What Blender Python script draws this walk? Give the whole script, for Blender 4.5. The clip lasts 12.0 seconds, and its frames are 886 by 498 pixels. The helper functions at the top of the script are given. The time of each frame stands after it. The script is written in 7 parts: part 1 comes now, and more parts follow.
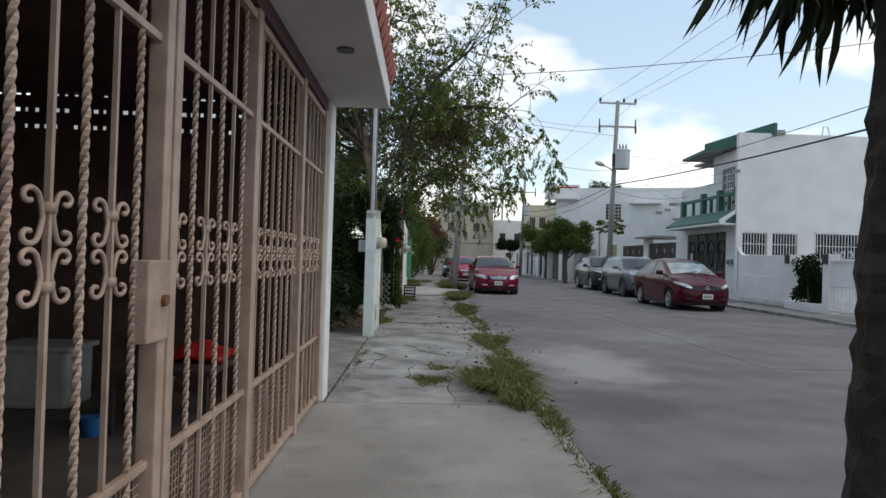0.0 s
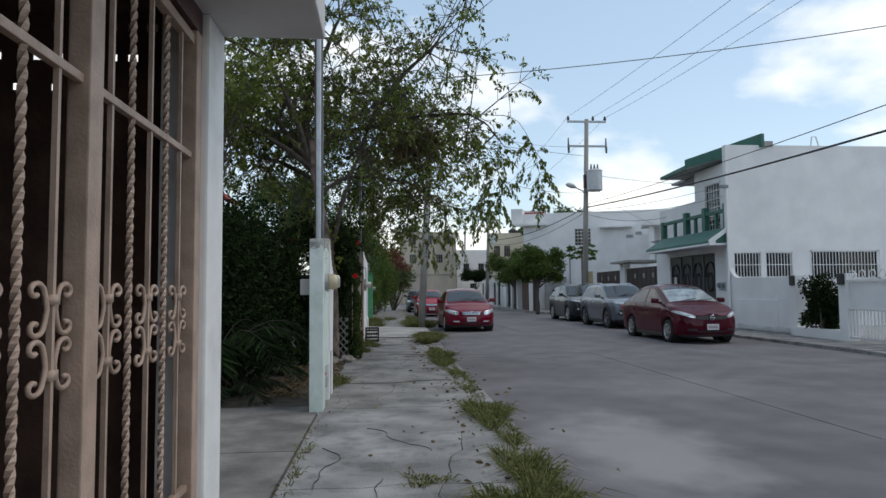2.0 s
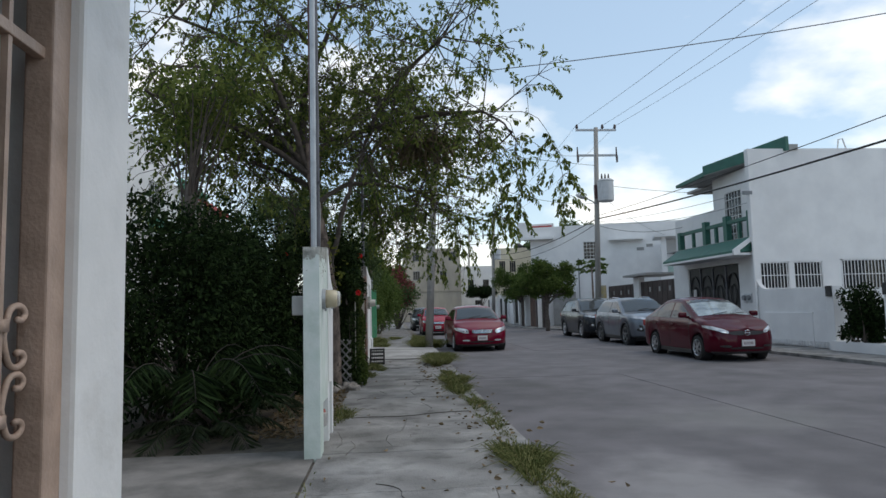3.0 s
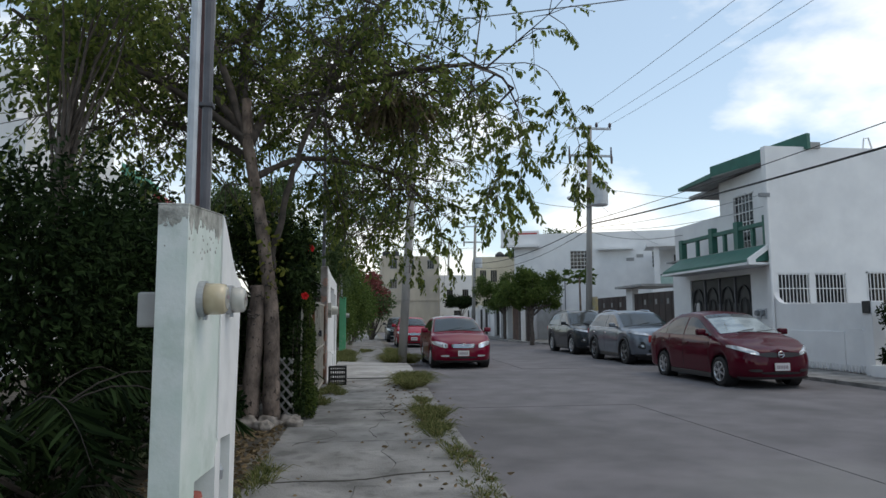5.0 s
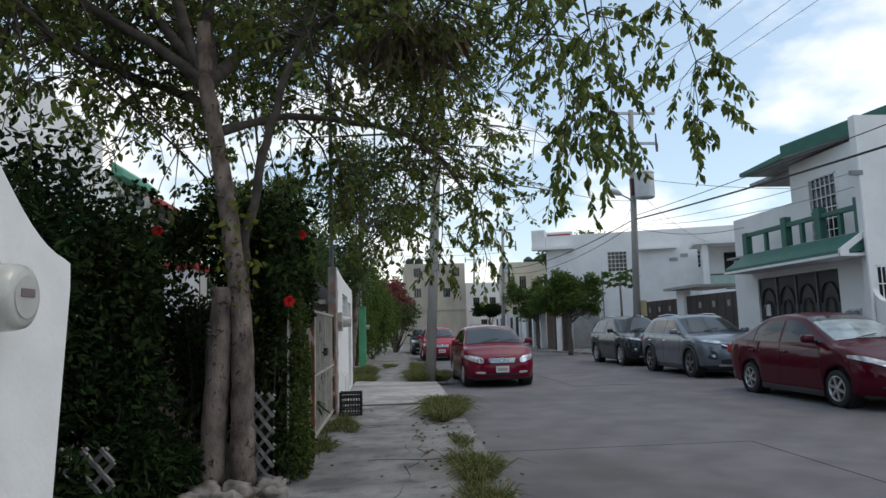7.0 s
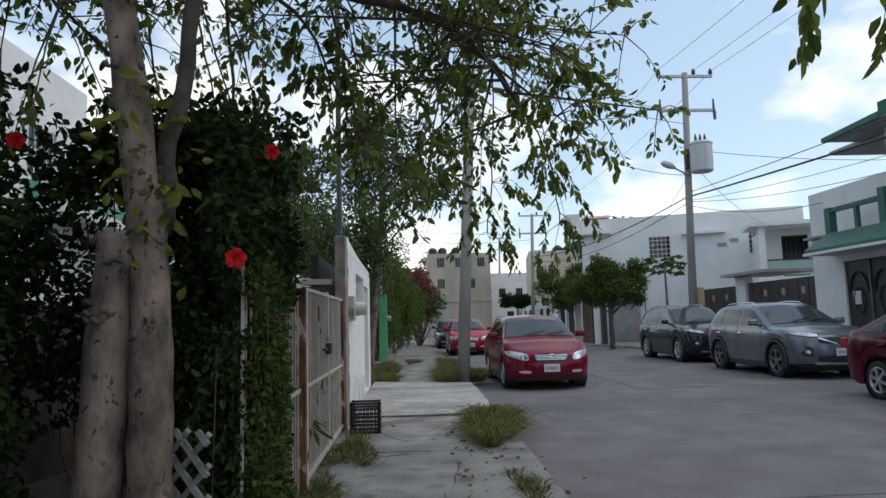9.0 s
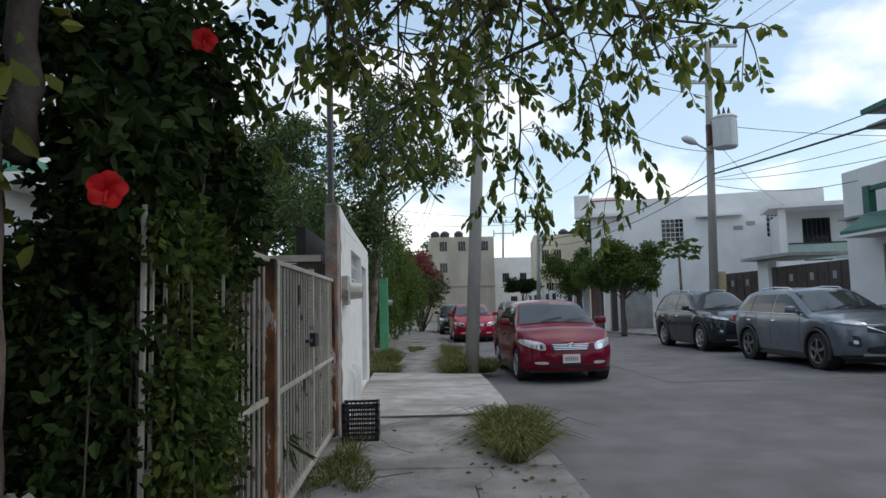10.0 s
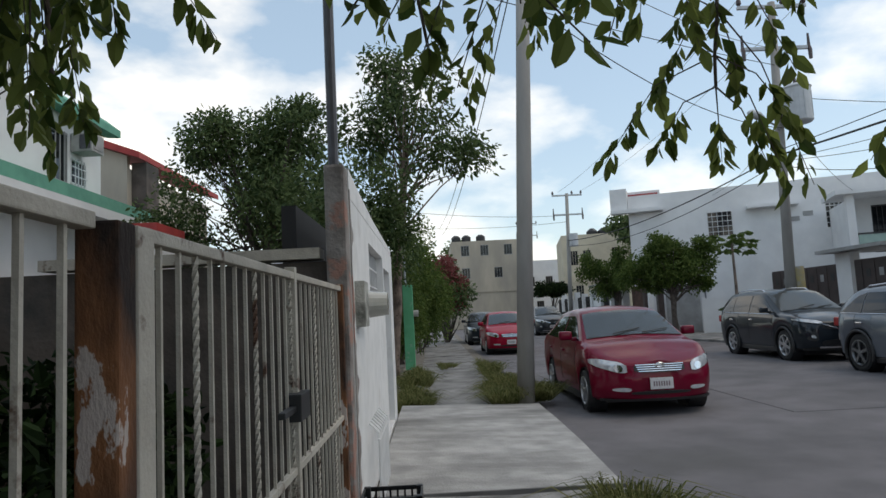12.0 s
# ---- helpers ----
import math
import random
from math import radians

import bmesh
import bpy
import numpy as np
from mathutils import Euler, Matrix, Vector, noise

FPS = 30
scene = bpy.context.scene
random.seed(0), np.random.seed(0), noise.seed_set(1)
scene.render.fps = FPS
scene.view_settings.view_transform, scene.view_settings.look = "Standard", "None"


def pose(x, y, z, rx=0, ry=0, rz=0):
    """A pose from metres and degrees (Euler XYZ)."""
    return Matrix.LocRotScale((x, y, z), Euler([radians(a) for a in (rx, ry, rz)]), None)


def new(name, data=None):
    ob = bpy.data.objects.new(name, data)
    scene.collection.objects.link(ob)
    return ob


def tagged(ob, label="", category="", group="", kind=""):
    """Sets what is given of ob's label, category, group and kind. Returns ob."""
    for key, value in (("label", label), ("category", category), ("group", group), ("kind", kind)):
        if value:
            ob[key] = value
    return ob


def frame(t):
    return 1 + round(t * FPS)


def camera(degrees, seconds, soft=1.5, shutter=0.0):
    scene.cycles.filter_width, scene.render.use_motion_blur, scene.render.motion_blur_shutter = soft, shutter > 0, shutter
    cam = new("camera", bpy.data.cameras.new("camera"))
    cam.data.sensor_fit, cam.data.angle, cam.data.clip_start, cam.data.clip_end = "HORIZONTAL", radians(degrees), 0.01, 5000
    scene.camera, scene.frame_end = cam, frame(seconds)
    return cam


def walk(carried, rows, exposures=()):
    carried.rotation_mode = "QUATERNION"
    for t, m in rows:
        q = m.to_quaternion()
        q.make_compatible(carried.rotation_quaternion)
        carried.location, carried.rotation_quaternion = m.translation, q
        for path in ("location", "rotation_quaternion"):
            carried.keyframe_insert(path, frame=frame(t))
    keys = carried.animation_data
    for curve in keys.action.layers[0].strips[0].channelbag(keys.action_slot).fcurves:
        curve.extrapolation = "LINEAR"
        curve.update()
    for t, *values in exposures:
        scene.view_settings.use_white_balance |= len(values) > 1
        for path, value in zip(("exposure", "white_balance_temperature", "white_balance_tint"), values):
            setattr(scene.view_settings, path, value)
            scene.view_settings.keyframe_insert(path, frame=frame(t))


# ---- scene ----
cam = camera(67.3, 12.0)
METRES, EYE, TILT, LEAN, TURN = 16.5, 1.21, -0.5, 0.0, -1.7
ROWS = [
    (0.0, 0.0, 0.0, 0.0, -0.04, 1.34, -1.7),
    (0.5, -0.0018, 0.0382, 0.0014, -0.81, 1.73, -1.98),
    (1.0, -0.0034, 0.0804, 0.0043, -0.41, 2.19, -1.64),
    (1.5, -0.0046, 0.1198, 0.0052, -1.0, 2.94, -1.73),
    (2.0, -0.0082, 0.1628, 0.0076, -3.32, 4.11, 0.56),
    (2.5, -0.0133, 0.2026, 0.0079, -3.07, 5.37, 1.47),
    (4.5, -0.0102, 0.3671, 0.0097, -3.58, 5.92, 0.71),
    (5.0, -0.0025, 0.4077, 0.0101, -4.96, 6.44, 0.36),
    (5.5, 0.0021, 0.4492, 0.0108, -4.67, 6.88, 0.18),
    (6.0, 0.005, 0.4911, 0.0122, -4.34, 7.48, 0.21),
    (6.5, 0.0008, 0.5339, 0.0128, -2.84, 7.63, 1.25),
    (7.0, -0.0011, 0.5766, 0.013, -2.81, 7.29, 1.59),
    (7.5, -0.0054, 0.6188, 0.0127, -1.35, 7.11, 0.89),
    (9.5, -0.0115, 0.788, 0.0118, -0.97, 6.27, 1.63),
    (10.0, -0.0149, 0.8307, 0.0126, -0.83, 5.44, 1.31),
    (10.5, -0.0219, 0.8761, 0.0145, 1.86, 6.16, 2.12),
    (11.0, -0.0225, 0.9183, 0.015, 0.51, 5.96, 1.66),
    (11.5, -0.03, 0.9603, 0.0193, 0.3, 5.86, 2.02),
    (12.0, -0.0348, 0.9951, 0.0203, 0.87, 6.07, 2.9),
]
walk(cam, [(t, pose(0, 0, EYE, TILT, LEAN, TURN) @ pose(METRES * x, METRES * y, METRES * z, 90 + pitch, roll, yaw)) for t, x, y, z, yaw, pitch, roll in ROWS], [(0.0, 0.44, 7900, 10), (2.5, 0.28, 7450, 10), (4.5, 0.33, 7600, 10), (7.0, 0.36, 7550, 10), (10.0, 0.40, 7550, 10), (11.0, 0.40, 8000, 10), (12.0, 0.28, 7800, 10)])

# ---- light ----
SUN_EL, SUN_AZ = 60.0, 100.0
world = bpy.data.worlds.new("world")
scene.world = world
world.use_nodes = True
wn, wl = world.node_tree.nodes, world.node_tree.links
wn.clear()
sky = wn.new("ShaderNodeTexSky")
sky.sky_type = "NISHITA"
sky.sun_disc = False
sky.sun_elevation, sky.sun_rotation = radians(SUN_EL), radians(SUN_AZ)
sky.air_density, sky.dust_density, sky.ozone_density = 1.0, 0.8, 0.8
wco = wn.new("ShaderNodeTexCoord")
wmap = wn.new("ShaderNodeMapping")
wmap.inputs["Scale"].default_value = (1.0, 1.0, 2.1)
wmap.inputs["Location"].default_value = (0.46, 0.13, 0.0)
wnoise = wn.new("ShaderNodeTexNoise")
wnoise.inputs["Scale"].default_value = 3.1
wnoise.inputs["Detail"].default_value = 7.0
wnoise.inputs["Roughness"].default_value = 0.52
wramp = wn.new("ShaderNodeValToRGB")
wramp.color_ramp.elements[0].position, wramp.color_ramp.elements[1].position = 0.51, 0.72
wmix = wn.new("ShaderNodeMixRGB")
wmix.inputs["Color2"].default_value = (9.6, 9.7, 9.9, 1)
wfac = wn.new("ShaderNodeMath")
wfac.operation = "MULTIPLY"
wfac.inputs[1].default_value = 0.85
# thin haze that whitens the sky evenly
whaze = wn.new("ShaderNodeMixRGB")
whaze.inputs["Fac"].default_value = 0.28
whaze.inputs["Color2"].default_value = (5.0, 7.5, 10.6, 1)
wbg = wn.new("ShaderNodeBackground")
wbg.inputs["Strength"].default_value = 0.13
wout = wn.new("ShaderNodeOutputWorld")
wl.new(wco.outputs["Generated"], wmap.inputs["Vector"])
wl.new(wmap.outputs["Vector"], wnoise.inputs["Vector"])
cover = wnoise.outputs["Fac"]
for spot, reach, gain in (((-0.33, 0.86, 0.39), 0.36, 0.15), ((0.54, 0.79, 0.29), 0.20, 0.05)):
    wd = wn.new("ShaderNodeVectorMath")
    wd.operation = "DISTANCE"
    wd.inputs[1].default_value = spot
    wl.new(wco.outputs["Generated"], wd.inputs[0])
    wr = wn.new("ShaderNodeMapRange")
    wr.inputs["From Max"].default_value, wr.inputs["To Min"].default_value, wr.inputs["To Max"].default_value = reach, gain, 0.0
    wl.new(wd.outputs["Value"], wr.inputs["Value"])
    wa = wn.new("ShaderNodeMath")
    wa.operation = "ADD"
    wl.new(cover, wa.inputs[0])
    wl.new(wr.outputs["Result"], wa.inputs[1])
    cover = wa.outputs["Value"]
wl.new(cover, wramp.inputs["Fac"])
wl.new(wramp.outputs["Color"], wfac.inputs[0])
wl.new(wfac.outputs["Value"], wmix.inputs["Fac"])
wl.new(sky.outputs["Color"], whaze.inputs["Color1"])
wl.new(whaze.outputs["Color"], wmix.inputs["Color1"])
wl.new(wmix.outputs["Color"], wbg.inputs["Color"])
wl.new(wbg.outputs["Background"], wout.inputs["Surface"])

sun_data = bpy.data.lights.new("sun", "SUN")
sun_data.energy, sun_data.angle, sun_data.color = 0.5, radians(30), (1.0, 0.93, 0.84)
sun = new("sun", sun_data)
sun.matrix_world = pose(0, 0, 30, 90 - SUN_EL, 0, 180 - SUN_AZ)

# ---- materials ----
def mat(name, col, rough=0.7, col2=None, scale=3.0, detail=6.0, bump=0.0, bump_scale=40.0, metal=0.0, stain=None,
        stain_scale=0.8, stain_pos=(0.5, 0.7), coat=0.0, spec=0.5, per=0.0, stretch=(1, 1, 1), stain_stretch=None):
    """A two-scale procedural surface: fine mottling col..col2, broad stains, bump, and a change of value from piece to piece."""
    m = bpy.data.materials.new(name)
    m.use_nodes = True
    n, l = m.node_tree.nodes, m.node_tree.links
    b = n["Principled BSDF"]
    b.inputs["Roughness"].default_value, b.inputs["Metallic"].default_value = rough, metal
    b.inputs["Coat Weight"].default_value, b.inputs["Specular IOR Level"].default_value = coat, spec
    b.inputs["Coat Roughness"].default_value = 0.04
    co = n.new("ShaderNodeTexCoord")
    mp = n.new("ShaderNodeMapping")
    mp.inputs["Scale"].default_value = stretch
    geo = n.new("ShaderNodeNewGeometry")
    l.new(geo.outputs["Position"], mp.inputs["Vector"])
    no = n.new("ShaderNodeTexNoise")
    no.inputs["Scale"].default_value, no.inputs["Detail"].default_value = scale, detail
    l.new(mp.outputs["Vector"], no.inputs["Vector"])
    rp = n.new("ShaderNodeValToRGB")
    c2 = col2 or tuple(c * 0.8 for c in col)
    rp.color_ramp.elements[0].color, rp.color_ramp.elements[1].color = (*c2, 1), (*col, 1)
    rp.color_ramp.elements[0].position, rp.color_ramp.elements[1].position = 0.34, 0.62
    l.new(no.outputs["Fac"], rp.inputs["Fac"])
    last = rp.outputs["Color"]
    if stain:
        sn = n.new("ShaderNodeTexNoise")
        sn.inputs["Scale"].default_value, sn.inputs["Detail"].default_value, sn.inputs["Roughness"].default_value = stain_scale, 8.0, 0.62
        if stain_stretch:
            mq = n.new("ShaderNodeMapping")
            mq.inputs["Scale"].default_value = stain_stretch
            l.new(geo.outputs["Position"], mq.inputs["Vector"])
            l.new(mq.outputs["Vector"], sn.inputs["Vector"])
        else:
            l.new(mp.outputs["Vector"], sn.inputs["Vector"])
        sr = n.new("ShaderNodeValToRGB")
        sr.color_ramp.elements[0].position, sr.color_ramp.elements[1].position = stain_pos
        l.new(sn.outputs["Fac"], sr.inputs["Fac"])
        mx = n.new("ShaderNodeMixRGB")
        mx.inputs["Color2"].default_value = (*stain, 1)
        l.new(sr.outputs["Color"], mx.inputs["Fac"])
        l.new(last, mx.inputs["Color1"])
        last = mx.outputs["Color"]
    if per:
        oi = n.new("ShaderNodeObjectInfo")
        ad = n.new("ShaderNodeMath")
        ad.operation = "ADD"
        l.new(oi.outputs["Random"], ad.inputs[0])
        l.new(geo.outputs["Random Per Island"], ad.inputs[1])
        mr = n.new("ShaderNodeMapRange")
        mr.inputs["From Max"].default_value = 2.0
        mr.inputs["To Min"].default_value, mr.inputs["To Max"].default_value = 1 - per, 1 + per
        l.new(ad.outputs["Value"], mr.inputs["Value"])
        hs = n.new("ShaderNodeHueSaturation")
        l.new(mr.outputs["Result"], hs.inputs["Value"])
        l.new(last, hs.inputs["Color"])
        last = hs.outputs["Color"]
    l.new(last, b.inputs["Base Color"])
    if bump:
        bn = n.new("ShaderNodeTexNoise")
        bn.inputs["Scale"].default_value, bn.inputs["Detail"].default_value = bump_scale, 5.0
        l.new(mp.outputs["Vector"], bn.inputs["Vector"])
        bp = n.new("ShaderNodeBump")
        bp.inputs["Strength"].default_value, bp.inputs["Distance"].default_value = bump, 0.01
        l.new(bn.outputs["Fac"], bp.inputs["Height"])
        l.new(bp.outputs["Normal"], b.inputs["Normal"])
    return m


def leaf_mat(name, col, col2, rough=0.45, sheer=0.35, spec=0.16):
    """Leaves: colour varies leaf by leaf, and part of the light shines through."""
    m = bpy.data.materials.new(name)
    m.use_nodes = True
    n, l = m.node_tree.nodes, m.node_tree.links
    b = n["Principled BSDF"]
    b.inputs["Roughness"].default_value, b.inputs["Specular IOR Level"].default_value = rough, spec
    geo = n.new("ShaderNodeNewGeometry")
    rp = n.new("ShaderNodeValToRGB")
    rp.color_ramp.elements[0].color, rp.color_ramp.elements[1].color = (*col, 1), (*col2, 1)
    l.new(geo.outputs["Random Per Island"], rp.inputs["Fac"])
    l.new(rp.outputs["Color"], b.inputs["Base Color"])
    tr = n.new("ShaderNodeBsdfTranslucent")
    l.new(rp.outputs["Color"], tr.inputs["Color"])
    mx = n.new("ShaderNodeMixShader")
    mx.inputs["Fac"].default_value = sheer
    l.new(b.outputs["BSDF"], mx.inputs[1])
    l.new(tr.outputs["BSDF"], mx.inputs[2])
    l.new(mx.outputs["Shader"], n["Material Output"].inputs["Surface"])
    return m


def glass_mat(name, tint, clear):
    """Thin tinted glass: clear lets light through, the rest is gloss that grows towards grazing."""
    m = bpy.data.materials.new(name)
    m.use_nodes = True
    n, l = m.node_tree.nodes, m.node_tree.links
    n.clear()
    tp = n.new("ShaderNodeBsdfTransparent")
    tp.inputs["Color"].default_value = (*(c * clear for c in tint), 1)
    gl = n.new("ShaderNodeBsdfGlossy")
    gl.inputs["Roughness"].default_value = 0.02
    lw = n.new("ShaderNodeLayerWeight")
    lw.inputs["Blend"].default_value = 0.5
    pw = n.new("ShaderNodeMath")
    pw.operation = "POWER"
    pw.inputs[1].default_value = 4.5
    l.new(lw.outputs["Facing"], pw.inputs[0])
    fr = n.new("ShaderNodeMath")
    fr.operation = "MULTIPLY_ADD"
    fr.inputs[1].default_value, fr.inputs[2].default_value = 0.5, 0.045
    l.new(pw.outputs["Value"], fr.inputs[0])
    mx = n.new("ShaderNodeMixShader")
    out = n.new("ShaderNodeOutputMaterial")
    l.new(fr.outputs["Value"], mx.inputs["Fac"])
    l.new(tp.outputs["BSDF"], mx.inputs[1])
    l.new(gl.outputs["BSDF"], mx.inputs[2])
    l.new(mx.outputs["Shader"], out.inputs["Surface"])
    return m


M = {}
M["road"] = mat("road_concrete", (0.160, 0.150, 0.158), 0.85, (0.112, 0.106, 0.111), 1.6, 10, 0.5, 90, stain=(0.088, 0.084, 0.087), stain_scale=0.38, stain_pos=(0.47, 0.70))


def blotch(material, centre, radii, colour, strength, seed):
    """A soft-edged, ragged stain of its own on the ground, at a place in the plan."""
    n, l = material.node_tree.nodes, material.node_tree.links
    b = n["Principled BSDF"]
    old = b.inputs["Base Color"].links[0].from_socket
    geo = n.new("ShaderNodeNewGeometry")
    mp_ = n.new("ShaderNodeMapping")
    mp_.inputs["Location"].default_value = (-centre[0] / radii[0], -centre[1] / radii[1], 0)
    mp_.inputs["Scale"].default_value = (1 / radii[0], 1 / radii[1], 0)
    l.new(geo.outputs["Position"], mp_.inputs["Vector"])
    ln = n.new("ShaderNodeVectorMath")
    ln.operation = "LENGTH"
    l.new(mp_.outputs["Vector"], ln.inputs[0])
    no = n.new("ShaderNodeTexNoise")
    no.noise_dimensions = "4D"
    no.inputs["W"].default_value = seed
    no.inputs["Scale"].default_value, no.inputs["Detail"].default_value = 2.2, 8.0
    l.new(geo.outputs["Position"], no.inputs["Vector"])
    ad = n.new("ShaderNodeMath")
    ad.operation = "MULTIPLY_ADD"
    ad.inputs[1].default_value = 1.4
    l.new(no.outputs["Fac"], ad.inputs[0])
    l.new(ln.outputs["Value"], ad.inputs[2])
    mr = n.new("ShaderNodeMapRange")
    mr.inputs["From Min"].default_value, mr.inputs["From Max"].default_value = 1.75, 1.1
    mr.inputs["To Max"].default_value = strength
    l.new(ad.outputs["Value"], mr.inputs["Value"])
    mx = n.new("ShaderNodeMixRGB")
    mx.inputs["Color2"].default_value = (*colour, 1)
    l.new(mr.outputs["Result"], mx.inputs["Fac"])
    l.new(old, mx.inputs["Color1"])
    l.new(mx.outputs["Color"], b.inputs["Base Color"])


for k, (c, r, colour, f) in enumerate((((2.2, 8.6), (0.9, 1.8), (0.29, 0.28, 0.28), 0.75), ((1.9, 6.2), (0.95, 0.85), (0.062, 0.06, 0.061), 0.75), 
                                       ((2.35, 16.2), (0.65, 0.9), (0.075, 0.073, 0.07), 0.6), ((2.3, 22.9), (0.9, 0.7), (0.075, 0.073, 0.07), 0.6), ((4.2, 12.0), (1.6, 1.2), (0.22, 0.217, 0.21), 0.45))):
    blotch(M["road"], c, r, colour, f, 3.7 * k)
M["roadcrack"] = mat("road_joint", (0.145, 0.142, 0.14), 0.9, (0.10, 0.098, 0.096), 5)
M["crack"] = mat("dirty_crack", (0.10, 0.092, 0.08), 0.95, (0.06, 0.055, 0.05), 12)
M["walk"] = mat("sidewalk_concrete", (0.32, 0.312, 0.30), 0.85, (0.165, 0.162, 0.157), 4.0, 13, 0.9, 45, stain=(0.115, 0.112, 0.107), stain_scale=2.0, stain_pos=(0.45, 0.62), per=0.14)
M["apron"] = mat("driveway_concrete", (0.34, 0.322, 0.305), 0.85, (0.225, 0.215, 0.203), 2.2, 10, 0.5, 60, stain=(0.17, 0.158, 0.145), stain_scale=1.1, stain_pos=(0.47, 0.68), per=0.06)
M["drive"] = mat("worn_drive_concrete", (0.22, 0.205, 0.19), 0.88, (0.13, 0.122, 0.113), 3.0, 12, 0.7, 50, stain=(0.09, 0.085, 0.078), stain_scale=1.3, stain_pos=(0.46, 0.66), per=0.08)
M["ramp"] = mat("ramp_concrete", (0.44, 0.43, 0.415), 0.85, (0.30, 0.295, 0.285), 3.5, 13, 0.9, 40, stain=(0.17, 0.168, 0.16), stain_scale=1.0, stain_pos=(0.42, 0.70), stain_stretch=(0.6, 1.7, 1))
M["soil"] = mat("garden_soil", (0.10, 0.085, 0.065), 0.95, (0.05, 0.042, 0.032), 6, 10, 1.0, 30)
M["earth"] = mat("verge_earth", (0.2, 0.18, 0.15), 0.95, (0.11, 0.10, 0.085), 7, 10, 1.0, 40)
M["white"] = mat("white_wall_paint", (0.74, 0.74, 0.74), 0.8, (0.67, 0.67, 0.675), 1.4, 9, 0.25, 60, stain=(0.60, 0.60, 0.60), stain_scale=0.5, stain_pos=(0.56, 0.86))
M["whitepillar"] = mat("white_pillar_paint", (0.78, 0.775, 0.765), 0.75, (0.70, 0.70, 0.69), 5, 9, 0.18, 50, stain=(0.55, 0.53, 0.5), stain_scale=2.2, stain_pos=(0.56, 0.8))
M["mint"] = mat("worn_mint_paint", (0.69, 0.735, 0.70), 0.75, (0.57, 0.66, 0.60), 3.2, 10, 0.18, 50, stain=(0.44, 0.53, 0.46), stain_scale=2.4, stain_pos=(0.50, 0.74))
M["mould"] = mat("mouldy_plaster", (0.42, 0.42, 0.38), 0.9, (0.13, 0.135, 0.12), 9, 12, 0.8, 60, stain=(0.62, 0.60, 0.55), stain_scale=6, stain_pos=(0.5, 0.62))
M["green"] = mat("dark_green_paint", (0.022, 0.125, 0.095), 0.6, (0.018, 0.10, 0.076), 3, 8, 0.2, 60)
M["mintgreen"] = mat("bright_green_paint", (0.10, 0.42, 0.22), 0.65, (0.08, 0.36, 0.18), 4, 8, 0.3, 60, stain=(0.3, 0.42, 0.33), stain_scale=5, stain_pos=(0.6, 0.75))
M["teal"] = mat("pale_green_trim", (0.12, 0.36, 0.26), 0.75, (0.09, 0.29, 0.21), 3, 8, 0.3)
M["beige"] = mat("beige_render", (0.47, 0.41, 0.33), 0.85, (0.36, 0.32, 0.26), 0.9, 10, 0.3, 40, stain=(0.28, 0.26, 0.23), stain_scale=0.35, stain_pos=(0.5, 0.78), stretch=(1, 1, 0.35))
M["cream"] = mat("cream_render", (0.62, 0.55, 0.42), 0.85, (0.53, 0.47, 0.36), 0.9, 10, 0.3, 40, stain=(0.36, 0.33, 0.27), stain_scale=0.4, stain_pos=(0.55, 0.8))
M["mortar"] = mat("crumbling_mortar", (0.34, 0.31, 0.29), 0.95, (0.16, 0.14, 0.13), 5, 13, 1.0, 30, stain=(0.36, 0.20, 0.16), stain_scale=3.0, stain_pos=(0.54, 0.60))
M["dimbox"] = mat("dusty_storage_box", (0.17, 0.165, 0.16), 0.6, (0.11, 0.105, 0.10), 6)
M["grey"] = mat("grey_cement", (0.36, 0.36, 0.355), 0.9, (0.28, 0.28, 0.275), 2, 10, 0.4, 40, stain=(0.2, 0.2, 0.195), stain_scale=1.2, stain_pos=(0.5, 0.75))
M["pole"] = mat("pole_concrete", (0.36, 0.345, 0.325), 0.9, (0.27, 0.26, 0.245), 3, 10, 0.5, 50, stain=(0.2, 0.19, 0.18), stain_scale=1.5, stain_pos=(0.5, 0.75), stretch=(1, 1, 0.3))
M["redroof"] = mat("red_painted_edge", (0.40, 0.045, 0.04), 0.7, (0.32, 0.035, 0.035), 4, 8, 0.3)
M["tile"] = mat("clay_roof_tile", (0.36, 0.10, 0.075), 0.8, (0.27, 0.07, 0.055), 6, 8, 0.4, per=0.25)
M["gate"] = mat("beige_gate_paint", (0.47, 0.335, 0.265), 0.5, (0.34, 0.24, 0.185), 9, 8, 0.25, 90, stain=(0.32, 0.22, 0.16), stain_scale=7, stain_pos=(0.62, 0.8))
M["fence"] = mat("cream_fence_paint", (0.52, 0.47, 0.40), 0.6, (0.40, 0.355, 0.30), 7, 9, 0.35, 80, stain=(0.10, 0.045, 0.025), stain_scale=5.0, stain_pos=(0.60, 0.66))
M["rust"] = mat("rusty_steel", (0.22, 0.086, 0.034), 0.88, (0.022, 0.012, 0.009), 5.0, 14, 0.5, 70, stain=(0.48, 0.40, 0.36), stain_scale=5.0, stain_pos=(0.60, 0.615), stretch=(1.6, 1.6, 0.7))
M["iron"] = mat("black_wrought_iron", (0.025, 0.025, 0.027), 0.5, (0.015, 0.015, 0.016), 10)
M["brownmetal"] = mat("brown_gate_metal", (0.055, 0.038, 0.036), 0.6, (0.04, 0.028, 0.026), 4, 8)
M["steel"] = mat("galvanised_pipe", (0.42, 0.44, 0.46), 0.45, (0.33, 0.345, 0.36), 8, 8, 0.2, metal=0.6)
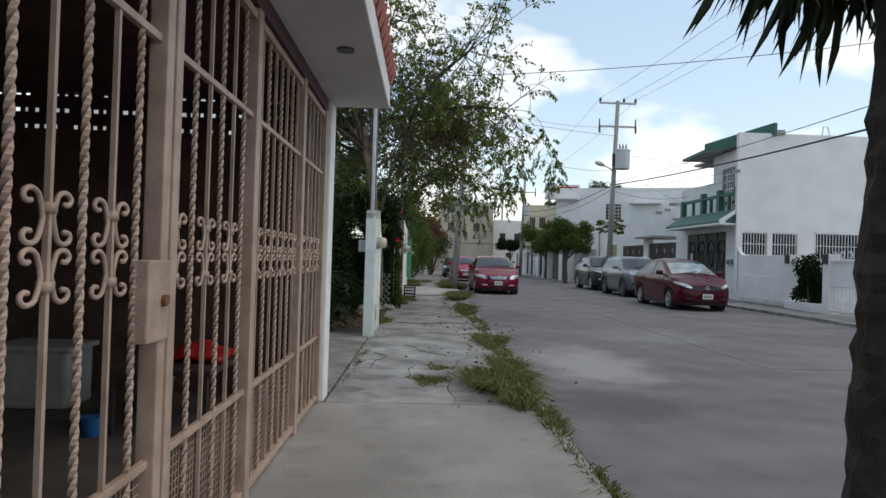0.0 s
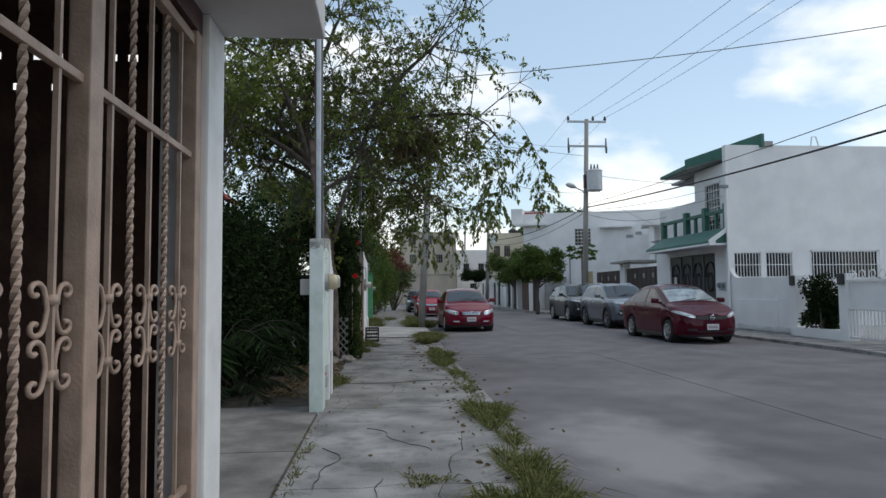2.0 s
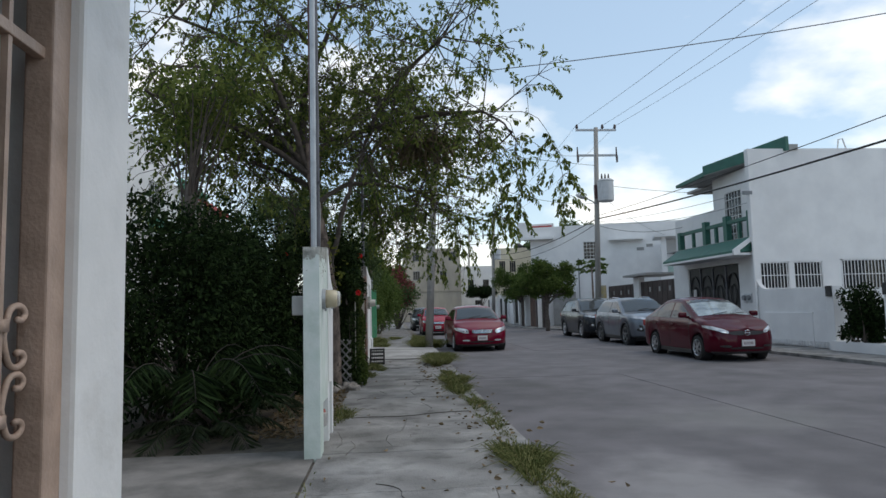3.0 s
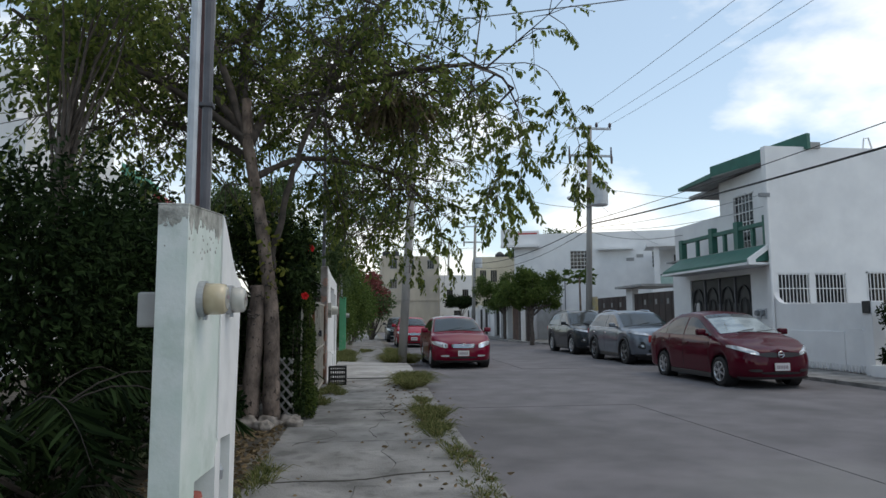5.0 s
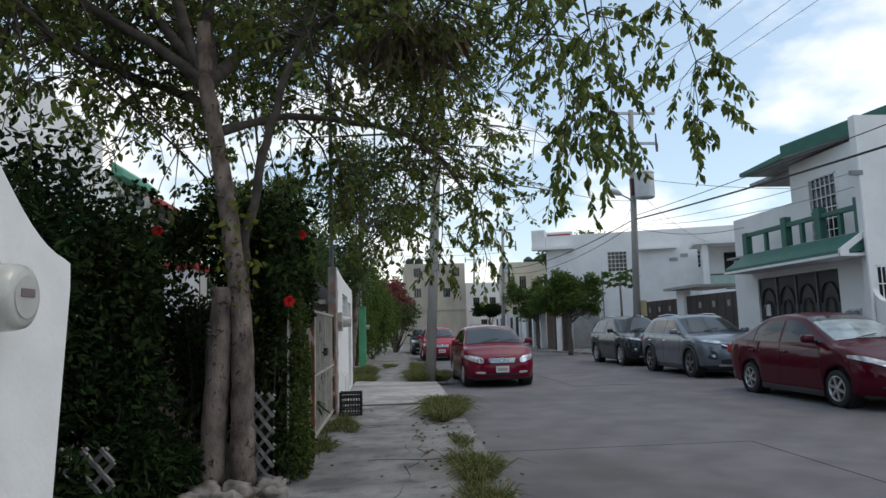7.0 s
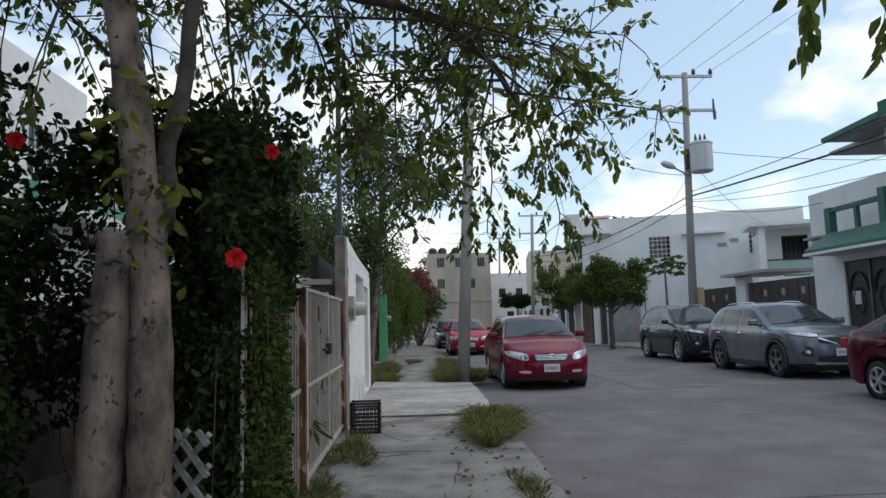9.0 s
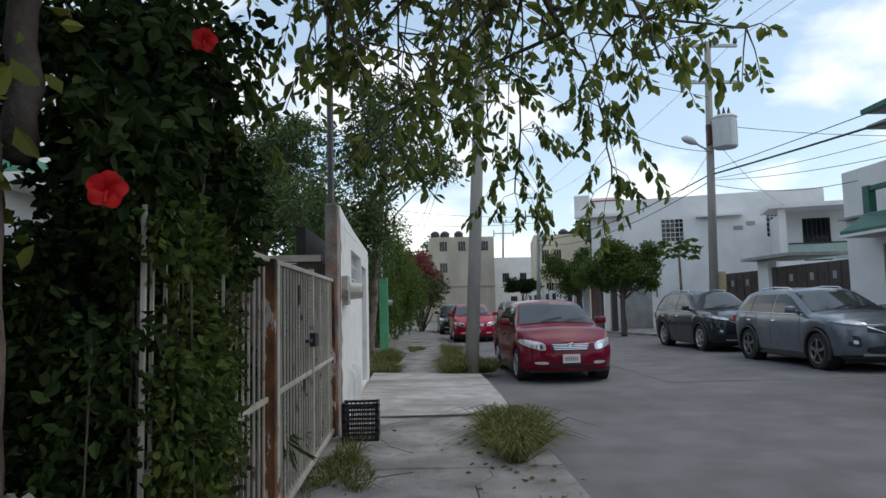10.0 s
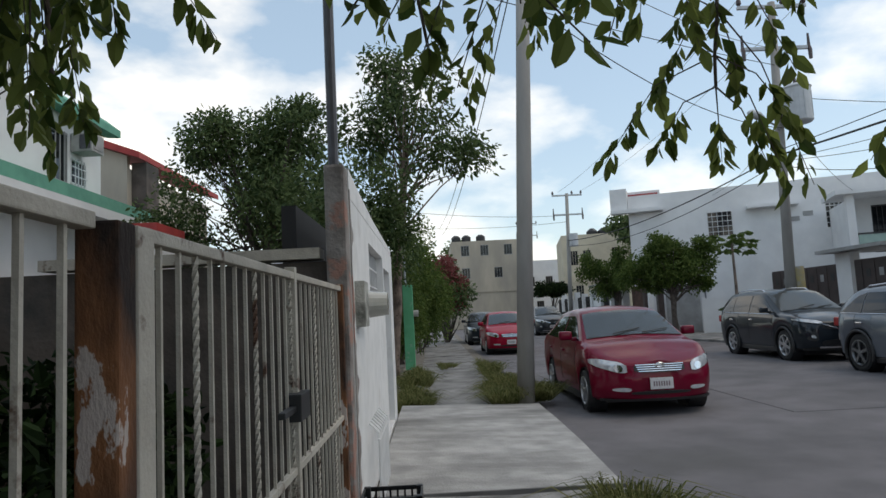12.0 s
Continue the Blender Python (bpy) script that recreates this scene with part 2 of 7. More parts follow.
M["darkpipe"] = mat("dark_conduit", (0.10, 0.10, 0.115), 0.5, (0.07, 0.07, 0.08), 8)
M["maroonpipe"] = mat("maroon_conduit", (0.10, 0.04, 0.04), 0.6, (0.07, 0.03, 0.03), 8)
M["cable"] = mat("black_cable", (0.02, 0.02, 0.022), 0.6)
M["greycable"] = mat("weathered_cable", (0.22, 0.235, 0.25), 0.6)
M["trafo"] = mat("transformer_grey", (0.50, 0.52, 0.54), 0.5, (0.44, 0.46, 0.48), 5)
M["ceramic"] = mat("brown_insulator", (0.07, 0.05, 0.05), 0.25)
M["bark"] = mat("tree_bark", (0.27, 0.20, 0.162), 0.9, (0.085, 0.062, 0.05), 8, 14, 1.0, 55, stain=(0.03, 0.022, 0.018), stain_scale=24, stain_pos=(0.595, 0.64), stretch=(1, 1, 0.55))
M["barkdark"] = mat("dark_bark", (0.115, 0.092, 0.078), 0.9, (0.06, 0.048, 0.04), 9, 10, 0.9, 35)
M["palmbark"] = mat("palm_trunk", (0.06, 0.05, 0.042), 0.95, (0.03, 0.026, 0.022), 10, 12, 1.0, 40)
M["straw"] = mat("dry_frond", (0.20, 0.155, 0.09), 0.9, (0.11, 0.085, 0.05), 12)
M["rock"] = mat("pale_limestone", (0.34, 0.30, 0.265), 0.95, (0.12, 0.105, 0.09), 9, 12, 0.9, 30)
M["plastic_white"] = mat("grubby_white_plastic", (0.42, 0.41, 0.39), 0.5, (0.33, 0.32, 0.305), 6)
M["plastic_black"] = mat("black_plastic", (0.018, 0.018, 0.02), 0.4, (0.012, 0.012, 0.013), 10)
M["plastic_red"] = mat("red_plastic", (0.42, 0.012, 0.01), 0.5, (0.32, 0.01, 0.01), 5)
M["plastic_blue"] = mat("blue_plastic", (0.02, 0.16, 0.42), 0.45)
M["meterglass"] = mat("meter_cover", (0.52, 0.44, 0.30), 0.25, (0.46, 0.38, 0.25), 12, coat=0.5)
M["meterglass2"] = mat("meter_cover_grey", (0.50, 0.49, 0.45), 0.25, (0.44, 0.43, 0.39), 12, coat=0.5)
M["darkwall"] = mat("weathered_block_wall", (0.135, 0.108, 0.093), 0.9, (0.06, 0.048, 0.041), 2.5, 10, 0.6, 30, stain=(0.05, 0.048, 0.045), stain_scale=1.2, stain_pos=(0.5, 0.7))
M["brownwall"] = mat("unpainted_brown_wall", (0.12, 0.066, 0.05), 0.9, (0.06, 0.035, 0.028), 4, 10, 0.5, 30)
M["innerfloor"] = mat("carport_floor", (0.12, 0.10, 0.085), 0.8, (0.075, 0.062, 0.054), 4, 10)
M["soffit"] = mat("soffit_plaster", (0.60, 0.58, 0.58), 0.85, (0.54, 0.525, 0.52), 2.5, 9, 0.3, 50)
# near-black colour that stands for the shade of unlit rooms
M["roomshade"] = mat("room_shade", (0.03, 0.03, 0.032), 0.8)
M["windowglass"] = mat("dark_window_glass", (0.012, 0.014, 0.017), 0.04, (0.009, 0.011, 0.013), 2, spec=0.5)
# white lattice paint greyed down, garden shade put into its colour
M["latticepaint"] = mat("shaded_flaking_lattice_paint", (0.24, 0.23, 0.215), 0.8, (0.12, 0.11, 0.10), 14, 9, 0.4)
M["palegreenpanel"] = mat("pale_green_panel", (0.34, 0.46, 0.42), 0.2, (0.28, 0.4, 0.36), 3)
M["barwhite"] = mat("white_bar_paint", (0.72, 0.72, 0.72), 0.5)
M["tyre"] = mat("tyre_rubber", (0.018, 0.018, 0.018), 0.8, (0.012, 0.012, 0.012), 20)
M["rim"] = mat("alloy_rim", (0.55, 0.56, 0.58), 0.3, (0.48, 0.49, 0.51), 10, metal=0.8)
M["darkrim"] = mat("dark_alloy_rim", (0.22, 0.23, 0.24), 0.35, (0.17, 0.175, 0.18), 10, metal=0.8)
M["chrome"] = mat("chrome", (0.75, 0.76, 0.78), 0.12, (0.7, 0.71, 0.73), 8, metal=1.0)
M["lamp"] = mat("headlamp_lens", (0.62, 0.64, 0.66), 0.12, (0.45, 0.47, 0.5), 14, metal=0.35, coat=1.0)
M["plate"] = mat("number_plate", (0.62, 0.60, 0.60), 0.4, (0.55, 0.52, 0.52), 30)
M["platebar"] = mat("plate_letters", (0.22, 0.16, 0.17), 0.5)
M["trimblack"] = mat("car_black_trim", (0.02, 0.02, 0.021), 0.45)
M["interior"] = mat("car_interior", (0.035, 0.034, 0.036), 0.7)
M["sunshade"] = mat("silver_sunshade", (0.56, 0.57, 0.58), 0.45, (0.22, 0.23, 0.24), 3.5, metal=0.3)
M["carglass"] = glass_mat("car_glass", (0.90, 0.94, 0.95), 1.0)
M["red_a"] = mat("cherry_red_car_paint", (0.165, 0.002, 0.020), 0.35, (0.14, 0.002, 0.017), 3, coat=0.5, spec=0.06)
M["red_b"] = mat("maroon_car_paint", (0.072, 0.001, 0.010), 0.35, (0.060, 0.001, 0.008), 3, coat=0.5, spec=0.06)
M["red_c"] = mat("bright_red_car_paint", (0.34, 0.003, 0.026), 0.35, (0.30, 0.003, 0.022), 3, coat=0.45, spec=0.06)
M["silver"] = mat("blue_grey_car_paint", (0.15, 0.175, 0.205), 0.32, (0.13, 0.152, 0.18), 3, metal=0.5, coat=0.6, spec=0.2)
M["slate"] = mat("dark_slate_car_paint", (0.016, 0.021, 0.028), 0.3, (0.012, 0.017, 0.022), 3, metal=0.1, coat=0.6, spec=0.15)
M["fadedyellow"] = mat("faded_yellow_paint", (0.40, 0.33, 0.15), 0.85, (0.33, 0.29, 0.19), 6, 9, 0.3, stain=(0.34, 0.325, 0.30), stain_scale=4, stain_pos=(0.48, 0.6))
M["leaf"] = leaf_mat("tree_leaf", (0.05, 0.085, 0.022), (0.24, 0.28, 0.075), 0.5, 0.6)
M["leafvine"] = leaf_mat("small_vine_leaf", (0.018, 0.038, 0.011), (0.115, 0.15, 0.038), 0.55, 0.35, 0.1)
M["leafstreet"] = leaf_mat("street_tree_leaf", (0.045, 0.085, 0.02), (0.13, 0.18, 0.045), 0.55, 0.4)
# next two leaf colours sit near black, with deep garden shade painted in
M["leafdark"] = leaf_mat("shade_dark_shrub_leaf", (0.004, 0.010, 0.004), (0.028, 0.050, 0.016), 0.7, 0.1, 0.06)
M["leafmid"] = leaf_mat("shade_dark_creeper_leaf", (0.006, 0.014, 0.005), (0.042, 0.066, 0.019), 0.6, 0.15, 0.08)
M["leaffar"] = leaf_mat("far_leaf", (0.042, 0.078, 0.03), (0.14, 0.19, 0.075))
M["leafyellow"] = leaf_mat("yellowing_leaf", (0.07, 0.10, 0.02), (0.24, 0.23, 0.04))
M["grass"] = leaf_mat("verge_grass", (0.055, 0.08, 0.02), (0.24, 0.23, 0.10), 0.7, 0.3, 0.08)
M["drygrass"] = leaf_mat("dry_leaf_litter", (0.12, 0.09, 0.05), (0.24, 0.17, 0.10), 0.8, 0.1)
M["flower"] = leaf_mat("red_petal", (0.50, 0.008, 0.010), (0.62, 0.02, 0.02), 0.5, 0.3)
M["bougain"] = leaf_mat("bougainvillea_bract", (0.17, 0.045, 0.045), (0.30, 0.095, 0.09), 0.6, 0.3)
M["palmleaf"] = leaf_mat("palm_leaf", (0.02, 0.032, 0.016), (0.05, 0.065, 0.03), 0.6, 0.2)

# ---- building helpers ----
def thing(name, label="", category="", group="", kind="", at=(0, 0, 0), turn=0.0):
    ob = new(name)
    ob.matrix_world = pose(*at, 0, 0, turn)
    return tagged(ob, label, category, group, kind)


def part(name, bm, material, parent=None, label="", soft=False):
    """Links a bmesh as one mesh object under a thing or a part."""
    me = bpy.data.meshes.new(name)
    bmesh.ops.recalc_face_normals(bm, faces=bm.faces)
    bm.to_mesh(me)
    bm.free()
    me.materials.append(M[material])
    if soft:
        me.shade_smooth()
    ob = new(name, me)
    if parent:
        ob.parent = parent
    return tagged(ob, label) if label else ob


def piece(name, me, parent, m):
    """Another object on a mesh that is shared, at a pose."""
    ob = new(name, me)
    ob.parent = parent
    ob.matrix_basis = m
    return ob


def box(bm, a, b, bevel=0.0, turn=None):
    """A box between two corners."""
    vs = [bm.verts.new((x, y, z)) for x in (a[0], b[0]) for y in (a[1], b[1]) for z in (a[2], b[2])]
    fs = [bm.faces.new([vs[i] for i in f]) for f in ((0, 1, 3, 2), (4, 6, 7, 5), (0, 4, 5, 1), (2, 3, 7, 6), (0, 2, 6, 4), (1, 5, 7, 3))]
    if turn is not None:
        for v in vs:
            v.co = turn @ v.co
    if bevel:
        es = {e for f in fs for e in f.edges}
        bmesh.ops.bevel(bm, geom=list(es), offset=bevel, segments=2, profile=0.6, affect="EDGES")
    return bm


def boxes(*pairs, bevel=0.0):
    bm = bmesh.new()
    for a, b in pairs:
        box(bm, a, b, bevel)
    return bm


def tube(bm, pts, radii, n=8, closed=True):
    """A tube along points, with a radius at each."""
    pts = [Vector(p) for p in pts]
    if not hasattr(radii, "__len__"):
        radii = [radii] * len(pts)
    rings, side = [], None
    for i, p in enumerate(pts):
        d = (pts[min(i + 1, len(pts) - 1)] - pts[max(i - 1, 0)]).normalized()
        if side is None:
            side = d.orthogonal().normalized()
        side = (side - d * side.dot(d)).normalized()
        up = d.cross(side)
        rings.append([bm.verts.new(p + radii[i] * (math.cos(2 * math.pi * k / n) * side + math.sin(2 * math.pi * k / n) * up)) for k in range(n)])
    for a, b in zip(rings, rings[1:]):
        for k in range(n):
            bm.faces.new((a[k], a[(k + 1) % n], b[(k + 1) % n], b[k]))
    if closed:
        bm.faces.new(list(reversed(rings[0])))
        bm.faces.new(rings[-1])
    return bm


def lathe(bm, cx, cy, cz, prof, n=28):
    """A profile of (x offset, radius) pairs turned round an axis along x."""
    rings = [[bm.verts.new((cx + dx, cy + rr * math.cos(2 * math.pi * k / n), cz + rr * math.sin(2 * math.pi * k / n))) for k in range(n)] for dx, rr in prof]
    for a, b in zip(rings, rings[1:]):
        for k in range(n):
            bm.faces.new((a[k], a[(k + 1) % n], b[(k + 1) % n], b[k]))
    return bm


def prism(bm, outline, lo, hi, axis="x"):
    """An outline of pairs pushed along an axis: pairs are (y, z) for x, (x, z) for y, (x, y) for z."""
    def at(p, d):
        return {"x": (d, p[0], p[1]), "y": (p[0], d, p[1]), "z": (p[0], p[1], d)}[axis]
    a = [bm.verts.new(at(p, lo)) for p in outline]
    b = [bm.verts.new(at(p, hi)) for p in outline]
    n = len(outline)
    bm.faces.new(a)
    bm.faces.new(list(reversed(b)))
    for i in range(n):
        bm.faces.new((a[i], b[i], b[(i + 1) % n], a[(i + 1) % n]))
    return bm


def wall_with(bm, axis, lo, hi, u0, u1, z0, z1, holes):
    """A wall slab across an axis ('x' or 'y') between lo and hi, with rectangular openings (u0, u1, z0, z1) right through it."""
    us = sorted({u0, u1, *(h[0] for h in holes), *(h[1] for h in holes)})
    zs = sorted({z0, z1, *(h[2] for h in holes), *(h[3] for h in holes)})
    for ua, ub in zip(us, us[1:]):
        run = None
        for za, zb in zip(zs, zs[1:]):
            um, zm = (ua + ub) / 2, (za + zb) / 2
            solid = not any(h[0] < um < h[1] and h[2] < zm < h[3] for h in holes)
            if solid:
                run = (run[0], zb) if run else (za, zb)
            if run and (not solid or zb == zs[-1]):
                a, b = ((lo, ua, run[0]), (hi, ub, run[1])) if axis == "x" else ((ua, lo, run[0]), (ub, hi, run[1]))
                box(bm, a, b)
                run = None
    bmesh.ops.remove_doubles(bm, verts=bm.verts, dist=1e-5)
    return bm


def mesh_from(name, verts, faces, material, parent=None, label="", kind=""):
    me = bpy.data.meshes.new(name)
    me.from_pydata(verts, [], faces)
    me.materials.append(M[material])
    ob = new(name, me)
    if parent:
        ob.parent = parent
    return tagged(ob, label, kind=kind)


def leaves(name, centres, directions, size, material, parent=None, width=0.42, label="", kind="", seed=1, fold=0.18):
    """Many pointed, folded leaves: each starts at its centre and runs along its direction."""
    rng = np.random.default_rng(seed)
    c, d = np.asarray(centres, float), np.asarray(directions, float)
    n = len(c)
    d /= np.linalg.norm(d, axis=1, keepdims=True) + 1e-9
    s = rng.normal(size=(n, 3))
    s -= d * (s * d).sum(1, keepdims=True)
    s /= np.linalg.norm(s, axis=1, keepdims=True) + 1e-9
    up = np.cross(d, s)
    ln = (size * rng.uniform(0.6, 1.3, (n, 1)))
    w = ln * width * 0.5
    v = np.empty((n, 6, 3))
    v[:, 0] = c
    v[:, 1] = c + d * ln * 0.38 + s * w + up * w * fold * 2
    v[:, 2] = c + d * ln * 0.75 + s * w * 0.7 + up * w * fold - up * ln * 0.05
    v[:, 3] = c + d * ln - up * ln * 0.14
    v[:, 4] = c + d * ln * 0.75 - s * w * 0.7 + up * w * fold - up * ln * 0.05
    v[:, 5] = c + d * ln * 0.38 - s * w + up * w * fold * 2
    k = np.arange(n)[:, None] * 6
    f = np.concatenate([k + [0, 1, 2, 3], k + [0, 3, 4, 5]])
    return mesh_from(name, v.reshape(-1, 3).tolist(), f.tolist(), material, parent, label, kind)


def cloud(centre, radii, n, rng, shell=0.55, lumps=9):
    """Points in a lumpy crown: a set of overlapping clumps inside an ellipsoid."""
    centre, radii = np.array(centre), np.array(radii)
    lc = rng.normal(size=(lumps, 3))
    lc = lc / np.linalg.norm(lc, axis=1, keepdims=True) * rng.uniform(0.25, 0.72, (lumps, 1))
    pick = rng.integers(0, lumps, n)
    p = rng.normal(size=(n, 3))
    p = p / np.linalg.norm(p, axis=1, keepdims=True) * rng.uniform(shell, 1.0, (n, 1)) ** 0.6 * rng.uniform(0.30, 0.46, (lumps, 1))[pick]
    q = lc[pick] + p
    return centre + q * radii, q

# ---- ground, road, pavements ----
def kerb_x(y):
    return float(np.interp(y, [-30, 3, 8, 15, 24, 90], [0.85, 0.96, 1.22, 1.27, 1.45, 1.55]))


tagged(part("ground", boxes(((-600, -600, -0.6), (600, 900, -0.16))), "earth"), "dusty earth ground under the street", kind="structure")
road_holder = thing("road", "grey worn concrete roadway with dark joints and stains", "road", kind="structure")
rb = bmesh.new()
jx = [(1.0, 4.557), (4.564, 10.05)]
jy = [-40, -12, -1, 8.6, 17.4, 25.2, 34, 43, 52, 61, 70]
for i, (y0, y1) in enumerate(zip(jy, jy[1:])):
    for j, (x0, x1) in enumerate(jx):
        z = -0.10 - 0.004 * ((i + j) % 2)
        if j == 0:
            x0 = kerb_x((y0 + y1) / 2) - 0.5
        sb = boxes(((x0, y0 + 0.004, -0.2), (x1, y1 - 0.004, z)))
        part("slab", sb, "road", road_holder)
part("joint_fill", boxes(((0.4, -40, -0.2), (10.05, 70, -0.112))), "roadcrack", road_holder)
cross = part("cross_street", boxes(((-120, 70, -0.2), (120, 77, -0.105))), "road", road_holder)

# ---- left pavement: slabs with uneven breaks ----
walk_holder = thing("pavement_left", "cracked grey concrete sidewalk with weeds in the joints", "sidewalk", kind="structure")


def jag(p, q, rng, n=6, amp=0.03):
    p, q = Vector((*p, 0)), Vector((*q, 0))
    d = (q - p)
    s = Vector((-d.y, d.x, 0)).normalized()
    return [tuple((p + d * k / n + s * (rng.uniform(-amp, amp) if 0 < k < n else 0)).xy) for k in range(n + 1)]


def slab_piece(outline, z, material, tilt):
    """One paving piece: its top shrinks a little so that the joint shows."""
    bm = bmesh.new()
    c = Vector((sum(p[0] for p in outline) / len(outline), sum(p[1] for p in outline) / len(outline)))
    top, mid, low = [], [], []
    for p in outline:
        v = Vector(p)
        i = v + (c - v).normalized() * 0.004
        h = z + tilt[0] * (p[0] - c.x) + tilt[1] * (p[1] - c.y)
        t = v + (c - v).normalized() * 0.010
        top.append(bm.verts.new((*t, h)))
        mid.append(bm.verts.new((*i, h - 0.008)))
        low.append(bm.verts.new((*i, -0.16)))
    n = len(outline)
    bm.faces.new(top)
    for k in range(n):
        bm.faces.new((mid[k], mid[(k + 1) % n], top[(k + 1) % n], top[k]))
        bm.faces.new((low[k], low[(k + 1) % n], mid[(k + 1) % n], mid[k]))
    return part("slab", bm, material, walk_holder)


rng = random.Random(5)
edges_y = [5.55, 7.3, 9.0, 10.35, 12.2, 14.15, 15.6, 17.3, 19.2, 21.7]
for i, (y0, y1) in enumerate(zip(edges_y, edges_y[1:])):
    xl, xr0, xr1 = -0.78, kerb_x(y0), kerb_x(y1)
    near = jag((xl, y0), (xr0, y0), random.Random(100 + i), 7, 0.035)
    far = jag((xl, y1), (xr1, y1), random.Random(101 + i), 7, 0.035)
    cut = rng.choice((0.35, 0.5, 0.62)) if i % 3 != 2 else None
    z = rng.uniform(-0.004, 0.002)
    if cut:
        k = max(1, min(6, round(7 * cut)))
        seam = jag(near[k], far[min(6, k + (1 if i % 2 else 0))], rng, 7, 0.07)
        slab_piece(near[:k + 1] + seam[1:-1] + [seam[-1]] + list(reversed(far[:min(6, k + (1 if i % 2 else 0))])), z, "walk", (rng.uniform(-.003, .003), rng.uniform(-.002, .002)))
        slab_piece(list(reversed(seam)) + near[k + 1:] + list(reversed(far[min(6, k + (1 if i % 2 else 0)) + 1:])), z - 0.002, "walk", (rng.uniform(-.003, .003), rng.uniform(-.002, .002)))
    else:
        slab_piece(near + list(reversed(far)), z, "walk", (rng.uniform(-.003, .003), rng.uniform(-.002, .002)))
for y0, y1 in ((-9, -4), (-4, 0.4), (0.4, 5.53)):
    slab_piece([(-0.86, y0), (kerb_x(y0) - 0.02, y0), (kerb_x(y1) - 0.02, y1), (-0.86, y1)], 0.004, "apron", (0.004, 0))
far_y = [26.4, 28.6, 31, 33.5, 36, 39, 42, 45, 48, 52, 56, 60, 65, 69]
for i, (y0, y1) in enumerate(zip(far_y, far_y[1:])):
    slab_piece(jag((-0.45, y0), (kerb_x(y0) - 0.35, y0), random.Random(200 + i)) + list(reversed(jag((-0.45, y1), (kerb_x(y1) - 0.35, y1), random.Random(201 + i)))),
               rng.uniform(-0.03, 0.0), "walk", (rng.uniform(-.015, .015), rng.uniform(-.01, .01)))
part("bedding", boxes(((-0.95, -9, -0.17), (0.8, 70, -0.035))), "earth", walk_holder)
part("verge", prism(bmesh.new(), [(0.75, -9), (0.84, -9), (0.93, 3), (1.18, 8), (1.23, 15), (1.40, 24), (1.5, 70), (0.75, 70)], -0.17, -0.045, "z"), "earth", walk_holder)

# dirt-filled cracks that wander over the slabs
ck = random.Random(77)
for k in range(13):
    y = 5.8 + 15.4 * (k + ck.random()) / 13
    x = ck.uniform(-0.65, 0.9)
    a = ck.choice((0.1, 1.4, 1.8, 2.9, 0.7)) + ck.uniform(-0.3, 0.3)
    path = [(x, y)]
    for _ in range(ck.randint(8, 18)):
        a += ck.uniform(-0.38, 0.38)
        x, y = x + 0.085 * math.cos(a), y + 0.085 * math.sin(a)
        if not (-0.72 < x < kerb_x(y) - 0.06) or not 5.7 < y < 21.55:
            break
        path.append((x, y))
    if len(path) < 4:
        continue
    cm_ = bmesh.new()
    rows_ = []
    for j, (px, py) in enumerate(path):
        q, p = path[min(j + 1, len(path) - 1)], path[max(j - 1, 0)]
        dx, dy = q[0] - p[0], q[1] - p[1]
        n_ = math.hypot(dx, dy) or 1
        w = ck.uniform(0.0008, 0.0022) * (0.3 if j in (0, len(path) - 1) else 1)
        rows_.append([cm_.verts.new((px + s * w * -dy / n_, py + s * w * dx / n_, z)) for s, z in ((-1, -0.03), (-1, 0.005), (1, 0.005), (1, -0.03))])
    for r1, r2 in zip(rows_, rows_[1:]):
        for s in range(3):
            cm_.faces.new((r1[s], r1[s + 1], r2[s + 1], r2[s]))
    part("crack", cm_, "crack", walk_holder)

# raised driveway ramp
ramp = bmesh.new()
pts = [(21.68, -0.1), (21.68, 0.012), (22.3, 0.035), (23.6, 0.085), (24.9, 0.10), (26.35, 0.095), (26.35, -0.1)]
prism(ramp, pts, -0.6, 1.40, "x")
for v in ramp.verts:
    if v.co.x > 1:
        v.co.z = max(-0.13, v.co.z - 0.07)
part("ramp", ramp, "ramp", walk_holder)
part("ramp_joint", boxes(((-0.58, 21.735, -0.02), (1.36, 21.76, 0.021))), "roadcrack", walk_holder)

# driveway beside the carport and the garden soil
drive = thing("driveway", "stained concrete driveway slab beside the sidewalk", "driveway", kind="structure")
for x0, x1, y0, y1 in ((-3.6, -0.8, 5.97, 8.4), (-3.6, -0.8, 8.42, 10.6), (-6.4, -3.62, 5.97, 8.4), (-6.4, -3.62, 8.42, 10.6)):
    part("slab", boxes(((x0, y0, -0.1), (x1, y1, -0.006))), "drive", drive)
part("edging", boxes(((-1.45, 15.2, -0.1), (-0.8, 18.0, 0.0))), "drive", drive)
soil = bmesh.new()
bmesh.ops.create_grid(soil, x_segments=60, y_segments=60, size=0.5)
for v in soil.verts:
    v.co = Vector((-8.9 + 8.1 * (v.co.x + 0.5), 10.6 + 25 * (v.co.y + 0.5), 0))
    v.co.z = -0.04 + 0.06 * noise.noise(v.co * 1.7)
tagged(part("garden_soil", soil, "soil", soft=True), "dark garden soil with leaf litter", "soil", kind="structure")

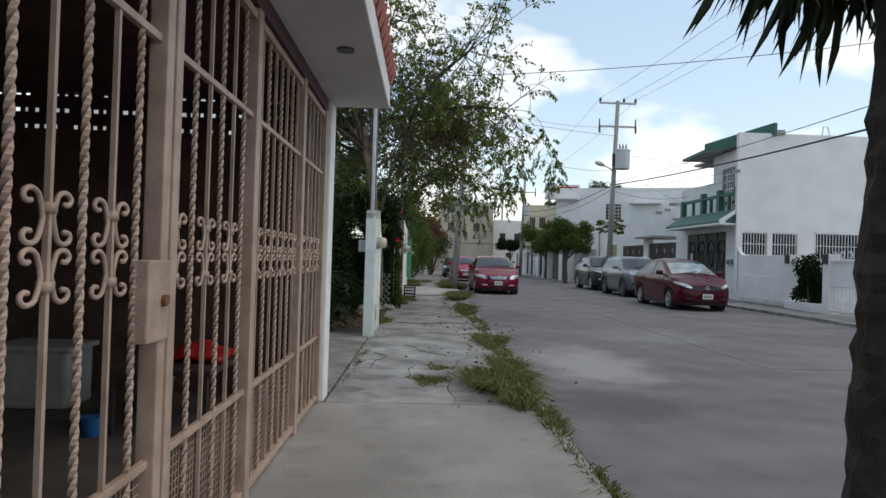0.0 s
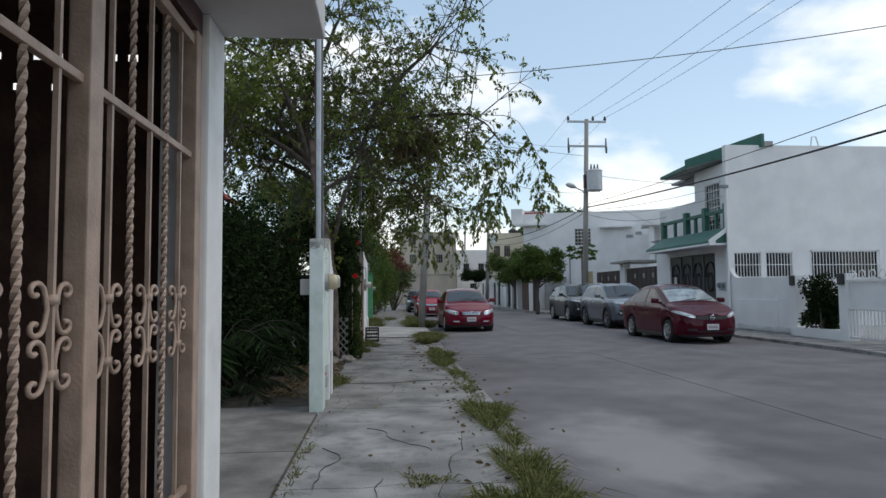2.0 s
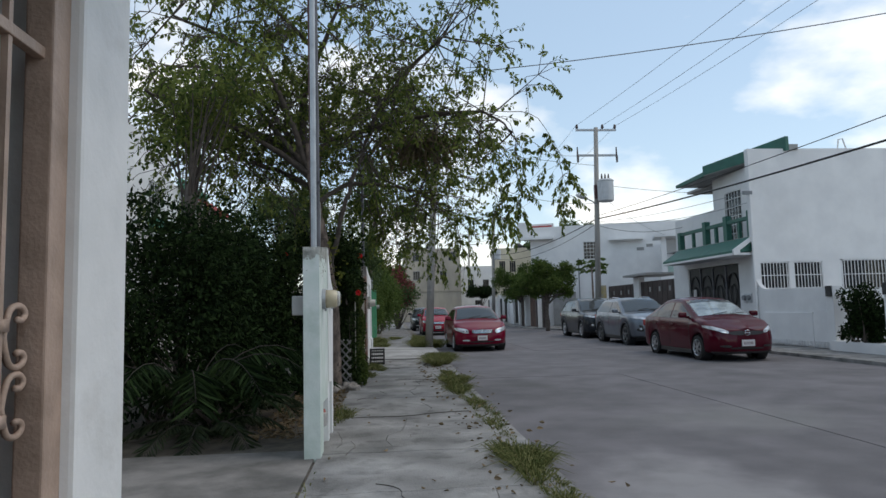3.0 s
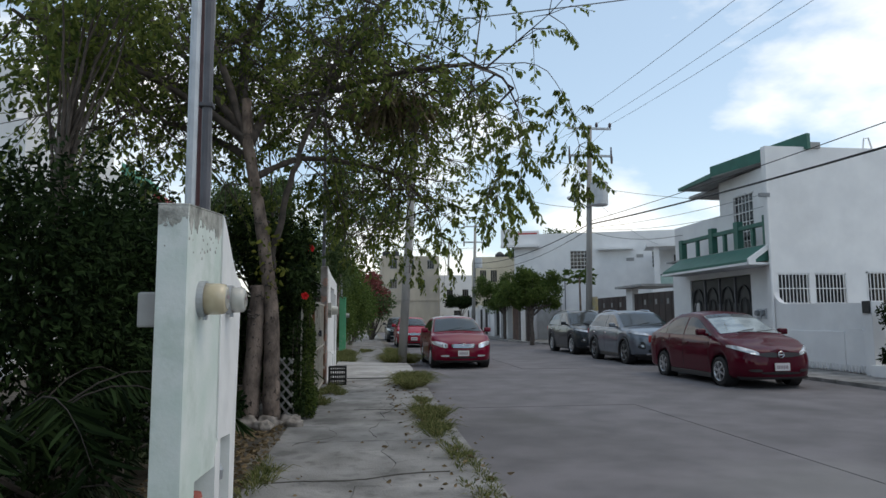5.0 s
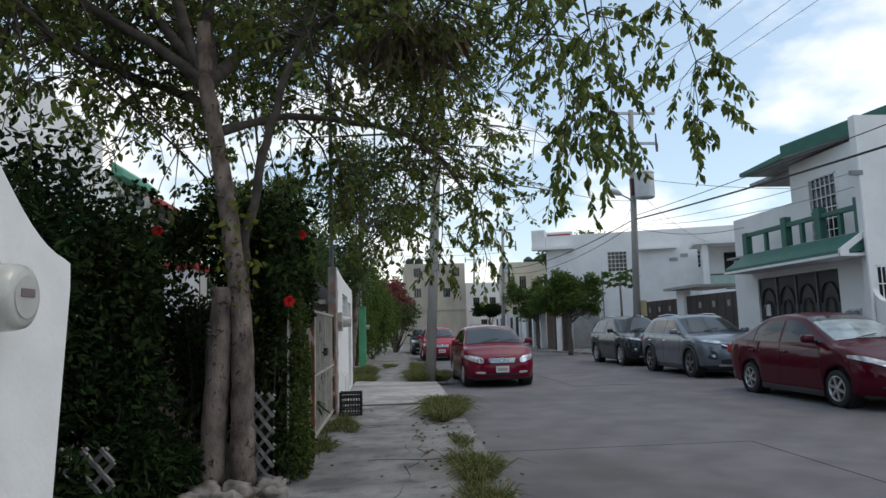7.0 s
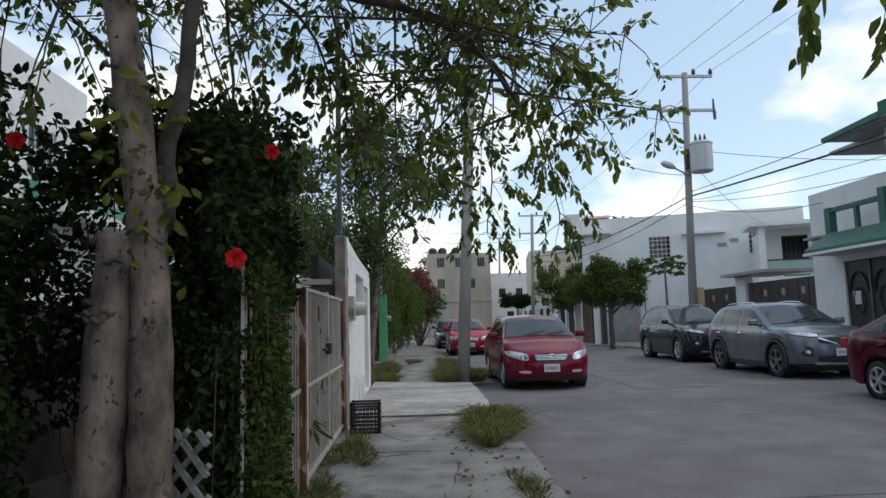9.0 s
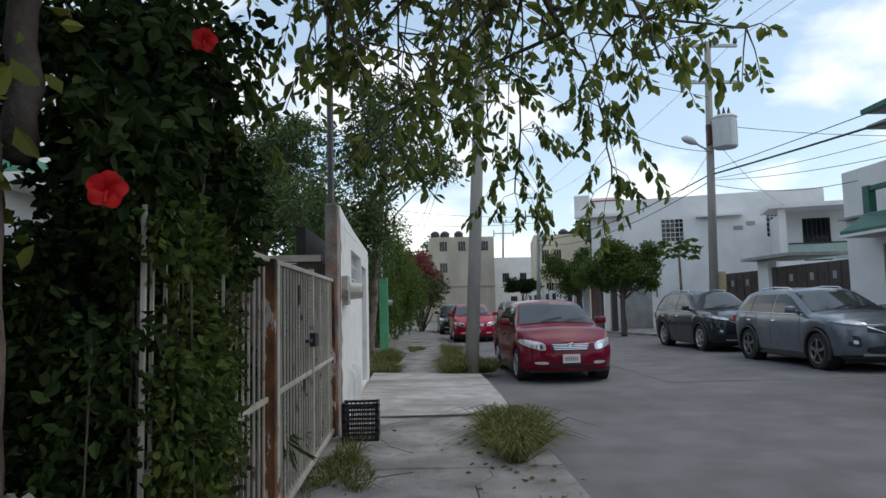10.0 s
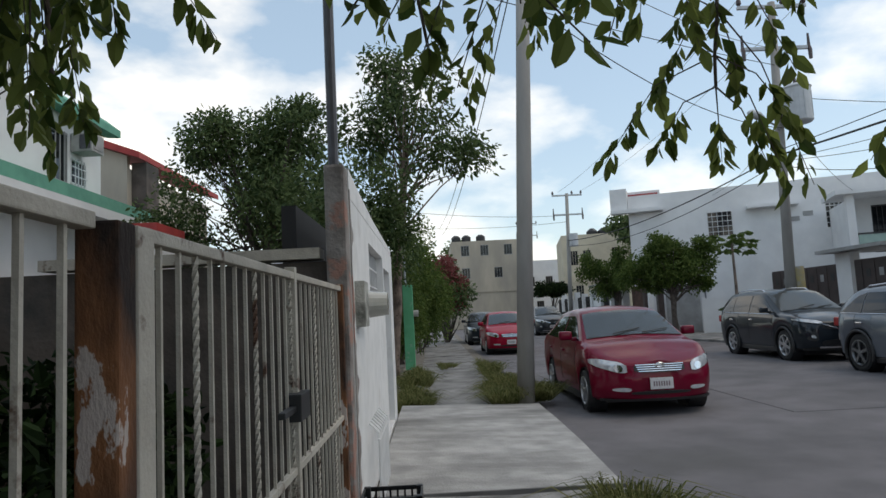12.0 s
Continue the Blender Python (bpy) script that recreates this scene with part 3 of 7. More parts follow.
# right pavement
rw = thing("pavement_right", "grey concrete sidewalk along the white houses", "sidewalk", kind="structure")
for i, y0 in enumerate(np.arange(-20, 68, 2.4)):
    part("slab", boxes(((10.06, y0 + 0.006, -0.16), (12.6, y0 + 2.394, -0.02 - 0.006 * (i % 3)))), "walk", rw)
part("far_verge", prism(bmesh.new(), [(10.05, 40.5), (8.7, 46), (8.5, 69), (10.05, 69)], -0.16, -0.022, "z"), "walk", rw)
part("lot", boxes(((12.6, -20, -0.16), (40, 70, -0.01))), "grey", rw)

# ---- first house: carport behind the wrought gate ----
house = thing("carport", "white carport with a flat roof, dark inside", "carport", kind="structure")
wb = bmesh.new()
box(wb, (-7.2, 5.75, 0), (-0.98, 5.95, 2.22))
box(wb, (-7.2, 5.75, 2.56), (-0.98, 5.95, 2.7))
for za, zb in ((2.255, 2.36), (2.395, 2.50), (2.535, 2.56)):
    box(wb, (-7.2, 5.75, za), (-0.98, 5.762, zb))
hr = random.Random(8)
for z in (2.22, 2.36, 2.50):
    last = -7.2
    for u in np.arange(-5.8, -1.1, 0.082):
        if hr.random() < 0.35:
            continue
        box(wb, (last, 5.75, z), (u, 5.762, z + 0.035))
        last = u + hr.uniform(0.025, 0.05)
    box(wb, (last, 5.75, z), (-0.98, 5.762, z + 0.035))
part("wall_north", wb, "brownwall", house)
# back and south walls are out of view, added to keep the inside dark
part("unseen_wall_back", boxes(((-7.4, -9, 0), (-7.2, 5.95, 2.7))), "brownwall", house)
part("unseen_wall_south", boxes(((-7.2, -9.2, 0), (-0.8, -9, 2.7))), "brownwall", house)
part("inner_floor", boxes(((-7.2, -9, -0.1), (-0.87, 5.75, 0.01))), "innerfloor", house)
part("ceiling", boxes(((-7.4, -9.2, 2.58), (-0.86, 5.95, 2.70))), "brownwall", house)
part("eave", boxes(((-0.86, -9.2, 2.50), (-0.33, 5.80, 2.70)), bevel=0.012), "soffit", house)
part("corner_pillar", boxes(((-0.99, 5.53, 0), (-0.79, 5.80, 2.50)), bevel=0.012), "whitepillar", house)
part("downlight", tube(bmesh.new(), [(-0.52, 4.15, 2.51), (-0.52, 4.15, 2.485)], 0.055, 16), "darkpipe", house)
tile_me = bpy.data.meshes.new("roof_tile")
tl = bmesh.new()
tube(tl, [(-0.30, 0, 2.75), (-0.62, 0, 2.86)], [0.085, 0.075], 8)
tl.to_mesh(tile_me)
tl.free()
tile_me.materials.append(M["tile"])
for k in range(56):
    piece("roof_tile", tile_me, house, pose(0, -5.6 + k * 0.205, 0))
part("roof_slope", prism(bmesh.new(), [(-0.34, 2.70), (-0.34, 2.73), (-3.0, 3.6), (-3.0, 2.70)], -9.2, 5.80, "y"), "tile", house)

# ---- wrought gate ----
def twisted(h, w=0.016, turns=34):
    bm = bmesh.new()
    n = int(h * 64)
    rings = []
    for i in range(n + 1):
        z = h * i / n
        a = 2 * math.pi * z * 6.6
        rings.append([bm.verts.new((w * 0.71 * math.cos(a + k * math.pi / 2), w * 0.71 * math.sin(a + k * math.pi / 2), z)) for k in range(4)])
    for p, q in zip(rings, rings[1:]):
        for k in range(4):
            bm.faces.new((p[k], p[(k + 1) % 4], q[(k + 1) % 4], q[k]))
    return bm


def curl(bm, side, z0, z1):
    """A C-scroll beside the bar: a flat strip that curls in at both ends."""
    zc, h = (z0 + z1) / 2, (z1 - z0) / 2
    pts = []
    for k in range(13):
        a = math.radians(-300 + 300 * k / 12)
        r = 0.008 + 0.016 * k / 12
        pts.append((0.046 + r * math.cos(a + 0.0) * -1, zc - h + 0.026 + r * math.sin(a)))
    mid = [(0.017, zc - h * 0.35), (0.013, zc), (0.017, zc + h * 0.35)]
    up = [(p[0], 2 * zc - p[1]) for p in reversed(pts)]
    line = pts + mid + up
    tube(bm, [(0, side * y * 1.58, z) for y, z in line], 0.0068, 6)


gate = thing("wrought_gate", "beige painted wrought iron gate with twisted bars and scrolls", "gate")
GX = -0.85
tw_me = bpy.data.meshes.new("twisted_bar")
b0 = twisted(2.30)
b0.to_mesh(tw_me)
b0.free()
tw_me.materials.append(M["gate"])
pl_me = bpy.data.meshes.new("plain_bar")
b0 = boxes(((-0.007, -0.007, 0), (0.007, 0.007, 2.30)))
b0.to_mesh(pl_me)
b0.free()
pl_me.materials.append(M["gate"])
sc_me = bpy.data.meshes.new("scroll")
b0 = bmesh.new()
for s in (-1, 1):
    curl(b0, s, 1.21, 1.345)
    curl(b0, s, 1.075, 1.21)
for z in (1.12, 1.30):
    box(b0, (-0.013, -0.018, z - 0.012), (0.013, 0.018, z + 0.012))
b0.to_mesh(sc_me)
b0.free()
sc_me.materials.append(M["gate"])
sc_me.shade_smooth()
posts = [-1.5, -0.2, 1.07, 2.14, 3.27, 4.52, 5.50]
for a, b in zip(posts, posts[1:]):
    for w, za, zb in ((0.018, 0.03, 0.065), (0.018, 2.34, 2.38), (0.012, 0.53, 0.555), (0.012, 1.865, 1.89)):
        part("rail", boxes(((GX - w, a + 0.03, za), (GX + w, b - 0.03, zb)), bevel=0.003), "gate", gate)
    n = max(2, round((b - a) / 0.155))
    for k in range(1, n):
        y = a + (b - a) * k / n
        if k % 2:
            piece("plain_bar", pl_me, gate, pose(GX, y, 0.05))
            piece("scroll", sc_me, gate, pose(GX, y, 0))
        else:
            piece("twisted_bar", tw_me, gate, pose(GX, y, 0.05, 0, 0, 17 * k))
    mesh_b = bmesh.new()
    for k in range(int((b - a - 0.06) / 0.03)):
        y = a + 0.04 + 0.03 * k
        tube(mesh_b, [(GX - 0.012, y, 0.06), (GX - 0.012, y, 0.53)], 0.0022, 4)
    for z in np.arange(0.09, 0.53, 0.03):
        tube(mesh_b, [(GX - 0.014, a + 0.03, z), (GX - 0.014, b - 0.03, z)], 0.0022, 4)
    part("mesh_screen", mesh_b, "gate", gate)
for k, y in enumerate(posts):
    w = 0.042 if abs(y - 2.14) > 0.01 else 0.03
    part("post", boxes(((GX - 0.03, y - w, 0.0), (GX + 0.03, y + w, 2.40)), bevel=0.005), "gate", gate)
part("post", boxes(((GX - 0.025, 2.19, 0.02), (GX + 0.03, 2.25, 2.40)), bevel=0.005), "gate", gate)
part("lock_box", boxes(((GX + 0.0, 1.985, 0.93), (GX + 0.045, 2.15, 1.18)), bevel=0.006), "gate", gate)
part("lock_cylinder", tube(bmesh.new(), [(GX + 0.04, 2.10, 1.055), (GX + 0.06, 2.10, 1.055)], 0.018, 12), "rust", gate, "rusty lock cylinder")
part("lintel", boxes(((GX - 0.03, -1.6, 2.40), (GX + 0.03, 5.53, 2.50))), "maroonpipe", gate, "dark lintel beam over the gate")

# things in the carport
bench = thing("work_table", "low dark wooden table under a red cover", "table")
part("tabletop", boxes(((-2.05, 4.35, 0.40), (-1.35, 5.2, 0.44)), bevel=0.008), "brownmetal", bench)
for x in (-2.0, -1.4):
    for y in (4.4, 5.15):
        part("leg", boxes(((x - 0.025, y - 0.025, 0.01), (x + 0.025, y + 0.025, 0.40)), bevel=0.004), "brownmetal", bench)
crate = thing("storage_box", "grubby white plastic box on the carport floor", "box")
part("body", boxes(((-3.15, 5.0, 0.01), (-2.6, 5.4, 0.44)), bevel=0.03), "plastic_white", crate)
part("lid", boxes(((-3.18, 4.97, 0.44), (-2.57, 5.43, 0.48)), bevel=0.01), "plastic_white", crate)
cloth = bmesh.new()
bmesh.ops.create_grid(cloth, x_segments=14, y_segments=10, size=0.5)
for v in cloth.verts:
    x, y = v.co.x, v.co.y
    v.co = Vector((-1.58 + x * 0.42, 4.85 + y * 0.45, 0.47 + 0.10 * math.cos(3 * x) * math.cos(2.6 * y) + 0.03 * noise.noise(Vector((x * 5, y * 5, 0)))))
bmesh.ops.solidify(cloth, geom=cloth.faces[:], thickness=0.03)
tagged(part("red_cover", cloth, "plastic_red", soft=True), "crumpled red cover lying on a white box", "cover")
pail = thing("paint_pail", "small white plastic pail on the carport floor", "pail")
part("body", tube(bmesh.new(), [(-2.0, 5.25, 0.01), (-2.0, 5.25, 0.22)], [0.075, 0.09], 18), "plastic_white", pail)
part("rim", tube(bmesh.new(), [(-2.0, 5.25, 0.22), (-2.0, 5.25, 0.235)], [0.096, 0.096], 18), "plastic_white", pail)
t = thing("storage_box", "dusty grey storage box against the carport wall", "box")
part("body", boxes(((-4.2, 4.9, 0.01), (-3.5, 5.5, 0.55)), bevel=0.02), "dimbox", t)
part("lid", boxes(((-4.23, 4.87, 0.55), (-3.47, 5.53, 0.59)), bevel=0.01), "dimbox", t)
bk = bmesh.new()
tube(bk, [(-2.08, 4.35, 0.01), (-2.08, 4.35, 0.13), (-2.08, 4.35, 0.135)], [0.06, 0.075, 0.08], 16)
tagged(part("bucket", bk, "plastic_blue"), "blue plastic bucket on the carport floor", "bucket")

# ---- meter pillar ----
mp = thing("meter_pillar", "worn white and mint meter pillar with mouldy top", "pillar")
# the side outline: a flat top, then an S-curve down to a tip and an upright far edge
crest = [(10.21, 1.90), (10.60, 1.915), (10.88, 1.95), (11.02, 1.97)] + [(11.02 + 0.66 * q / 14, 1.97 - 0.385 * (0.5 - 0.5 * math.cos(math.pi * (q / 14) ** 0.8))) for q in range(1, 14)] + [(11.68, 1.575), (11.685, 1.50)]
foot = [(11.60, 0.60), (11.57, -0.05), (11.42, -0.05), (11.42, 0.56), (11.12, 0.58), (11.12, -0.05), (10.98, -0.05), (10.98, 0.44), (10.50, 0.46), (10.50, -0.05), (10.21, -0.05)]
part("body", prism(bmesh.new(), crest[:4] + [(11.02, 0.9), (11.05, 0.575), (10.98, 0.5), (10.98, 0.44), (10.50, 0.46), (10.50, -0.05), (10.21, -0.05)], -0.885, -0.737, "x"), "mint", mp)
part("wing", prism(bmesh.new(), crest[3:] + foot[:7] + [(10.982, 0.5), (11.05, 0.575), (11.021, 0.9)], -0.885, -0.733, "x"), "whitepillar", mp, "cleaner white curved wing")
part("niche_back", boxes(((-0.88, 10.45, -0.05), (-0.85, 11.45, 0.60))), "mint", mp)
part("rib", prism(bmesh.new(), [(11.0, 0.6), (11.035, 0.6), (11.05, 1.95), (11.005, 1.965)], -0.735, -0.726, "x"), "whitepillar", mp)

def mould(plane, lo, hi, u0, u1, top0, top1, depth, seed, n=46):
    """A crust of mould that hangs raggedly from the top edge, with loose specks under it."""
    r = random.Random(seed)
    drop, us = [], [u0 + (u1 - u0) * k / n for k in range(n + 1)]
    for k in range(n + 1):
        f = 0.5 + 0.5 * noise.noise(Vector((us[k] * 5, seed, 0))) + 0.35 * noise.noise(Vector((us[k] * 17, seed, 3)))
        drop.append(max(0.02, depth * (f + r.uniform(-0.10, 0.10))))
    tops = [top0 + (top1 - top0) * k / n for k in range(n + 1)]
    bm = prism(bmesh.new(), [(us[k], tops[k]) for k in range(n + 1)] + [(us[k], tops[k] - drop[k]) for k in range(n, -1, -1)], lo, hi, plane)
    for _ in range(int(30 * (u1 - u0))):
        k = r.randrange(n)
        cu, cz, s = us[k], tops[k] - drop[k] - r.uniform(0.0, depth * 0.9), r.uniform(0.003, 0.009)
        m = r.randint(5, 8)
        if cu - 2 * s > u0 and cu + 2 * s < u1:
            prism(bm, [(cu + s * r.uniform(0.6, 1.5) * math.cos(6.283 * q / m), cz + s * r.uniform(0.6, 1.7) * math.sin(6.283 * q / m)) for q in range(m)], lo, hi, plane)
    part("mould_crust", bm, "mould", mp, "black mould on crumbling plaster")


mould("x", -0.737, -0.7345, 10.222, 11.01, 1.90, 1.966, 0.21, 3)
mould("y", 10.2075, 10.21, -0.885, -0.737, 1.899, 1.899, 0.17, 5, 20)
part("mould_crust", prism(bmesh.new(), [(10.205, 1.901), (11.02, 1.972), (11.02, 1.977), (10.205, 1.908)], -0.887, -0.735, "x"), "mould", mp)
part("niche_pipe", tube(bmesh.new(), [(-0.78, 11.28, -0.05), (-0.78, 11.28, 0.36), (-0.78, 11.30, 0.40)], 0.016, 8), "steel", mp)
part("valve", tube(bmesh.new(), [(-0.78, 11.27, 0.30), (-0.78, 11.27, 0.36), (-0.78, 11.27, 0.40)], [0.035, 0.04, 0.02], 12), "steel", mp)
part("niche_pipe", tube(bmesh.new(), [(-0.79, 10.66, -0.05), (-0.79, 10.66, 0.25), (-0.79, 10.78, 0.30)], 0.016, 8), "steel", mp)
wm = part("water_meter", tube(bmesh.new(), [(-0.79, 10.66, 0.20), (-0.79, 10.66, 0.22), (-0.79, 10.66, 0.33), (-0.79, 10.66, 0.34)], [0.05, 0.075, 0.075, 0.06], 18), "plastic_white", mp, "grubby white water meter")
part("lid", tube(bmesh.new(), [(-0.79, 10.66, 0.341), (-0.79, 10.66, 0.365)], [0.062, 0.055], 18), "tile", wm, "dull red lid")
part("box_behind", boxes(((-1.0, 10.3, 1.28), (-0.887, 10.52, 1.46)), bevel=0.012), "plastic_white", mp)


def meter(y, z, x, material, r=0.085, deep=1.0):
    m = thing("electric_meter", "round electric meter with yellowed cover on a steel ring", "electric meter", "meters on the pillar")
    ring = bmesh.new()
    tube(ring, [(x, y, z), (x + 0.035, y, z)], [r * 1.12, r * 1.12], 24)
    part("ring", ring, "steel", m, "steel ring", )
    b = bmesh.new()
    tube(b, [(x + 0.03, y, z), (x + 0.11 * deep, y, z), (x + 0.135 * deep, y, z), (x + 0.145 * deep, y, z)], [r, r * 0.97, r * 0.91, r * 0.74], 40)
    part("cover", b, material, m, soft=True)
    part("dial", tube(bmesh.new(), [(x + 0.143 * deep, y, z), (x + 0.145 * deep + 0.003, y, z)], r * 0.62, 28), "meterglass2", m)
    part("dial_mark", boxes(((x + 0.146 * deep + 0.003, y - 0.03, z), (x + 0.146 * deep + 0.005, y + 0.03, z + 0.02))), "platebar", m)
    part("seal", boxes(((x + 0.02, y - 0.012, z - r * 1.3), (x + 0.04, y + 0.012, z - r * 1.05))), "steel", m)
    return m


meter(10.50, 1.43, -0.737, "meterglass", 0.088, 1.0)
meter(11.21, 1.445, -0.733, "meterglass2", 0.085, 0.8)
pipes = thing("service_pipes", "steel and dark conduit pipes rising from a meter pillar", "pipe")
part("pipe", tube(bmesh.new(), [(-0.82, 10.55, 1.7), (-0.82, 10.55, 6.5)], 0.028, 10), "steel", pipes)
part("pipe", tube(bmesh.new(), [(-0.82, 10.90, 1.7), (-0.84, 10.90, 6.2)], 0.030, 10), "darkpipe", pipes, "dark grey conduit")
part("pipe", tube(bmesh.new(), [(-0.88, 10.98, 1.7), (-0.90, 10.98, 5.6)], 0.022, 10), "maroonpipe", pipes, "maroon conduit")
part("wire", tube(bmesh.new(), [(-0.80, 10.93, 1.9), (-0.79, 10.9, 2.3), (-0.82, 10.95, 2.8), (-0.80, 10.92, 3.2), (-0.84, 10.95, 5.8)], 0.006, 5), "plastic_white", pipes)
part("clamp", boxes(((-0.87, 10.86, 2.63), (-0.785, 10.94, 2.655)), bevel=0.004), "darkpipe", pipes)

# ---- fence with the rusty post ----
fence = thing("metal_fence", "cream painted rusty metal bar fence with sliding gate", "fence")
FX = -0.68
bar = bpy.data.meshes.new("bar")
b0 = boxes(((-0.0055, -0.0055, 0.03), (0.0055, 0.0055, 1.585)))
b0.to_mesh(bar)
b0.free()
bar.materials.append(M["fence"])
twb = bpy.data.meshes.new("twisted_bar")
b0 = twisted(1.55, 0.0125)
b0.to_mesh(twb)
b0.free()
twb.materials.append(M["fence"])
part("rail", boxes(((FX - 0.02, 17.78, 1.578), (FX + 0.02, 20.68, 1.608)), bevel=0.004), "fence", fence)
part("rail", boxes(((FX - 0.012, 17.78, 0.78), (FX + 0.012, 20.68, 0.81)), bevel=0.003), "fence", fence)
part("rail", boxes(((FX - 0.02, 17.78, 0.05), (FX + 0.02, 20.68, 0.09)), bevel=0.004), "fence", fence)
n = 26
for k in range(1, n):
    y = 17.78 + 2.9 * k / n
    piece("bar", twb if k % 5 == 3 else bar, fence, pose(FX, y, 0.0 if k % 5 != 3 else 0.04))
part("rail", boxes(((FX - 0.02, 15.84, 1.578), (FX + 0.02, 17.58, 1.608)), bevel=0.004), "fence", fence)
part("rail", boxes(((FX - 0.012, 15.84, 0.78), (FX + 0.012, 17.58, 0.81)), bevel=0.003), "fence", fence)
for k in range(15):
    piece("bar", bar, fence, pose(FX, 15.90 + 0.115 * k, 0))
part("post", boxes(((FX - 0.008, 15.823, 0.0), (FX + 0.008, 15.839, 1.64)), bevel=0.003), "fence", fence)
for y in (19.25,):
    part("stile", boxes(((FX - 0.022, y - 0.022, 0.05), (FX + 0.022, y + 0.022, 1.63)), bevel=0.004), "fence", fence)
part("latch", boxes(((FX - 0.02, 19.15, 1.00), (FX + 0.05, 19.34, 1.11)), ((FX + 0.0, 18.95, 1.04), (FX + 0.03, 19.2, 1.065)), bevel=0.005), "iron", fence, "rusted latch")
part("post", boxes(((FX - 0.04, 17.62, -0.05), (FX + 0.04, 17.69, 1.60)), bevel=0.006), "rust", fence, "heavily rusted post")
part("post", boxes(((FX - 0.035, 17.70, -0.05), (FX + 0.04, 17.775, 1.60)), bevel=0.005), "fence", fence)
part("post", boxes(((FX - 0.03, 20.64, 0.0), (FX + 0.03, 20.70, 1.62)), bevel=0.005), "rust", fence)

# ---- white fin wall with its window and the meter ----
fin = thing("white_wall", "white painted street wall with a sloping top and grey end", "wall", kind="structure")
fo = [(20.75, 0.0), (25.3, 0.0), (25.3, 2.25), (22.4, 2.30), (21.2, 2.42), (20.75, 2.42)]
fbm = bmesh.new()
wall_with(fbm, "x", -0.74, -0.62, 20.9, 25.3, 0.0, 2.22, [(22.2, 23.8, 1.55, 2.05), (23.9, 24.9, 0.12, 1.95)])
part("face", fbm, "whitepillar", fin)
part("coping", prism(bmesh.new(), [(20.9, 2.22), (25.3, 2.22), (25.3, 2.27), (22.6, 2.32), (21.4, 2.38), (20.9, 2.42)], -0.74, -0.617, "x"), "whitepillar", fin)
part("end_pillar", boxes(((-0.755, 20.70, 0.0), (-0.622, 20.896, 2.41)), bevel=0.02), "mortar", fin, "bare grey mortar end")
edge = [20.93 + 0.16 * max(0.0, 0.35 + noise.noise(Vector((0.3, 0.0, 2.6 * 0.048 * k)) * 2.0) + 0.5 * noise.noise(Vector((4.0, 0.0, 11 * 0.048 * k)))) for k in range(48)]
part("bare_patch", prism(bmesh.new(), [(20.9, 0.02), *((y, 0.02 + 0.048 * k) for k, y in enumerate(edge)), (20.9, 0.02 + 0.048 * 47)], -0.62, -0.614, "x"), "mortar", fin, "bare crumbling mortar edge")
# black slab behind the openings, in place of a shaded room
part("room_shade", boxes(((-1.1, 21.0, 0.0), (-1.0, 25.25, 2.2))), "roomshade", fin)
part("back", boxes(((-2.2, 25.3, 0), (-0.62, 25.45, 2.2))), "white", fin)
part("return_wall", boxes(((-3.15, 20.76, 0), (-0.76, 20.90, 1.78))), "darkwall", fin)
part("beam", boxes(((-2.6, 20.72, 1.80), (-0.80, 20.92, 1.87))), "fence", fin)
wbars = bmesh.new()
for k in range(9):
    box(wbars, (-0.70, 22.25 + 0.19 * k, 1.55), (-0.685, 22.265 + 0.19 * k, 2.05))
for z in (1.7, 1.88):
    box(wbars, (-0.70, 22.2, z), (-0.685, 23.8, z + 0.015))
part("window_bars", wbars, "barwhite", fin)
gb = bmesh.new()
for k in range(10):
    box(gb, (-0.70, 23.95 + 0.1 * k, 0.12), (-0.685, 23.965 + 0.1 * k, 1.95))
for z in np.arange(0.2, 1.95, 0.22):
    box(gb, (-0.70, 23.9, z), (-0.685, 24.9, z + 0.015))
part("barred_door", gb, "barwhite", fin)
pl = bmesh.new()
for k in range(8):
    tube(pl, [(-0.53, 21.5 + 0.12 * k, 0.0), (-0.53, 21.5 + 0.12 * k, 0.55), (-0.60, 21.5 + 0.12 * k, 0.62)], 0.011, 6)
tube(pl, [(-0.53, 21.45, 0.50), (-0.53, 22.4, 0.50)], 0.011, 6)
part("low_grille", pl, "barwhite", fin)
m3 = thing("electric_meter", "weathered grey electric meter with rusty box on a white wall", "electric meter")
part("box", boxes(((-0.63, 21.05, 1.34), (-0.55, 21.3, 1.66)), bevel=0.01), "mould", m3)
part("cover", tube(bmesh.new(), [(-0.56, 21.45, 1.5), (-0.42, 21.45, 1.5)], [0.10, 0.085], 20), "meterglass2", m3)
part("pipe", tube(bmesh.new(), [(-0.70, 20.80, 2.3), (-0.70, 20.80, 6.2)], 0.035, 10), "darkpipe", m3, "dark conduit pipe")

# crate
cr = thing("plastic_crate", "black plastic produce crate on the sidewalk beside a wall", "crate")
cm = bmesh.new()
x0, x1, y0, y1, h = -0.56, -0.20, 20.38, 20.66, 0.36
for z in (0.0, 0.09, 0.18, 0.27, 0.335):
    for a, b in (((x0, y0), (x1, y0 + 0.012)), ((x0, y1 - 0.012), (x1, y1)), ((x0, y0), (x0 + 0.012, y1)), ((x1 - 0.012, y0), (x1, y1))):
        box(cm, (a[0], a[1], z + 0.005), (b[0], b[1], z + 0.03))
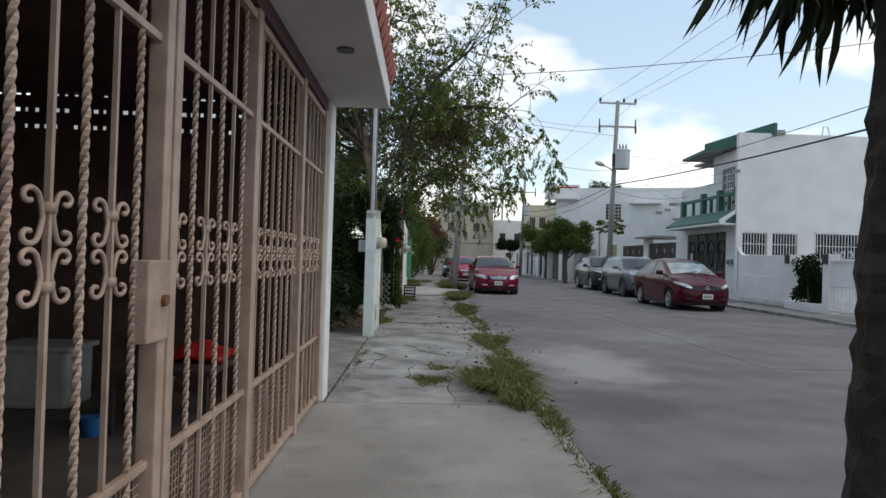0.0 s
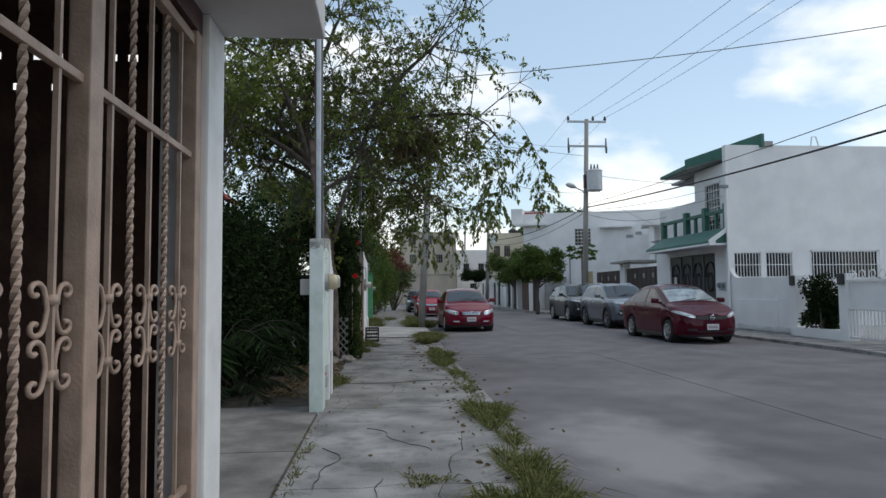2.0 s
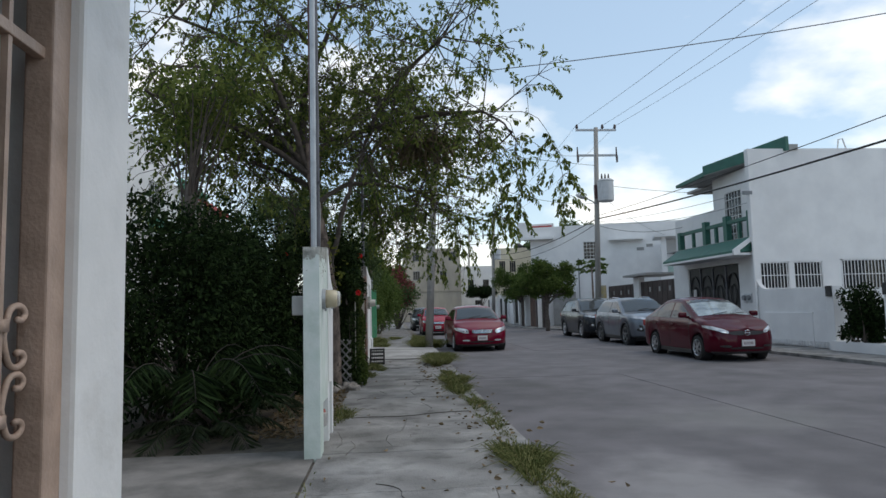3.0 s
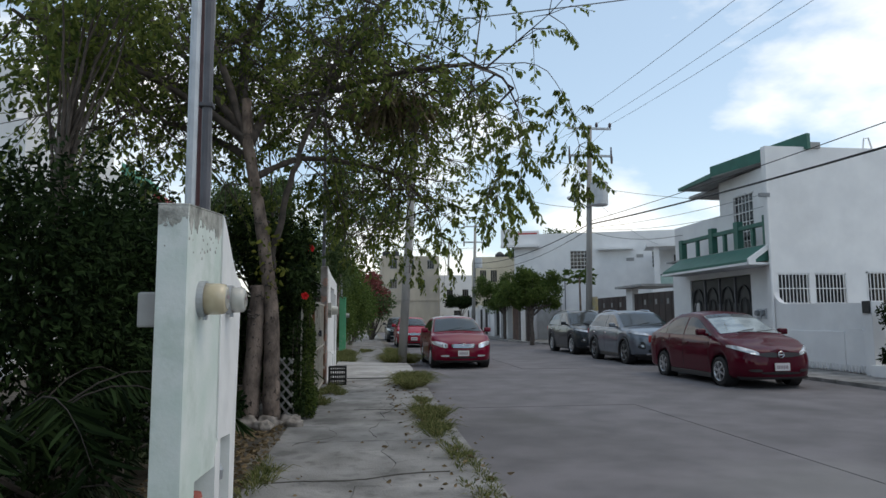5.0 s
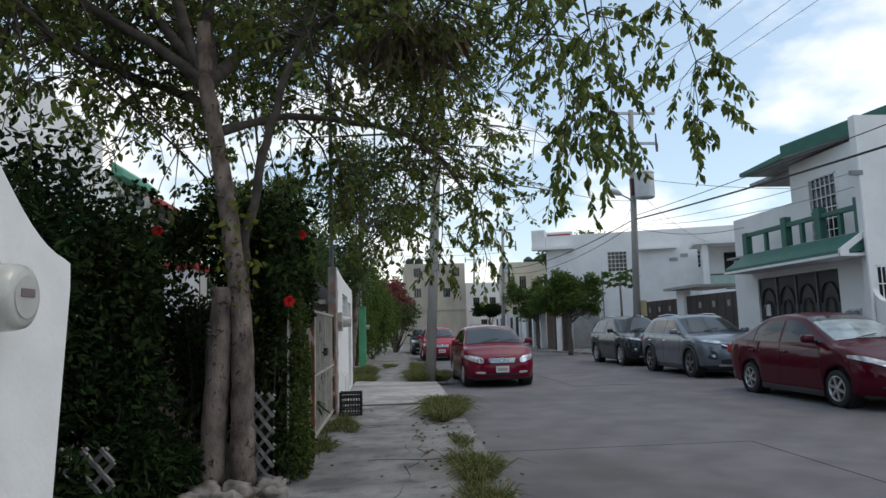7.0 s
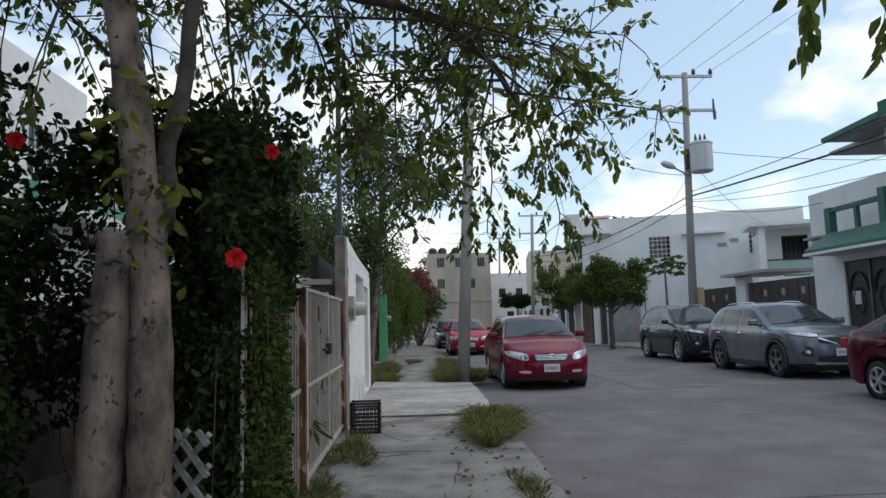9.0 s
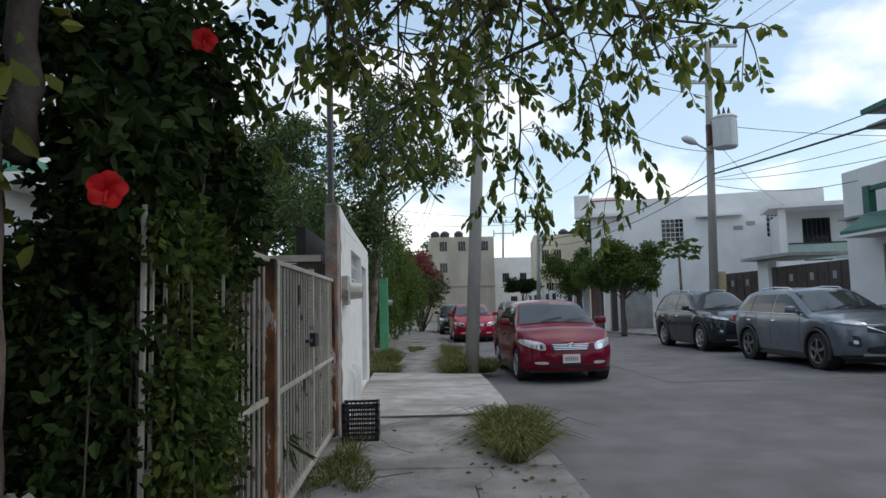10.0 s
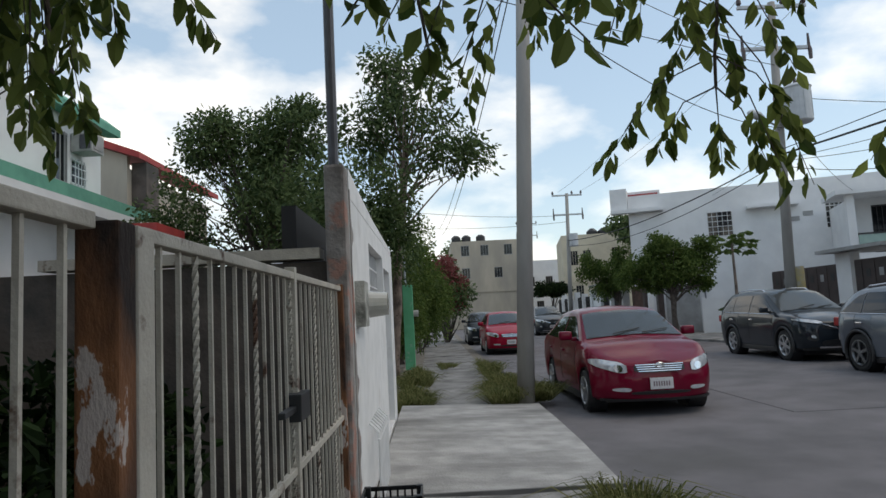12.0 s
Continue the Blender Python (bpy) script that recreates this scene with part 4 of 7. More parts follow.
for k in range(8):
    x = x0 + 0.02 + (x1 - x0 - 0.05) * k / 7
    box(cm, (x, y0 + 0.002, 0.0), (x + 0.012, y0 + 0.012, h))
    box(cm, (x, y1 - 0.012, 0.0), (x + 0.012, y1 - 0.002, h))
for k in range(6):
    y = y0 + 0.02 + (y1 - y0 - 0.05) * k / 5
    box(cm, (x0 + 0.002, y, 0.0), (x0 + 0.012, y + 0.012, h))
    box(cm, (x1 - 0.012, y, 0.0), (x1 - 0.002, y + 0.012, h))
part("lattice_body", cm, "plastic_black", cr)
part("bottom", boxes(((x0, y0, 0.0), (x1, y1, 0.015))), "plastic_black", cr)
for x in (x0 + 0.02, x1 - 0.02):
    for y in (y0 + 0.02, y1 - 0.02):
        part("corner", boxes(((x - 0.02, y - 0.02, 0), (x + 0.02, y + 0.02, h + 0.01)), bevel=0.006), "plastic_black", cr)

# green meter post
gp = thing("green_post", "bright green painted meter post with grey conduit", "post")
part("body", boxes(((-0.86, 33.9, 0), (-0.60, 34.15, 2.2)), bevel=0.012), "mintgreen", gp)
part("meter", tube(bmesh.new(), [(-0.60, 34.0, 1.45), (-0.47, 34.0, 1.45)], 0.085, 16), "plastic_white", gp, "grey round meter")
part("conduit", tube(bmesh.new(), [(-0.78, 34.0, 2.1), (-0.78, 34.0, 6.4)], 0.03, 8), "steel", gp)


# ---- poles ----
def street_pole(x, y, h, r0, r1, name="utility_pole", label="grey concrete utility pole at the kerb", lean=0.0):
    p = thing(name, label, "utility pole")
    part("shaft", tube(bmesh.new(), [(x, y, -0.15), (x + lean * 0.5, y, h * 0.5), (x + lean, y, h)], [r0, (r0 + r1) / 2, r1], 14), "pole", p, soft=True)
    return p


p2 = street_pole(1.26, 26.75, 8.2, 0.135, 0.10, lean=0.45)


def cross_pole(x, y, h, arm, lo):
    p = street_pole(x - 0.3 * h / 9.75, y, h, 0.15, 0.10, lean=0.3 * h / 9.75, label="concrete utility pole with two crossarms carrying wires")
    for z in (h - 0.12, h - 1.35):
        part("crossarm", boxes(((x - arm, y - 0.05, z - 0.045), (x + arm, y + 0.05, z + 0.045))), "steel", p)
    for dx in (-arm + 0.05, 0.32, arm - 0.05):
        part("insulator", tube(bmesh.new(), [(x + dx, y, h - 0.08), (x + dx, y, h), (x + dx, y, h + 0.1), (x + dx, y, h + 0.16)], [0.025, 0.075, 0.06, 0.03], 10), "ceramic", p)
    for dx in (-arm + 0.03, arm - 0.03):
        part("fuse", tube(bmesh.new(), [(x + dx, y - 0.06, h - 1.7), (x + dx, y - 0.06, h - 1.45), (x + dx, y - 0.02, h - 1.3), (x + dx, y - 0.02, h - 0.95)], [0.05, 0.06, 0.045, 0.03], 8), "ceramic", p)
    return p


tp = cross_pole(9.97, 34.5, 9.75, 0.98, 0)
tb = bmesh.new()
tube(tb, [(10.16, 34.05, 6.10), (10.16, 34.05, 6.14), (10.16, 34.05, 7.02), (10.16, 34.05, 7.07), (10.16, 34.05, 7.15)], [0.33, 0.37, 0.37, 0.395, 0.30], 28)
part("transformer", tb, "trafo", tp, "grey cylindrical transformer")
for k in range(8):
    a = 2 * math.pi * k / 8
    part("fin", boxes(((10.16 + 0.37 * math.cos(a) - 0.012, 34.05 + 0.37 * math.sin(a) - 0.012, 6.22), (10.16 + 0.37 * math.cos(a) + 0.012, 34.05 + 0.37 * math.sin(a) + 0.012, 6.92))), "trafo", tp)
for dx in (-0.16, 0.0, 0.16):
    part("bushing", tube(bmesh.new(), [(10.16 + dx, 34.05, 7.14), (10.16 + dx, 34.05, 7.25), (10.16 + dx, 34.05, 7.42)], [0.04, 0.05, 0.02], 10), "ceramic", tp)
part("bracket_box", boxes(((9.72, 34.3, 6.3), (9.85, 34.45, 6.95)), bevel=0.01), "maroonpipe", tp, "rusty bracket box")
lampb = bmesh.new()
tube(lampb, [(9.95, 34.5, 5.95), (9.6, 34.3, 6.15), (9.2, 34.1, 6.28)], 0.03, 8)
part("lamp_arm", lampb, "steel", tp)
lh = bmesh.new()
tube(lh, [(9.25, 34.12, 6.27), (9.05, 34.02, 6.33), (8.8, 33.9, 6.38), (8.68, 33.84, 6.38)], [0.05, 0.12, 0.11, 0.04], 10)
part("lamp_head", lh, "trafo", tp, "street lamp head", soft=True)
part("yellow_band", tube(bmesh.new(), [(9.97, 34.5, 1.6), (9.97, 34.5, 2.2)], 0.150, 14), "fadedyellow", tp, "faded yellow painted band")
fp = cross_pole(8.75, 58.0, 8.6, 0.95, 0)
part("transformer", tube(bmesh.new(), [(8.95, 57.8, 5.2), (8.95, 57.8, 6.0)], 0.28, 16), "trafo", fp, "grey cylindrical transformer")
cross_pole(10.2, 86.0, 10.5, 1.1, 0)

# ---- cars ----
def ring_loft(rings, cap=True):
    bm = bmesh.new()
    vr = [[bm.verts.new(p) for p in r] for r in rings]
    n = len(vr[0])
    for a, b in zip(vr, vr[1:]):
        for k in range(n):
            bm.faces.new((a[k], a[(k + 1) % n], b[(k + 1) % n], b[k]))
    if cap:
        bm.faces.new(vr[0])
        bm.faces.new(list(reversed(vr[-1])))
    return bm


def wheel(parent, x, y, r, side, rim, spokes=5, w=0.20):
    """A tyre with its rim, hub and spokes; side is the outer side, -1 or 1."""
    t = bmesh.new()
    prof = [(-w * 0.3, 0.001), (-w * 0.3, r * 0.6), (-w * 0.48, r * 0.66), (-w / 2, r * 0.86), (-w * 0.4, r * 0.985), (-w * 0.2, r), (w * 0.2, r), (w * 0.4, r * 0.985), (w / 2, r * 0.86), (w * 0.48, r * 0.66), (w * 0.3, r * 0.6), (w * 0.3, 0.001)]
    lathe(t, x, y, r, prof, 32)
    ty = part("tyre", t, "tyre", parent, soft=False)
    o = x + side * (w / 2)
    rb_ = bmesh.new()
    lathe(rb_, o, y, r, [(-side * 0.02, r * 0.69), (side * 0.006, r * 0.68), (side * 0.008, r * 0.645), (-side * 0.012, r * 0.60), (-side * 0.03, r * 0.59)], 30)
    lathe(rb_, o, y, r, [(-side * 0.02, r * 0.17), (side * 0.008, r * 0.15), (side * 0.012, r * 0.08), (side * 0.012, 0.001)], 14)
    for k in range(spokes):
        a = 2 * math.pi * (k + 0.25) / spokes
        d = Vector((0, math.cos(a), math.sin(a)))
        s = Vector((0, -math.sin(a), math.cos(a)))
        c0, c1 = Vector((o, y, r)) + d * r * 0.1, Vector((o, y, r)) + d * r * 0.64
        q = [c0 - s * r * 0.07, c0 + s * r * 0.07, c1 + s * r * 0.085, c1 - s * r * 0.085]
        f = [rb_.verts.new(p + Vector((side * 0.006, 0, 0))) for p in q]
        g = [rb_.verts.new(p - Vector((side * 0.03, 0, 0))) for p in q]
        rb_.faces.new(f)
        for i in range(4):
            rb_.faces.new((f[i], f[(i + 1) % 4], g[(i + 1) % 4], g[i]))
    part("rim", rb_, rim, ty, "alloy rim")


def car(name, label, at, turn, paint, L, W, H, axles, r, hood, belt, deck, wind, rear, roofw, sill=0.20, rim="rim", spokes=5, suv=False, shade=False, grille="bars", lamp=(-0.245, -0.085, -0.12, -0.01), nose=0.75):
    """A car that faces -y, its front bumper at y = 0 and its wheels on z = 0.
    hood, belt, deck: heights of the bonnet's nose, the waist and the tail. wind and rear: (base y, top y) of the front and rear screens.
    lamp: lower and upper edge of the headlamp at its inner and outer end, below the bonnet's nose."""
    c = thing(name, label, "car", at=at, turn=turn)
    hw, rwid = W / 2, W / 2 * roofw
    gy = np.linspace(0, L, 400)
    top = np.interp(gy, [0, 0.05, 0.2, wind[0] * 0.6, wind[0], wind[0] + (wind[1] - wind[0]) * 0.9, wind[1] + 0.10, (wind[1] + rear[1]) / 2, rear[1] - 0.10, rear[1] + 0.05, rear[0], L - 0.10, L],
                    [hood - 0.12, hood - 0.07, hood, hood + (belt - hood) * 0.74, belt + 0.015, H - 0.105, H - 0.035, H, H - 0.045, H - 0.10, deck, deck - 0.015, deck - 0.16])
    k = max(3, int(0.16 / (gy[1] - gy[0])) | 1)
    top = np.convolve(np.pad(top, k // 2, mode="edge"), np.ones(k) / k, "valid")
    waist = np.interp(gy, [0, wind[0], rear[0], L], [belt - 0.03, belt - 0.03, max(belt + 0.03, deck - 0.06), deck - 0.10])

    def lean(z):
        return float(np.interp(z, [sill, sill + 0.12, 0.5, hood - 0.10, hood + 0.05], [0.06, 0.01, 0.0, 0.05, 0.20]))

    def wide(y):
        f = max(0.0, 1 - y / nose)
        g = max(0.0, 1 - (L - y) / 0.5)
        return hw * max(0.02, 1 - f ** 2.6) ** (1 / 3.2) * max(0.02, 1 - g ** 2.8) ** (1 / 3.4)

    def section(y, cut=True):
        """Half of the cross-section, from the sill's middle round to the roof's middle."""
        w, zt = wide(y), float(np.interp(y, gy, top))
        zs = min(zt - 0.035, float(np.interp(y, gy, waist)))
        zb = sill + float(np.interp(y, [0, 0.35, L - 0.4, L], [0.03, 0.0, 0.0, 0.10]))
        if cut:
            for a in axles:
                d = abs(y - a) / (r * 1.15)
                if d < 1:
                    zb = max(zb, min(r + math.sqrt(1 - d * d) * r * 1.15, zs - 0.06))
        h = zs - zb
        lift = min(1.0, max(0.0, (zt - zs - 0.035) / (H - belt)))
        we = w * 0.90 + (rwid - w * 0.90) * lift
        drop = 0.018 + 0.05 * lift
        mid = ((w * 0.94 + we) / 2 + 0.012 * lift, (zs + zt - drop) / 2)
        return [(0.0, zb), (w * 0.90, zb), (w * 0.965, zb + min(0.05, h * 0.2)), (w * 0.988, zb + h * 0.32), (w * 1.0, zb + h * 0.55), (w * 0.993, zb + h * 0.72), (w * 0.972, zb + h * 0.90), (w * 0.94, zs),
                mid, (we, zt - drop), (we * 0.965, zt - drop * 0.45), (we * 0.86, zt - drop * 0.05), (we * 0.45, zt + 0.022), (0.0, zt + 0.034)]

    def put(x, y, z):
        return (x, y + lean(z) * max(0.0, 1 - y / nose), z)

    ys = sorted({0.004, 0.012, 0.03, 0.06, 0.1, 0.15, 0.21, 0.29, 0.38, *np.linspace(0.46, L - 0.4, 52).tolist(), L - 0.28, L - 0.18, L - 0.1, L - 0.05, L - 0.02, L - 0.005,
                 *(a + s * r * q for a in axles for s in (-1, 1) for q in (0.15, 0.3, 0.45, 0.6, 0.75, 0.88, 0.98, 1.06, 1.12, 1.145, 1.15))})
    rings = []
    for y in ys:
        half = section(y)
        rings.append([put(x, y, z) for x, z in half] + [put(-x, y, z) for x, z in reversed(half[1:-1])])
    body = part("body", ring_loft(rings), paint, c)
    me, n = body.data, len(rings[0])
    me.materials.append(M["trimblack"])
    low = {0, 1, n - 1, n - 2} if suv else {0, n - 1}
    for i, f in enumerate(me.polygons):
        if i < n * (len(ys) - 1) and i % n in low:
            f.material_index = 1
    me.shade_smooth()
    me.set_sharp_from_angle(angle=radians(38))

    def sheet(rows, back):
        """A thin closed panel over rows of points, thickened along a vector."""
        bm, v = bmesh.new(), Vector(back)
        a = [[bm.verts.new(p) for p in row] for row in rows]
        b = [[bm.verts.new(Vector(p) + v) for p in row] for row in rows]
        m, q = len(rows), len(rows[0])
        for j in range(m - 1):
            for i in range(q - 1):
                bm.faces.new((a[j][i], a[j][i + 1], a[j + 1][i + 1], a[j + 1][i]))
                bm.faces.new((b[j][i], b[j + 1][i], b[j + 1][i + 1], b[j][i + 1]))
        rim_ = [(0, i) for i in range(q)] + [(j, q - 1) for j in range(1, m)] + [(m - 1, i) for i in range(q - 2, -1, -1)] + [(j, 0) for j in range(m - 2, 0, -1)]
        for (j, i), (jj, ii) in zip(rim_, rim_[1:] + rim_[:1]):
            bm.faces.new((a[j][i], b[j][i], b[jj][ii], a[jj][ii]))
        return bm

    def front(x0, x1, low0, low1, high0, high1, proud=0.012, deep=0.06, nu=10, nv=4, round_=0.0):
        """A panel on the nose between two x, its lower and upper edges running from their first to their second height."""
        rows = []
        for v in np.linspace(0, 1, nv + 1):
            row = []
            for u in np.linspace(0, 1, nu + 1):
                x = x0 + (x1 - x0) * u
                e = round_ * (abs(2 * u - 1) ** 4)
                lo, hi = low0 + (low1 - low0) * u, high0 + (high1 - high0) * u
                z = lo + (hi - lo) * (e / 2 + (1 - e) * v)
                y0 = nose * (1 - (1 - min(0.985, abs(x) / (hw * 0.975)) ** 3.2) ** (1 / 2.6))
                p = put(x, y0, z)
                s = abs(x) / hw
                row.append((p[0] + math.copysign(proud * s ** 3, x), p[1] - proud, p[2]))
            rows.append(row)
        return sheet(rows, (0, deep, 0))

    def roofward(y, u):
        """A point across the top of the section at y: u from -1 to 1 between the edges."""
        s = section(y, False)
        xs, zs = [p[0] for p in s[9:]][::-1], [p[1] for p in s[9:]][::-1]
        x = abs(u) * s[9][0]
        return (math.copysign(x, u), y, float(np.interp(x, xs, zs)))

    def screen(y0, y1, inset, up, name_, material, label_="", lo=0.07, hi=0.95):
        rows = []
        slope = Vector((0, y1 - y0, H - belt)).normalized()
        nrm = Vector((0, -slope.z, slope.y)) if y1 > y0 else Vector((0, slope.z, -slope.y))
        for v in np.linspace(lo, hi, 9):
            y = y0 + (y1 - y0) * v
            rows.append([Vector(roofward(y, u * inset)) + nrm * up for u in np.linspace(-1, 1, 13)])
        return part(name_, sheet(rows, nrm * -0.004), material, c, label_)

    if shade:
        screen(wind[0], wind[1], 0.88, 0.011, "sunshade", "sunshade", "silver sunshade behind the windscreen", 0.10, 0.78)
    screen(wind[0], wind[1], 0.93, 0.010, "screen_liner", "interior", "", 0.79 if shade else 0.07)
    screen(wind[0], wind[1], 0.935, 0.020, "windscreen", "carglass").visible_shadow = False
    screen(rear[0], rear[1], 0.90, 0.012, "rear_window", "windowglass")
    # side windows follow the pillars
    z0, z1 = belt + 0.02, H - 0.12
    def reach(z):
        ok = gy[(top - 0.085 > z) & (gy > wind[0]) & (gy < rear[0])]
        return ok[0] + 0.05, ok[-1] - (0.10 if not suv else 0.16)
    b1 = wind[0] + (rear[0] - wind[0]) * (0.47 if not suv else 0.44)
    b2 = wind[0] + (rear[0] - wind[0]) * (0.76 if not suv else 0.72)
    for s in (-1, 1):
        for lo_, hi_ in ((None, b1 - 0.035), (b1 + 0.035, b2 - 0.012), (b2 + 0.012, None)):
            rows = []
            for z in np.linspace(z0, z1, 7):
                a, b = reach(z)
                ya, yb = (a if lo_ is None else max(lo_, a)), (b if hi_ is None else min(hi_, b))
                if yb - ya < 0.02:
                    ya = yb = (ya + yb) / 2
                row = []
                for y in np.linspace(ya, max(yb, ya + 0.01), 8):
                    q = section(y, False)
                    zz = max(q[7][1] + 0.015, min(z, q[9][1] - 0.012))
                    x = float(np.interp(zz, [q[7][1], q[8][1], q[9][1]], [q[7][0], q[8][0], q[9][0]]))
                    row.append((s * (x + 0.007), y, zz))
                rows.append(row)
            part("side_window", sheet(rows, (-s * 0.005, 0, 0)), "windowglass", c)
        if suv:
            line = [(s * (section(y, False)[7][0] + 0.006), y, section(y, False)[7][1] + 0.012) for y in np.linspace(wind[0] + 0.22, rear[0] - 0.25, 12)]
            part("waist_trim", tube(bmesh.new(), line, 0.009, 6), "chrome", c)
            rl_ = [(s * rwid * 0.86, y, float(np.interp(y, gy, top)) + dz) for y, dz in ((wind[1] + 0.2, -0.01), (wind[1] + 0.32, 0.04), ((wind[1] + rear[1]) / 2, 0.04), (rear[1] - 0.25, 0.04), (rear[1] - 0.12, -0.01))]
            part("roof_rail", tube(bmesh.new(), rl_, 0.014, 6), "chrome", c)
        # mirror
        my = wind[0] + 0.42
        mb = bmesh.new()
        box(mb, (s * hw * 0.99, my - 0.07, belt + 0.03), (s * (hw + 0.19), my + 0.05, belt + 0.165), 0.035)
        box(mb, (s * hw * 0.88, my - 0.01, belt + 0.01), (s * hw * 1.0, my + 0.04, belt + 0.07), 0.01)
        mir = part("mirror", mb, paint, c, soft=True)
        part("mirror_glass", boxes(((s * (hw + 0.095) - 0.07, my + 0.051, belt + 0.05), (s * (hw + 0.095) + 0.07, my + 0.055, belt + 0.145))), "windowglass", mir)
        # door shut lines and handles
        for y in (wind[0] + 0.30, b1, b2 + 0.16):
            seam = []
            for v in np.linspace(0.12, 1.0, 9):
                q = section(y, True)
                za, zb_ = q[2][1], q[7][1]
                z = za + (zb_ - za) * v
                seam.append((s * (float(np.interp(z, [p[1] for p in q[2:8]], [p[0] for p in q[2:8]])) + 0.0005), y, z))
            part("door_seam", tube(bmesh.new(), seam, 0.0045, 4), "trimblack", c)
        for y in (b1 - 0.16, b2 + 0.02):
            part("door_handle", boxes(((s * hw - 0.02, y - 0.10, belt - 0.17), (s * hw + 0.022, y + 0.08, belt - 0.135)), bevel=0.01), "chrome" if suv else paint, c)
        part("sill", boxes(((s * (hw * 0.92) - 0.03, axles[0] + r * 1.2, sill - 0.06), (s * (hw * 0.96) + 0.015, axles[1] - r * 1.2, sill + 0.04)), bevel=0.015), "trimblack", c)
        # lamps
        hl = part("headlight", front(s * hw * 0.50, s * hw * 0.955, hood + lamp[0], hood + lamp[2], hood + lamp[1], hood + lamp[3], 0.016, 0.05, 14, 5, 0.5), "lamp", c, "clear headlight", soft=False)
        hl.data.shade_smooth()
        hl.data.set_sharp_from_angle(angle=radians(50))
        part("reflector", front(s * hw * 0.56, s * hw * 0.68, hood + lamp[0] + 0.035, hood + lamp[0] + 0.045, hood + lamp[1] - 0.025, hood + lamp[1] - 0.02, 0.020, 0.02, 5, 3, 0.8), "chrome", hl)
        if grille == "suv":
            part("bumper_pocket", front(s * hw * 0.62, s * hw * 0.84, sill + 0.20, sill + 0.24, sill + 0.42, sill + 0.44, 0.008, 0.06, 8, 4, 0.4), "trimblack", c)
            part("fog_lamp", front(s * hw * 0.67, s * hw * 0.75, sill + 0.27, sill + 0.28, sill + 0.34, sill + 0.35, 0.016, 0.05, 5, 3, 0.7), "lamp", c)
        else:
            part("fog_lamp", front(s * hw * 0.46, s * hw * 0.72, sill + 0.13, sill + 0.145, sill + 0.19, sill + 0.185, 0.012, 0.04, 8, 3, 0.6), "lamp" if grille == "bars" else "trimblack", c)
        tl_ = boxes(((s * hw * 0.80 - 0.10, L - 0.22, deck - 0.30), (s * hw * 0.80 + 0.09, L - 0.03, deck - 0.12)), bevel=0.03)
        part("tail_light", tl_, "plastic_red", c)
        for y in axles:
            wheel(c, s * (hw - 0.115), y, r, s, rim, spokes)
            if suv:
                ab = bmesh.new()
                tube(ab, [(s * (hw * 0.985), y + r * 1.16 * math.cos(t), r + r * 1.16 * math.sin(t)) for t in np.linspace(-0.35, math.pi + 0.35, 24)], 0.03, 6)
                part("arch_trim", ab, "trimblack", c)
            part("arch_liner", lathe(bmesh.new(), s * (hw - 0.16), y, r, [(-0.14, r * 1.12), (0.11, r * 1.12)], 30), "trimblack", c)
    # nose: grille, intake, lip, plate
    gz = hood - 0.17
    if grille == "bars":
        g_ = part("grille", front(-0.34, 0.34, gz - 0.05, gz - 0.05, gz + 0.06, gz + 0.06, 0.010, 0.05, 16, 4, 0.45), "trimblack", c)
        for q in range(4):
            z = gz - 0.035 + 0.028 * q
            part("slat", front(-0.29 - 0.012 * q, 0.29 + 0.012 * q, z, z, z + 0.011, z + 0.011, 0.018, 0.02, 12, 1), "chrome", g_)
        em = bmesh.new()
        yy = put(0, 0, gz + 0.05)[1] - 0.028
        tube(em, [(0.058 * math.cos(t), yy, gz + 0.042 + 0.03 * math.sin(t)) for t in np.linspace(0, 2 * math.pi, 20)], 0.008, 6)
        part("emblem", em, "chrome", c)
    elif grille == "wing":
        for s in (-1, 1):
            part("grille", front(s * 0.07, s * 0.42, gz - 0.06, gz - 0.03, gz + 0.05, gz + 0.03, 0.008, 0.05, 8, 3, 0.3), "trimblack", c)
        em = bmesh.new()
        yy = put(0, 0, gz)[1] - 0.026
        tube(em, [(0.06 * math.cos(t), yy, gz + 0.06 * math.sin(t)) for t in np.linspace(0, 2 * math.pi, 20)], 0.011, 6)
        box(em, (-0.07, yy - 0.006, gz - 0.012), (0.07, yy + 0.01, gz + 0.012), 0.003)
        part("emblem", em, "chrome", c)
    else:
        part("grille", front(-0.46, 0.46, gz - 0.09, gz - 0.09, gz + 0.05, gz + 0.05, 0.008, 0.05, 18, 4, 0.5), "trimblack", c)
        for s in (-1, 1):
            part("grille_trim", front(s * 0.10, s * 0.46, gz - 0.10, gz + 0.03, gz - 0.075, gz + 0.055, 0.018, 0.03, 10, 1), "chrome", c)
        part("skid_plate", front(-0.55, 0.55, sill + 0.05, sill + 0.05, sill + 0.085, sill + 0.085, 0.016, 0.04, 16, 1), "chrome", c)
    part("air_intake", front(-0.40 if not suv else -0.5, 0.40 if not suv else 0.5, sill + 0.09, sill + 0.09, sill + (0.135 if not suv else 0.24), sill + (0.135 if not suv else 0.24), 0.008, 0.05, 14, 3, 0.5), "trimblack", c)
    part("bumper_lip", front(-hw * 0.86, hw * 0.86, sill + 0.0, sill + 0.0, sill + 0.035, sill + 0.035, 0.006, 0.08, 22, 2), "trimblack", c)
    pz = sill + (0.235 if not suv else 0.30)
    yy = put(0, 0, pz)[1]
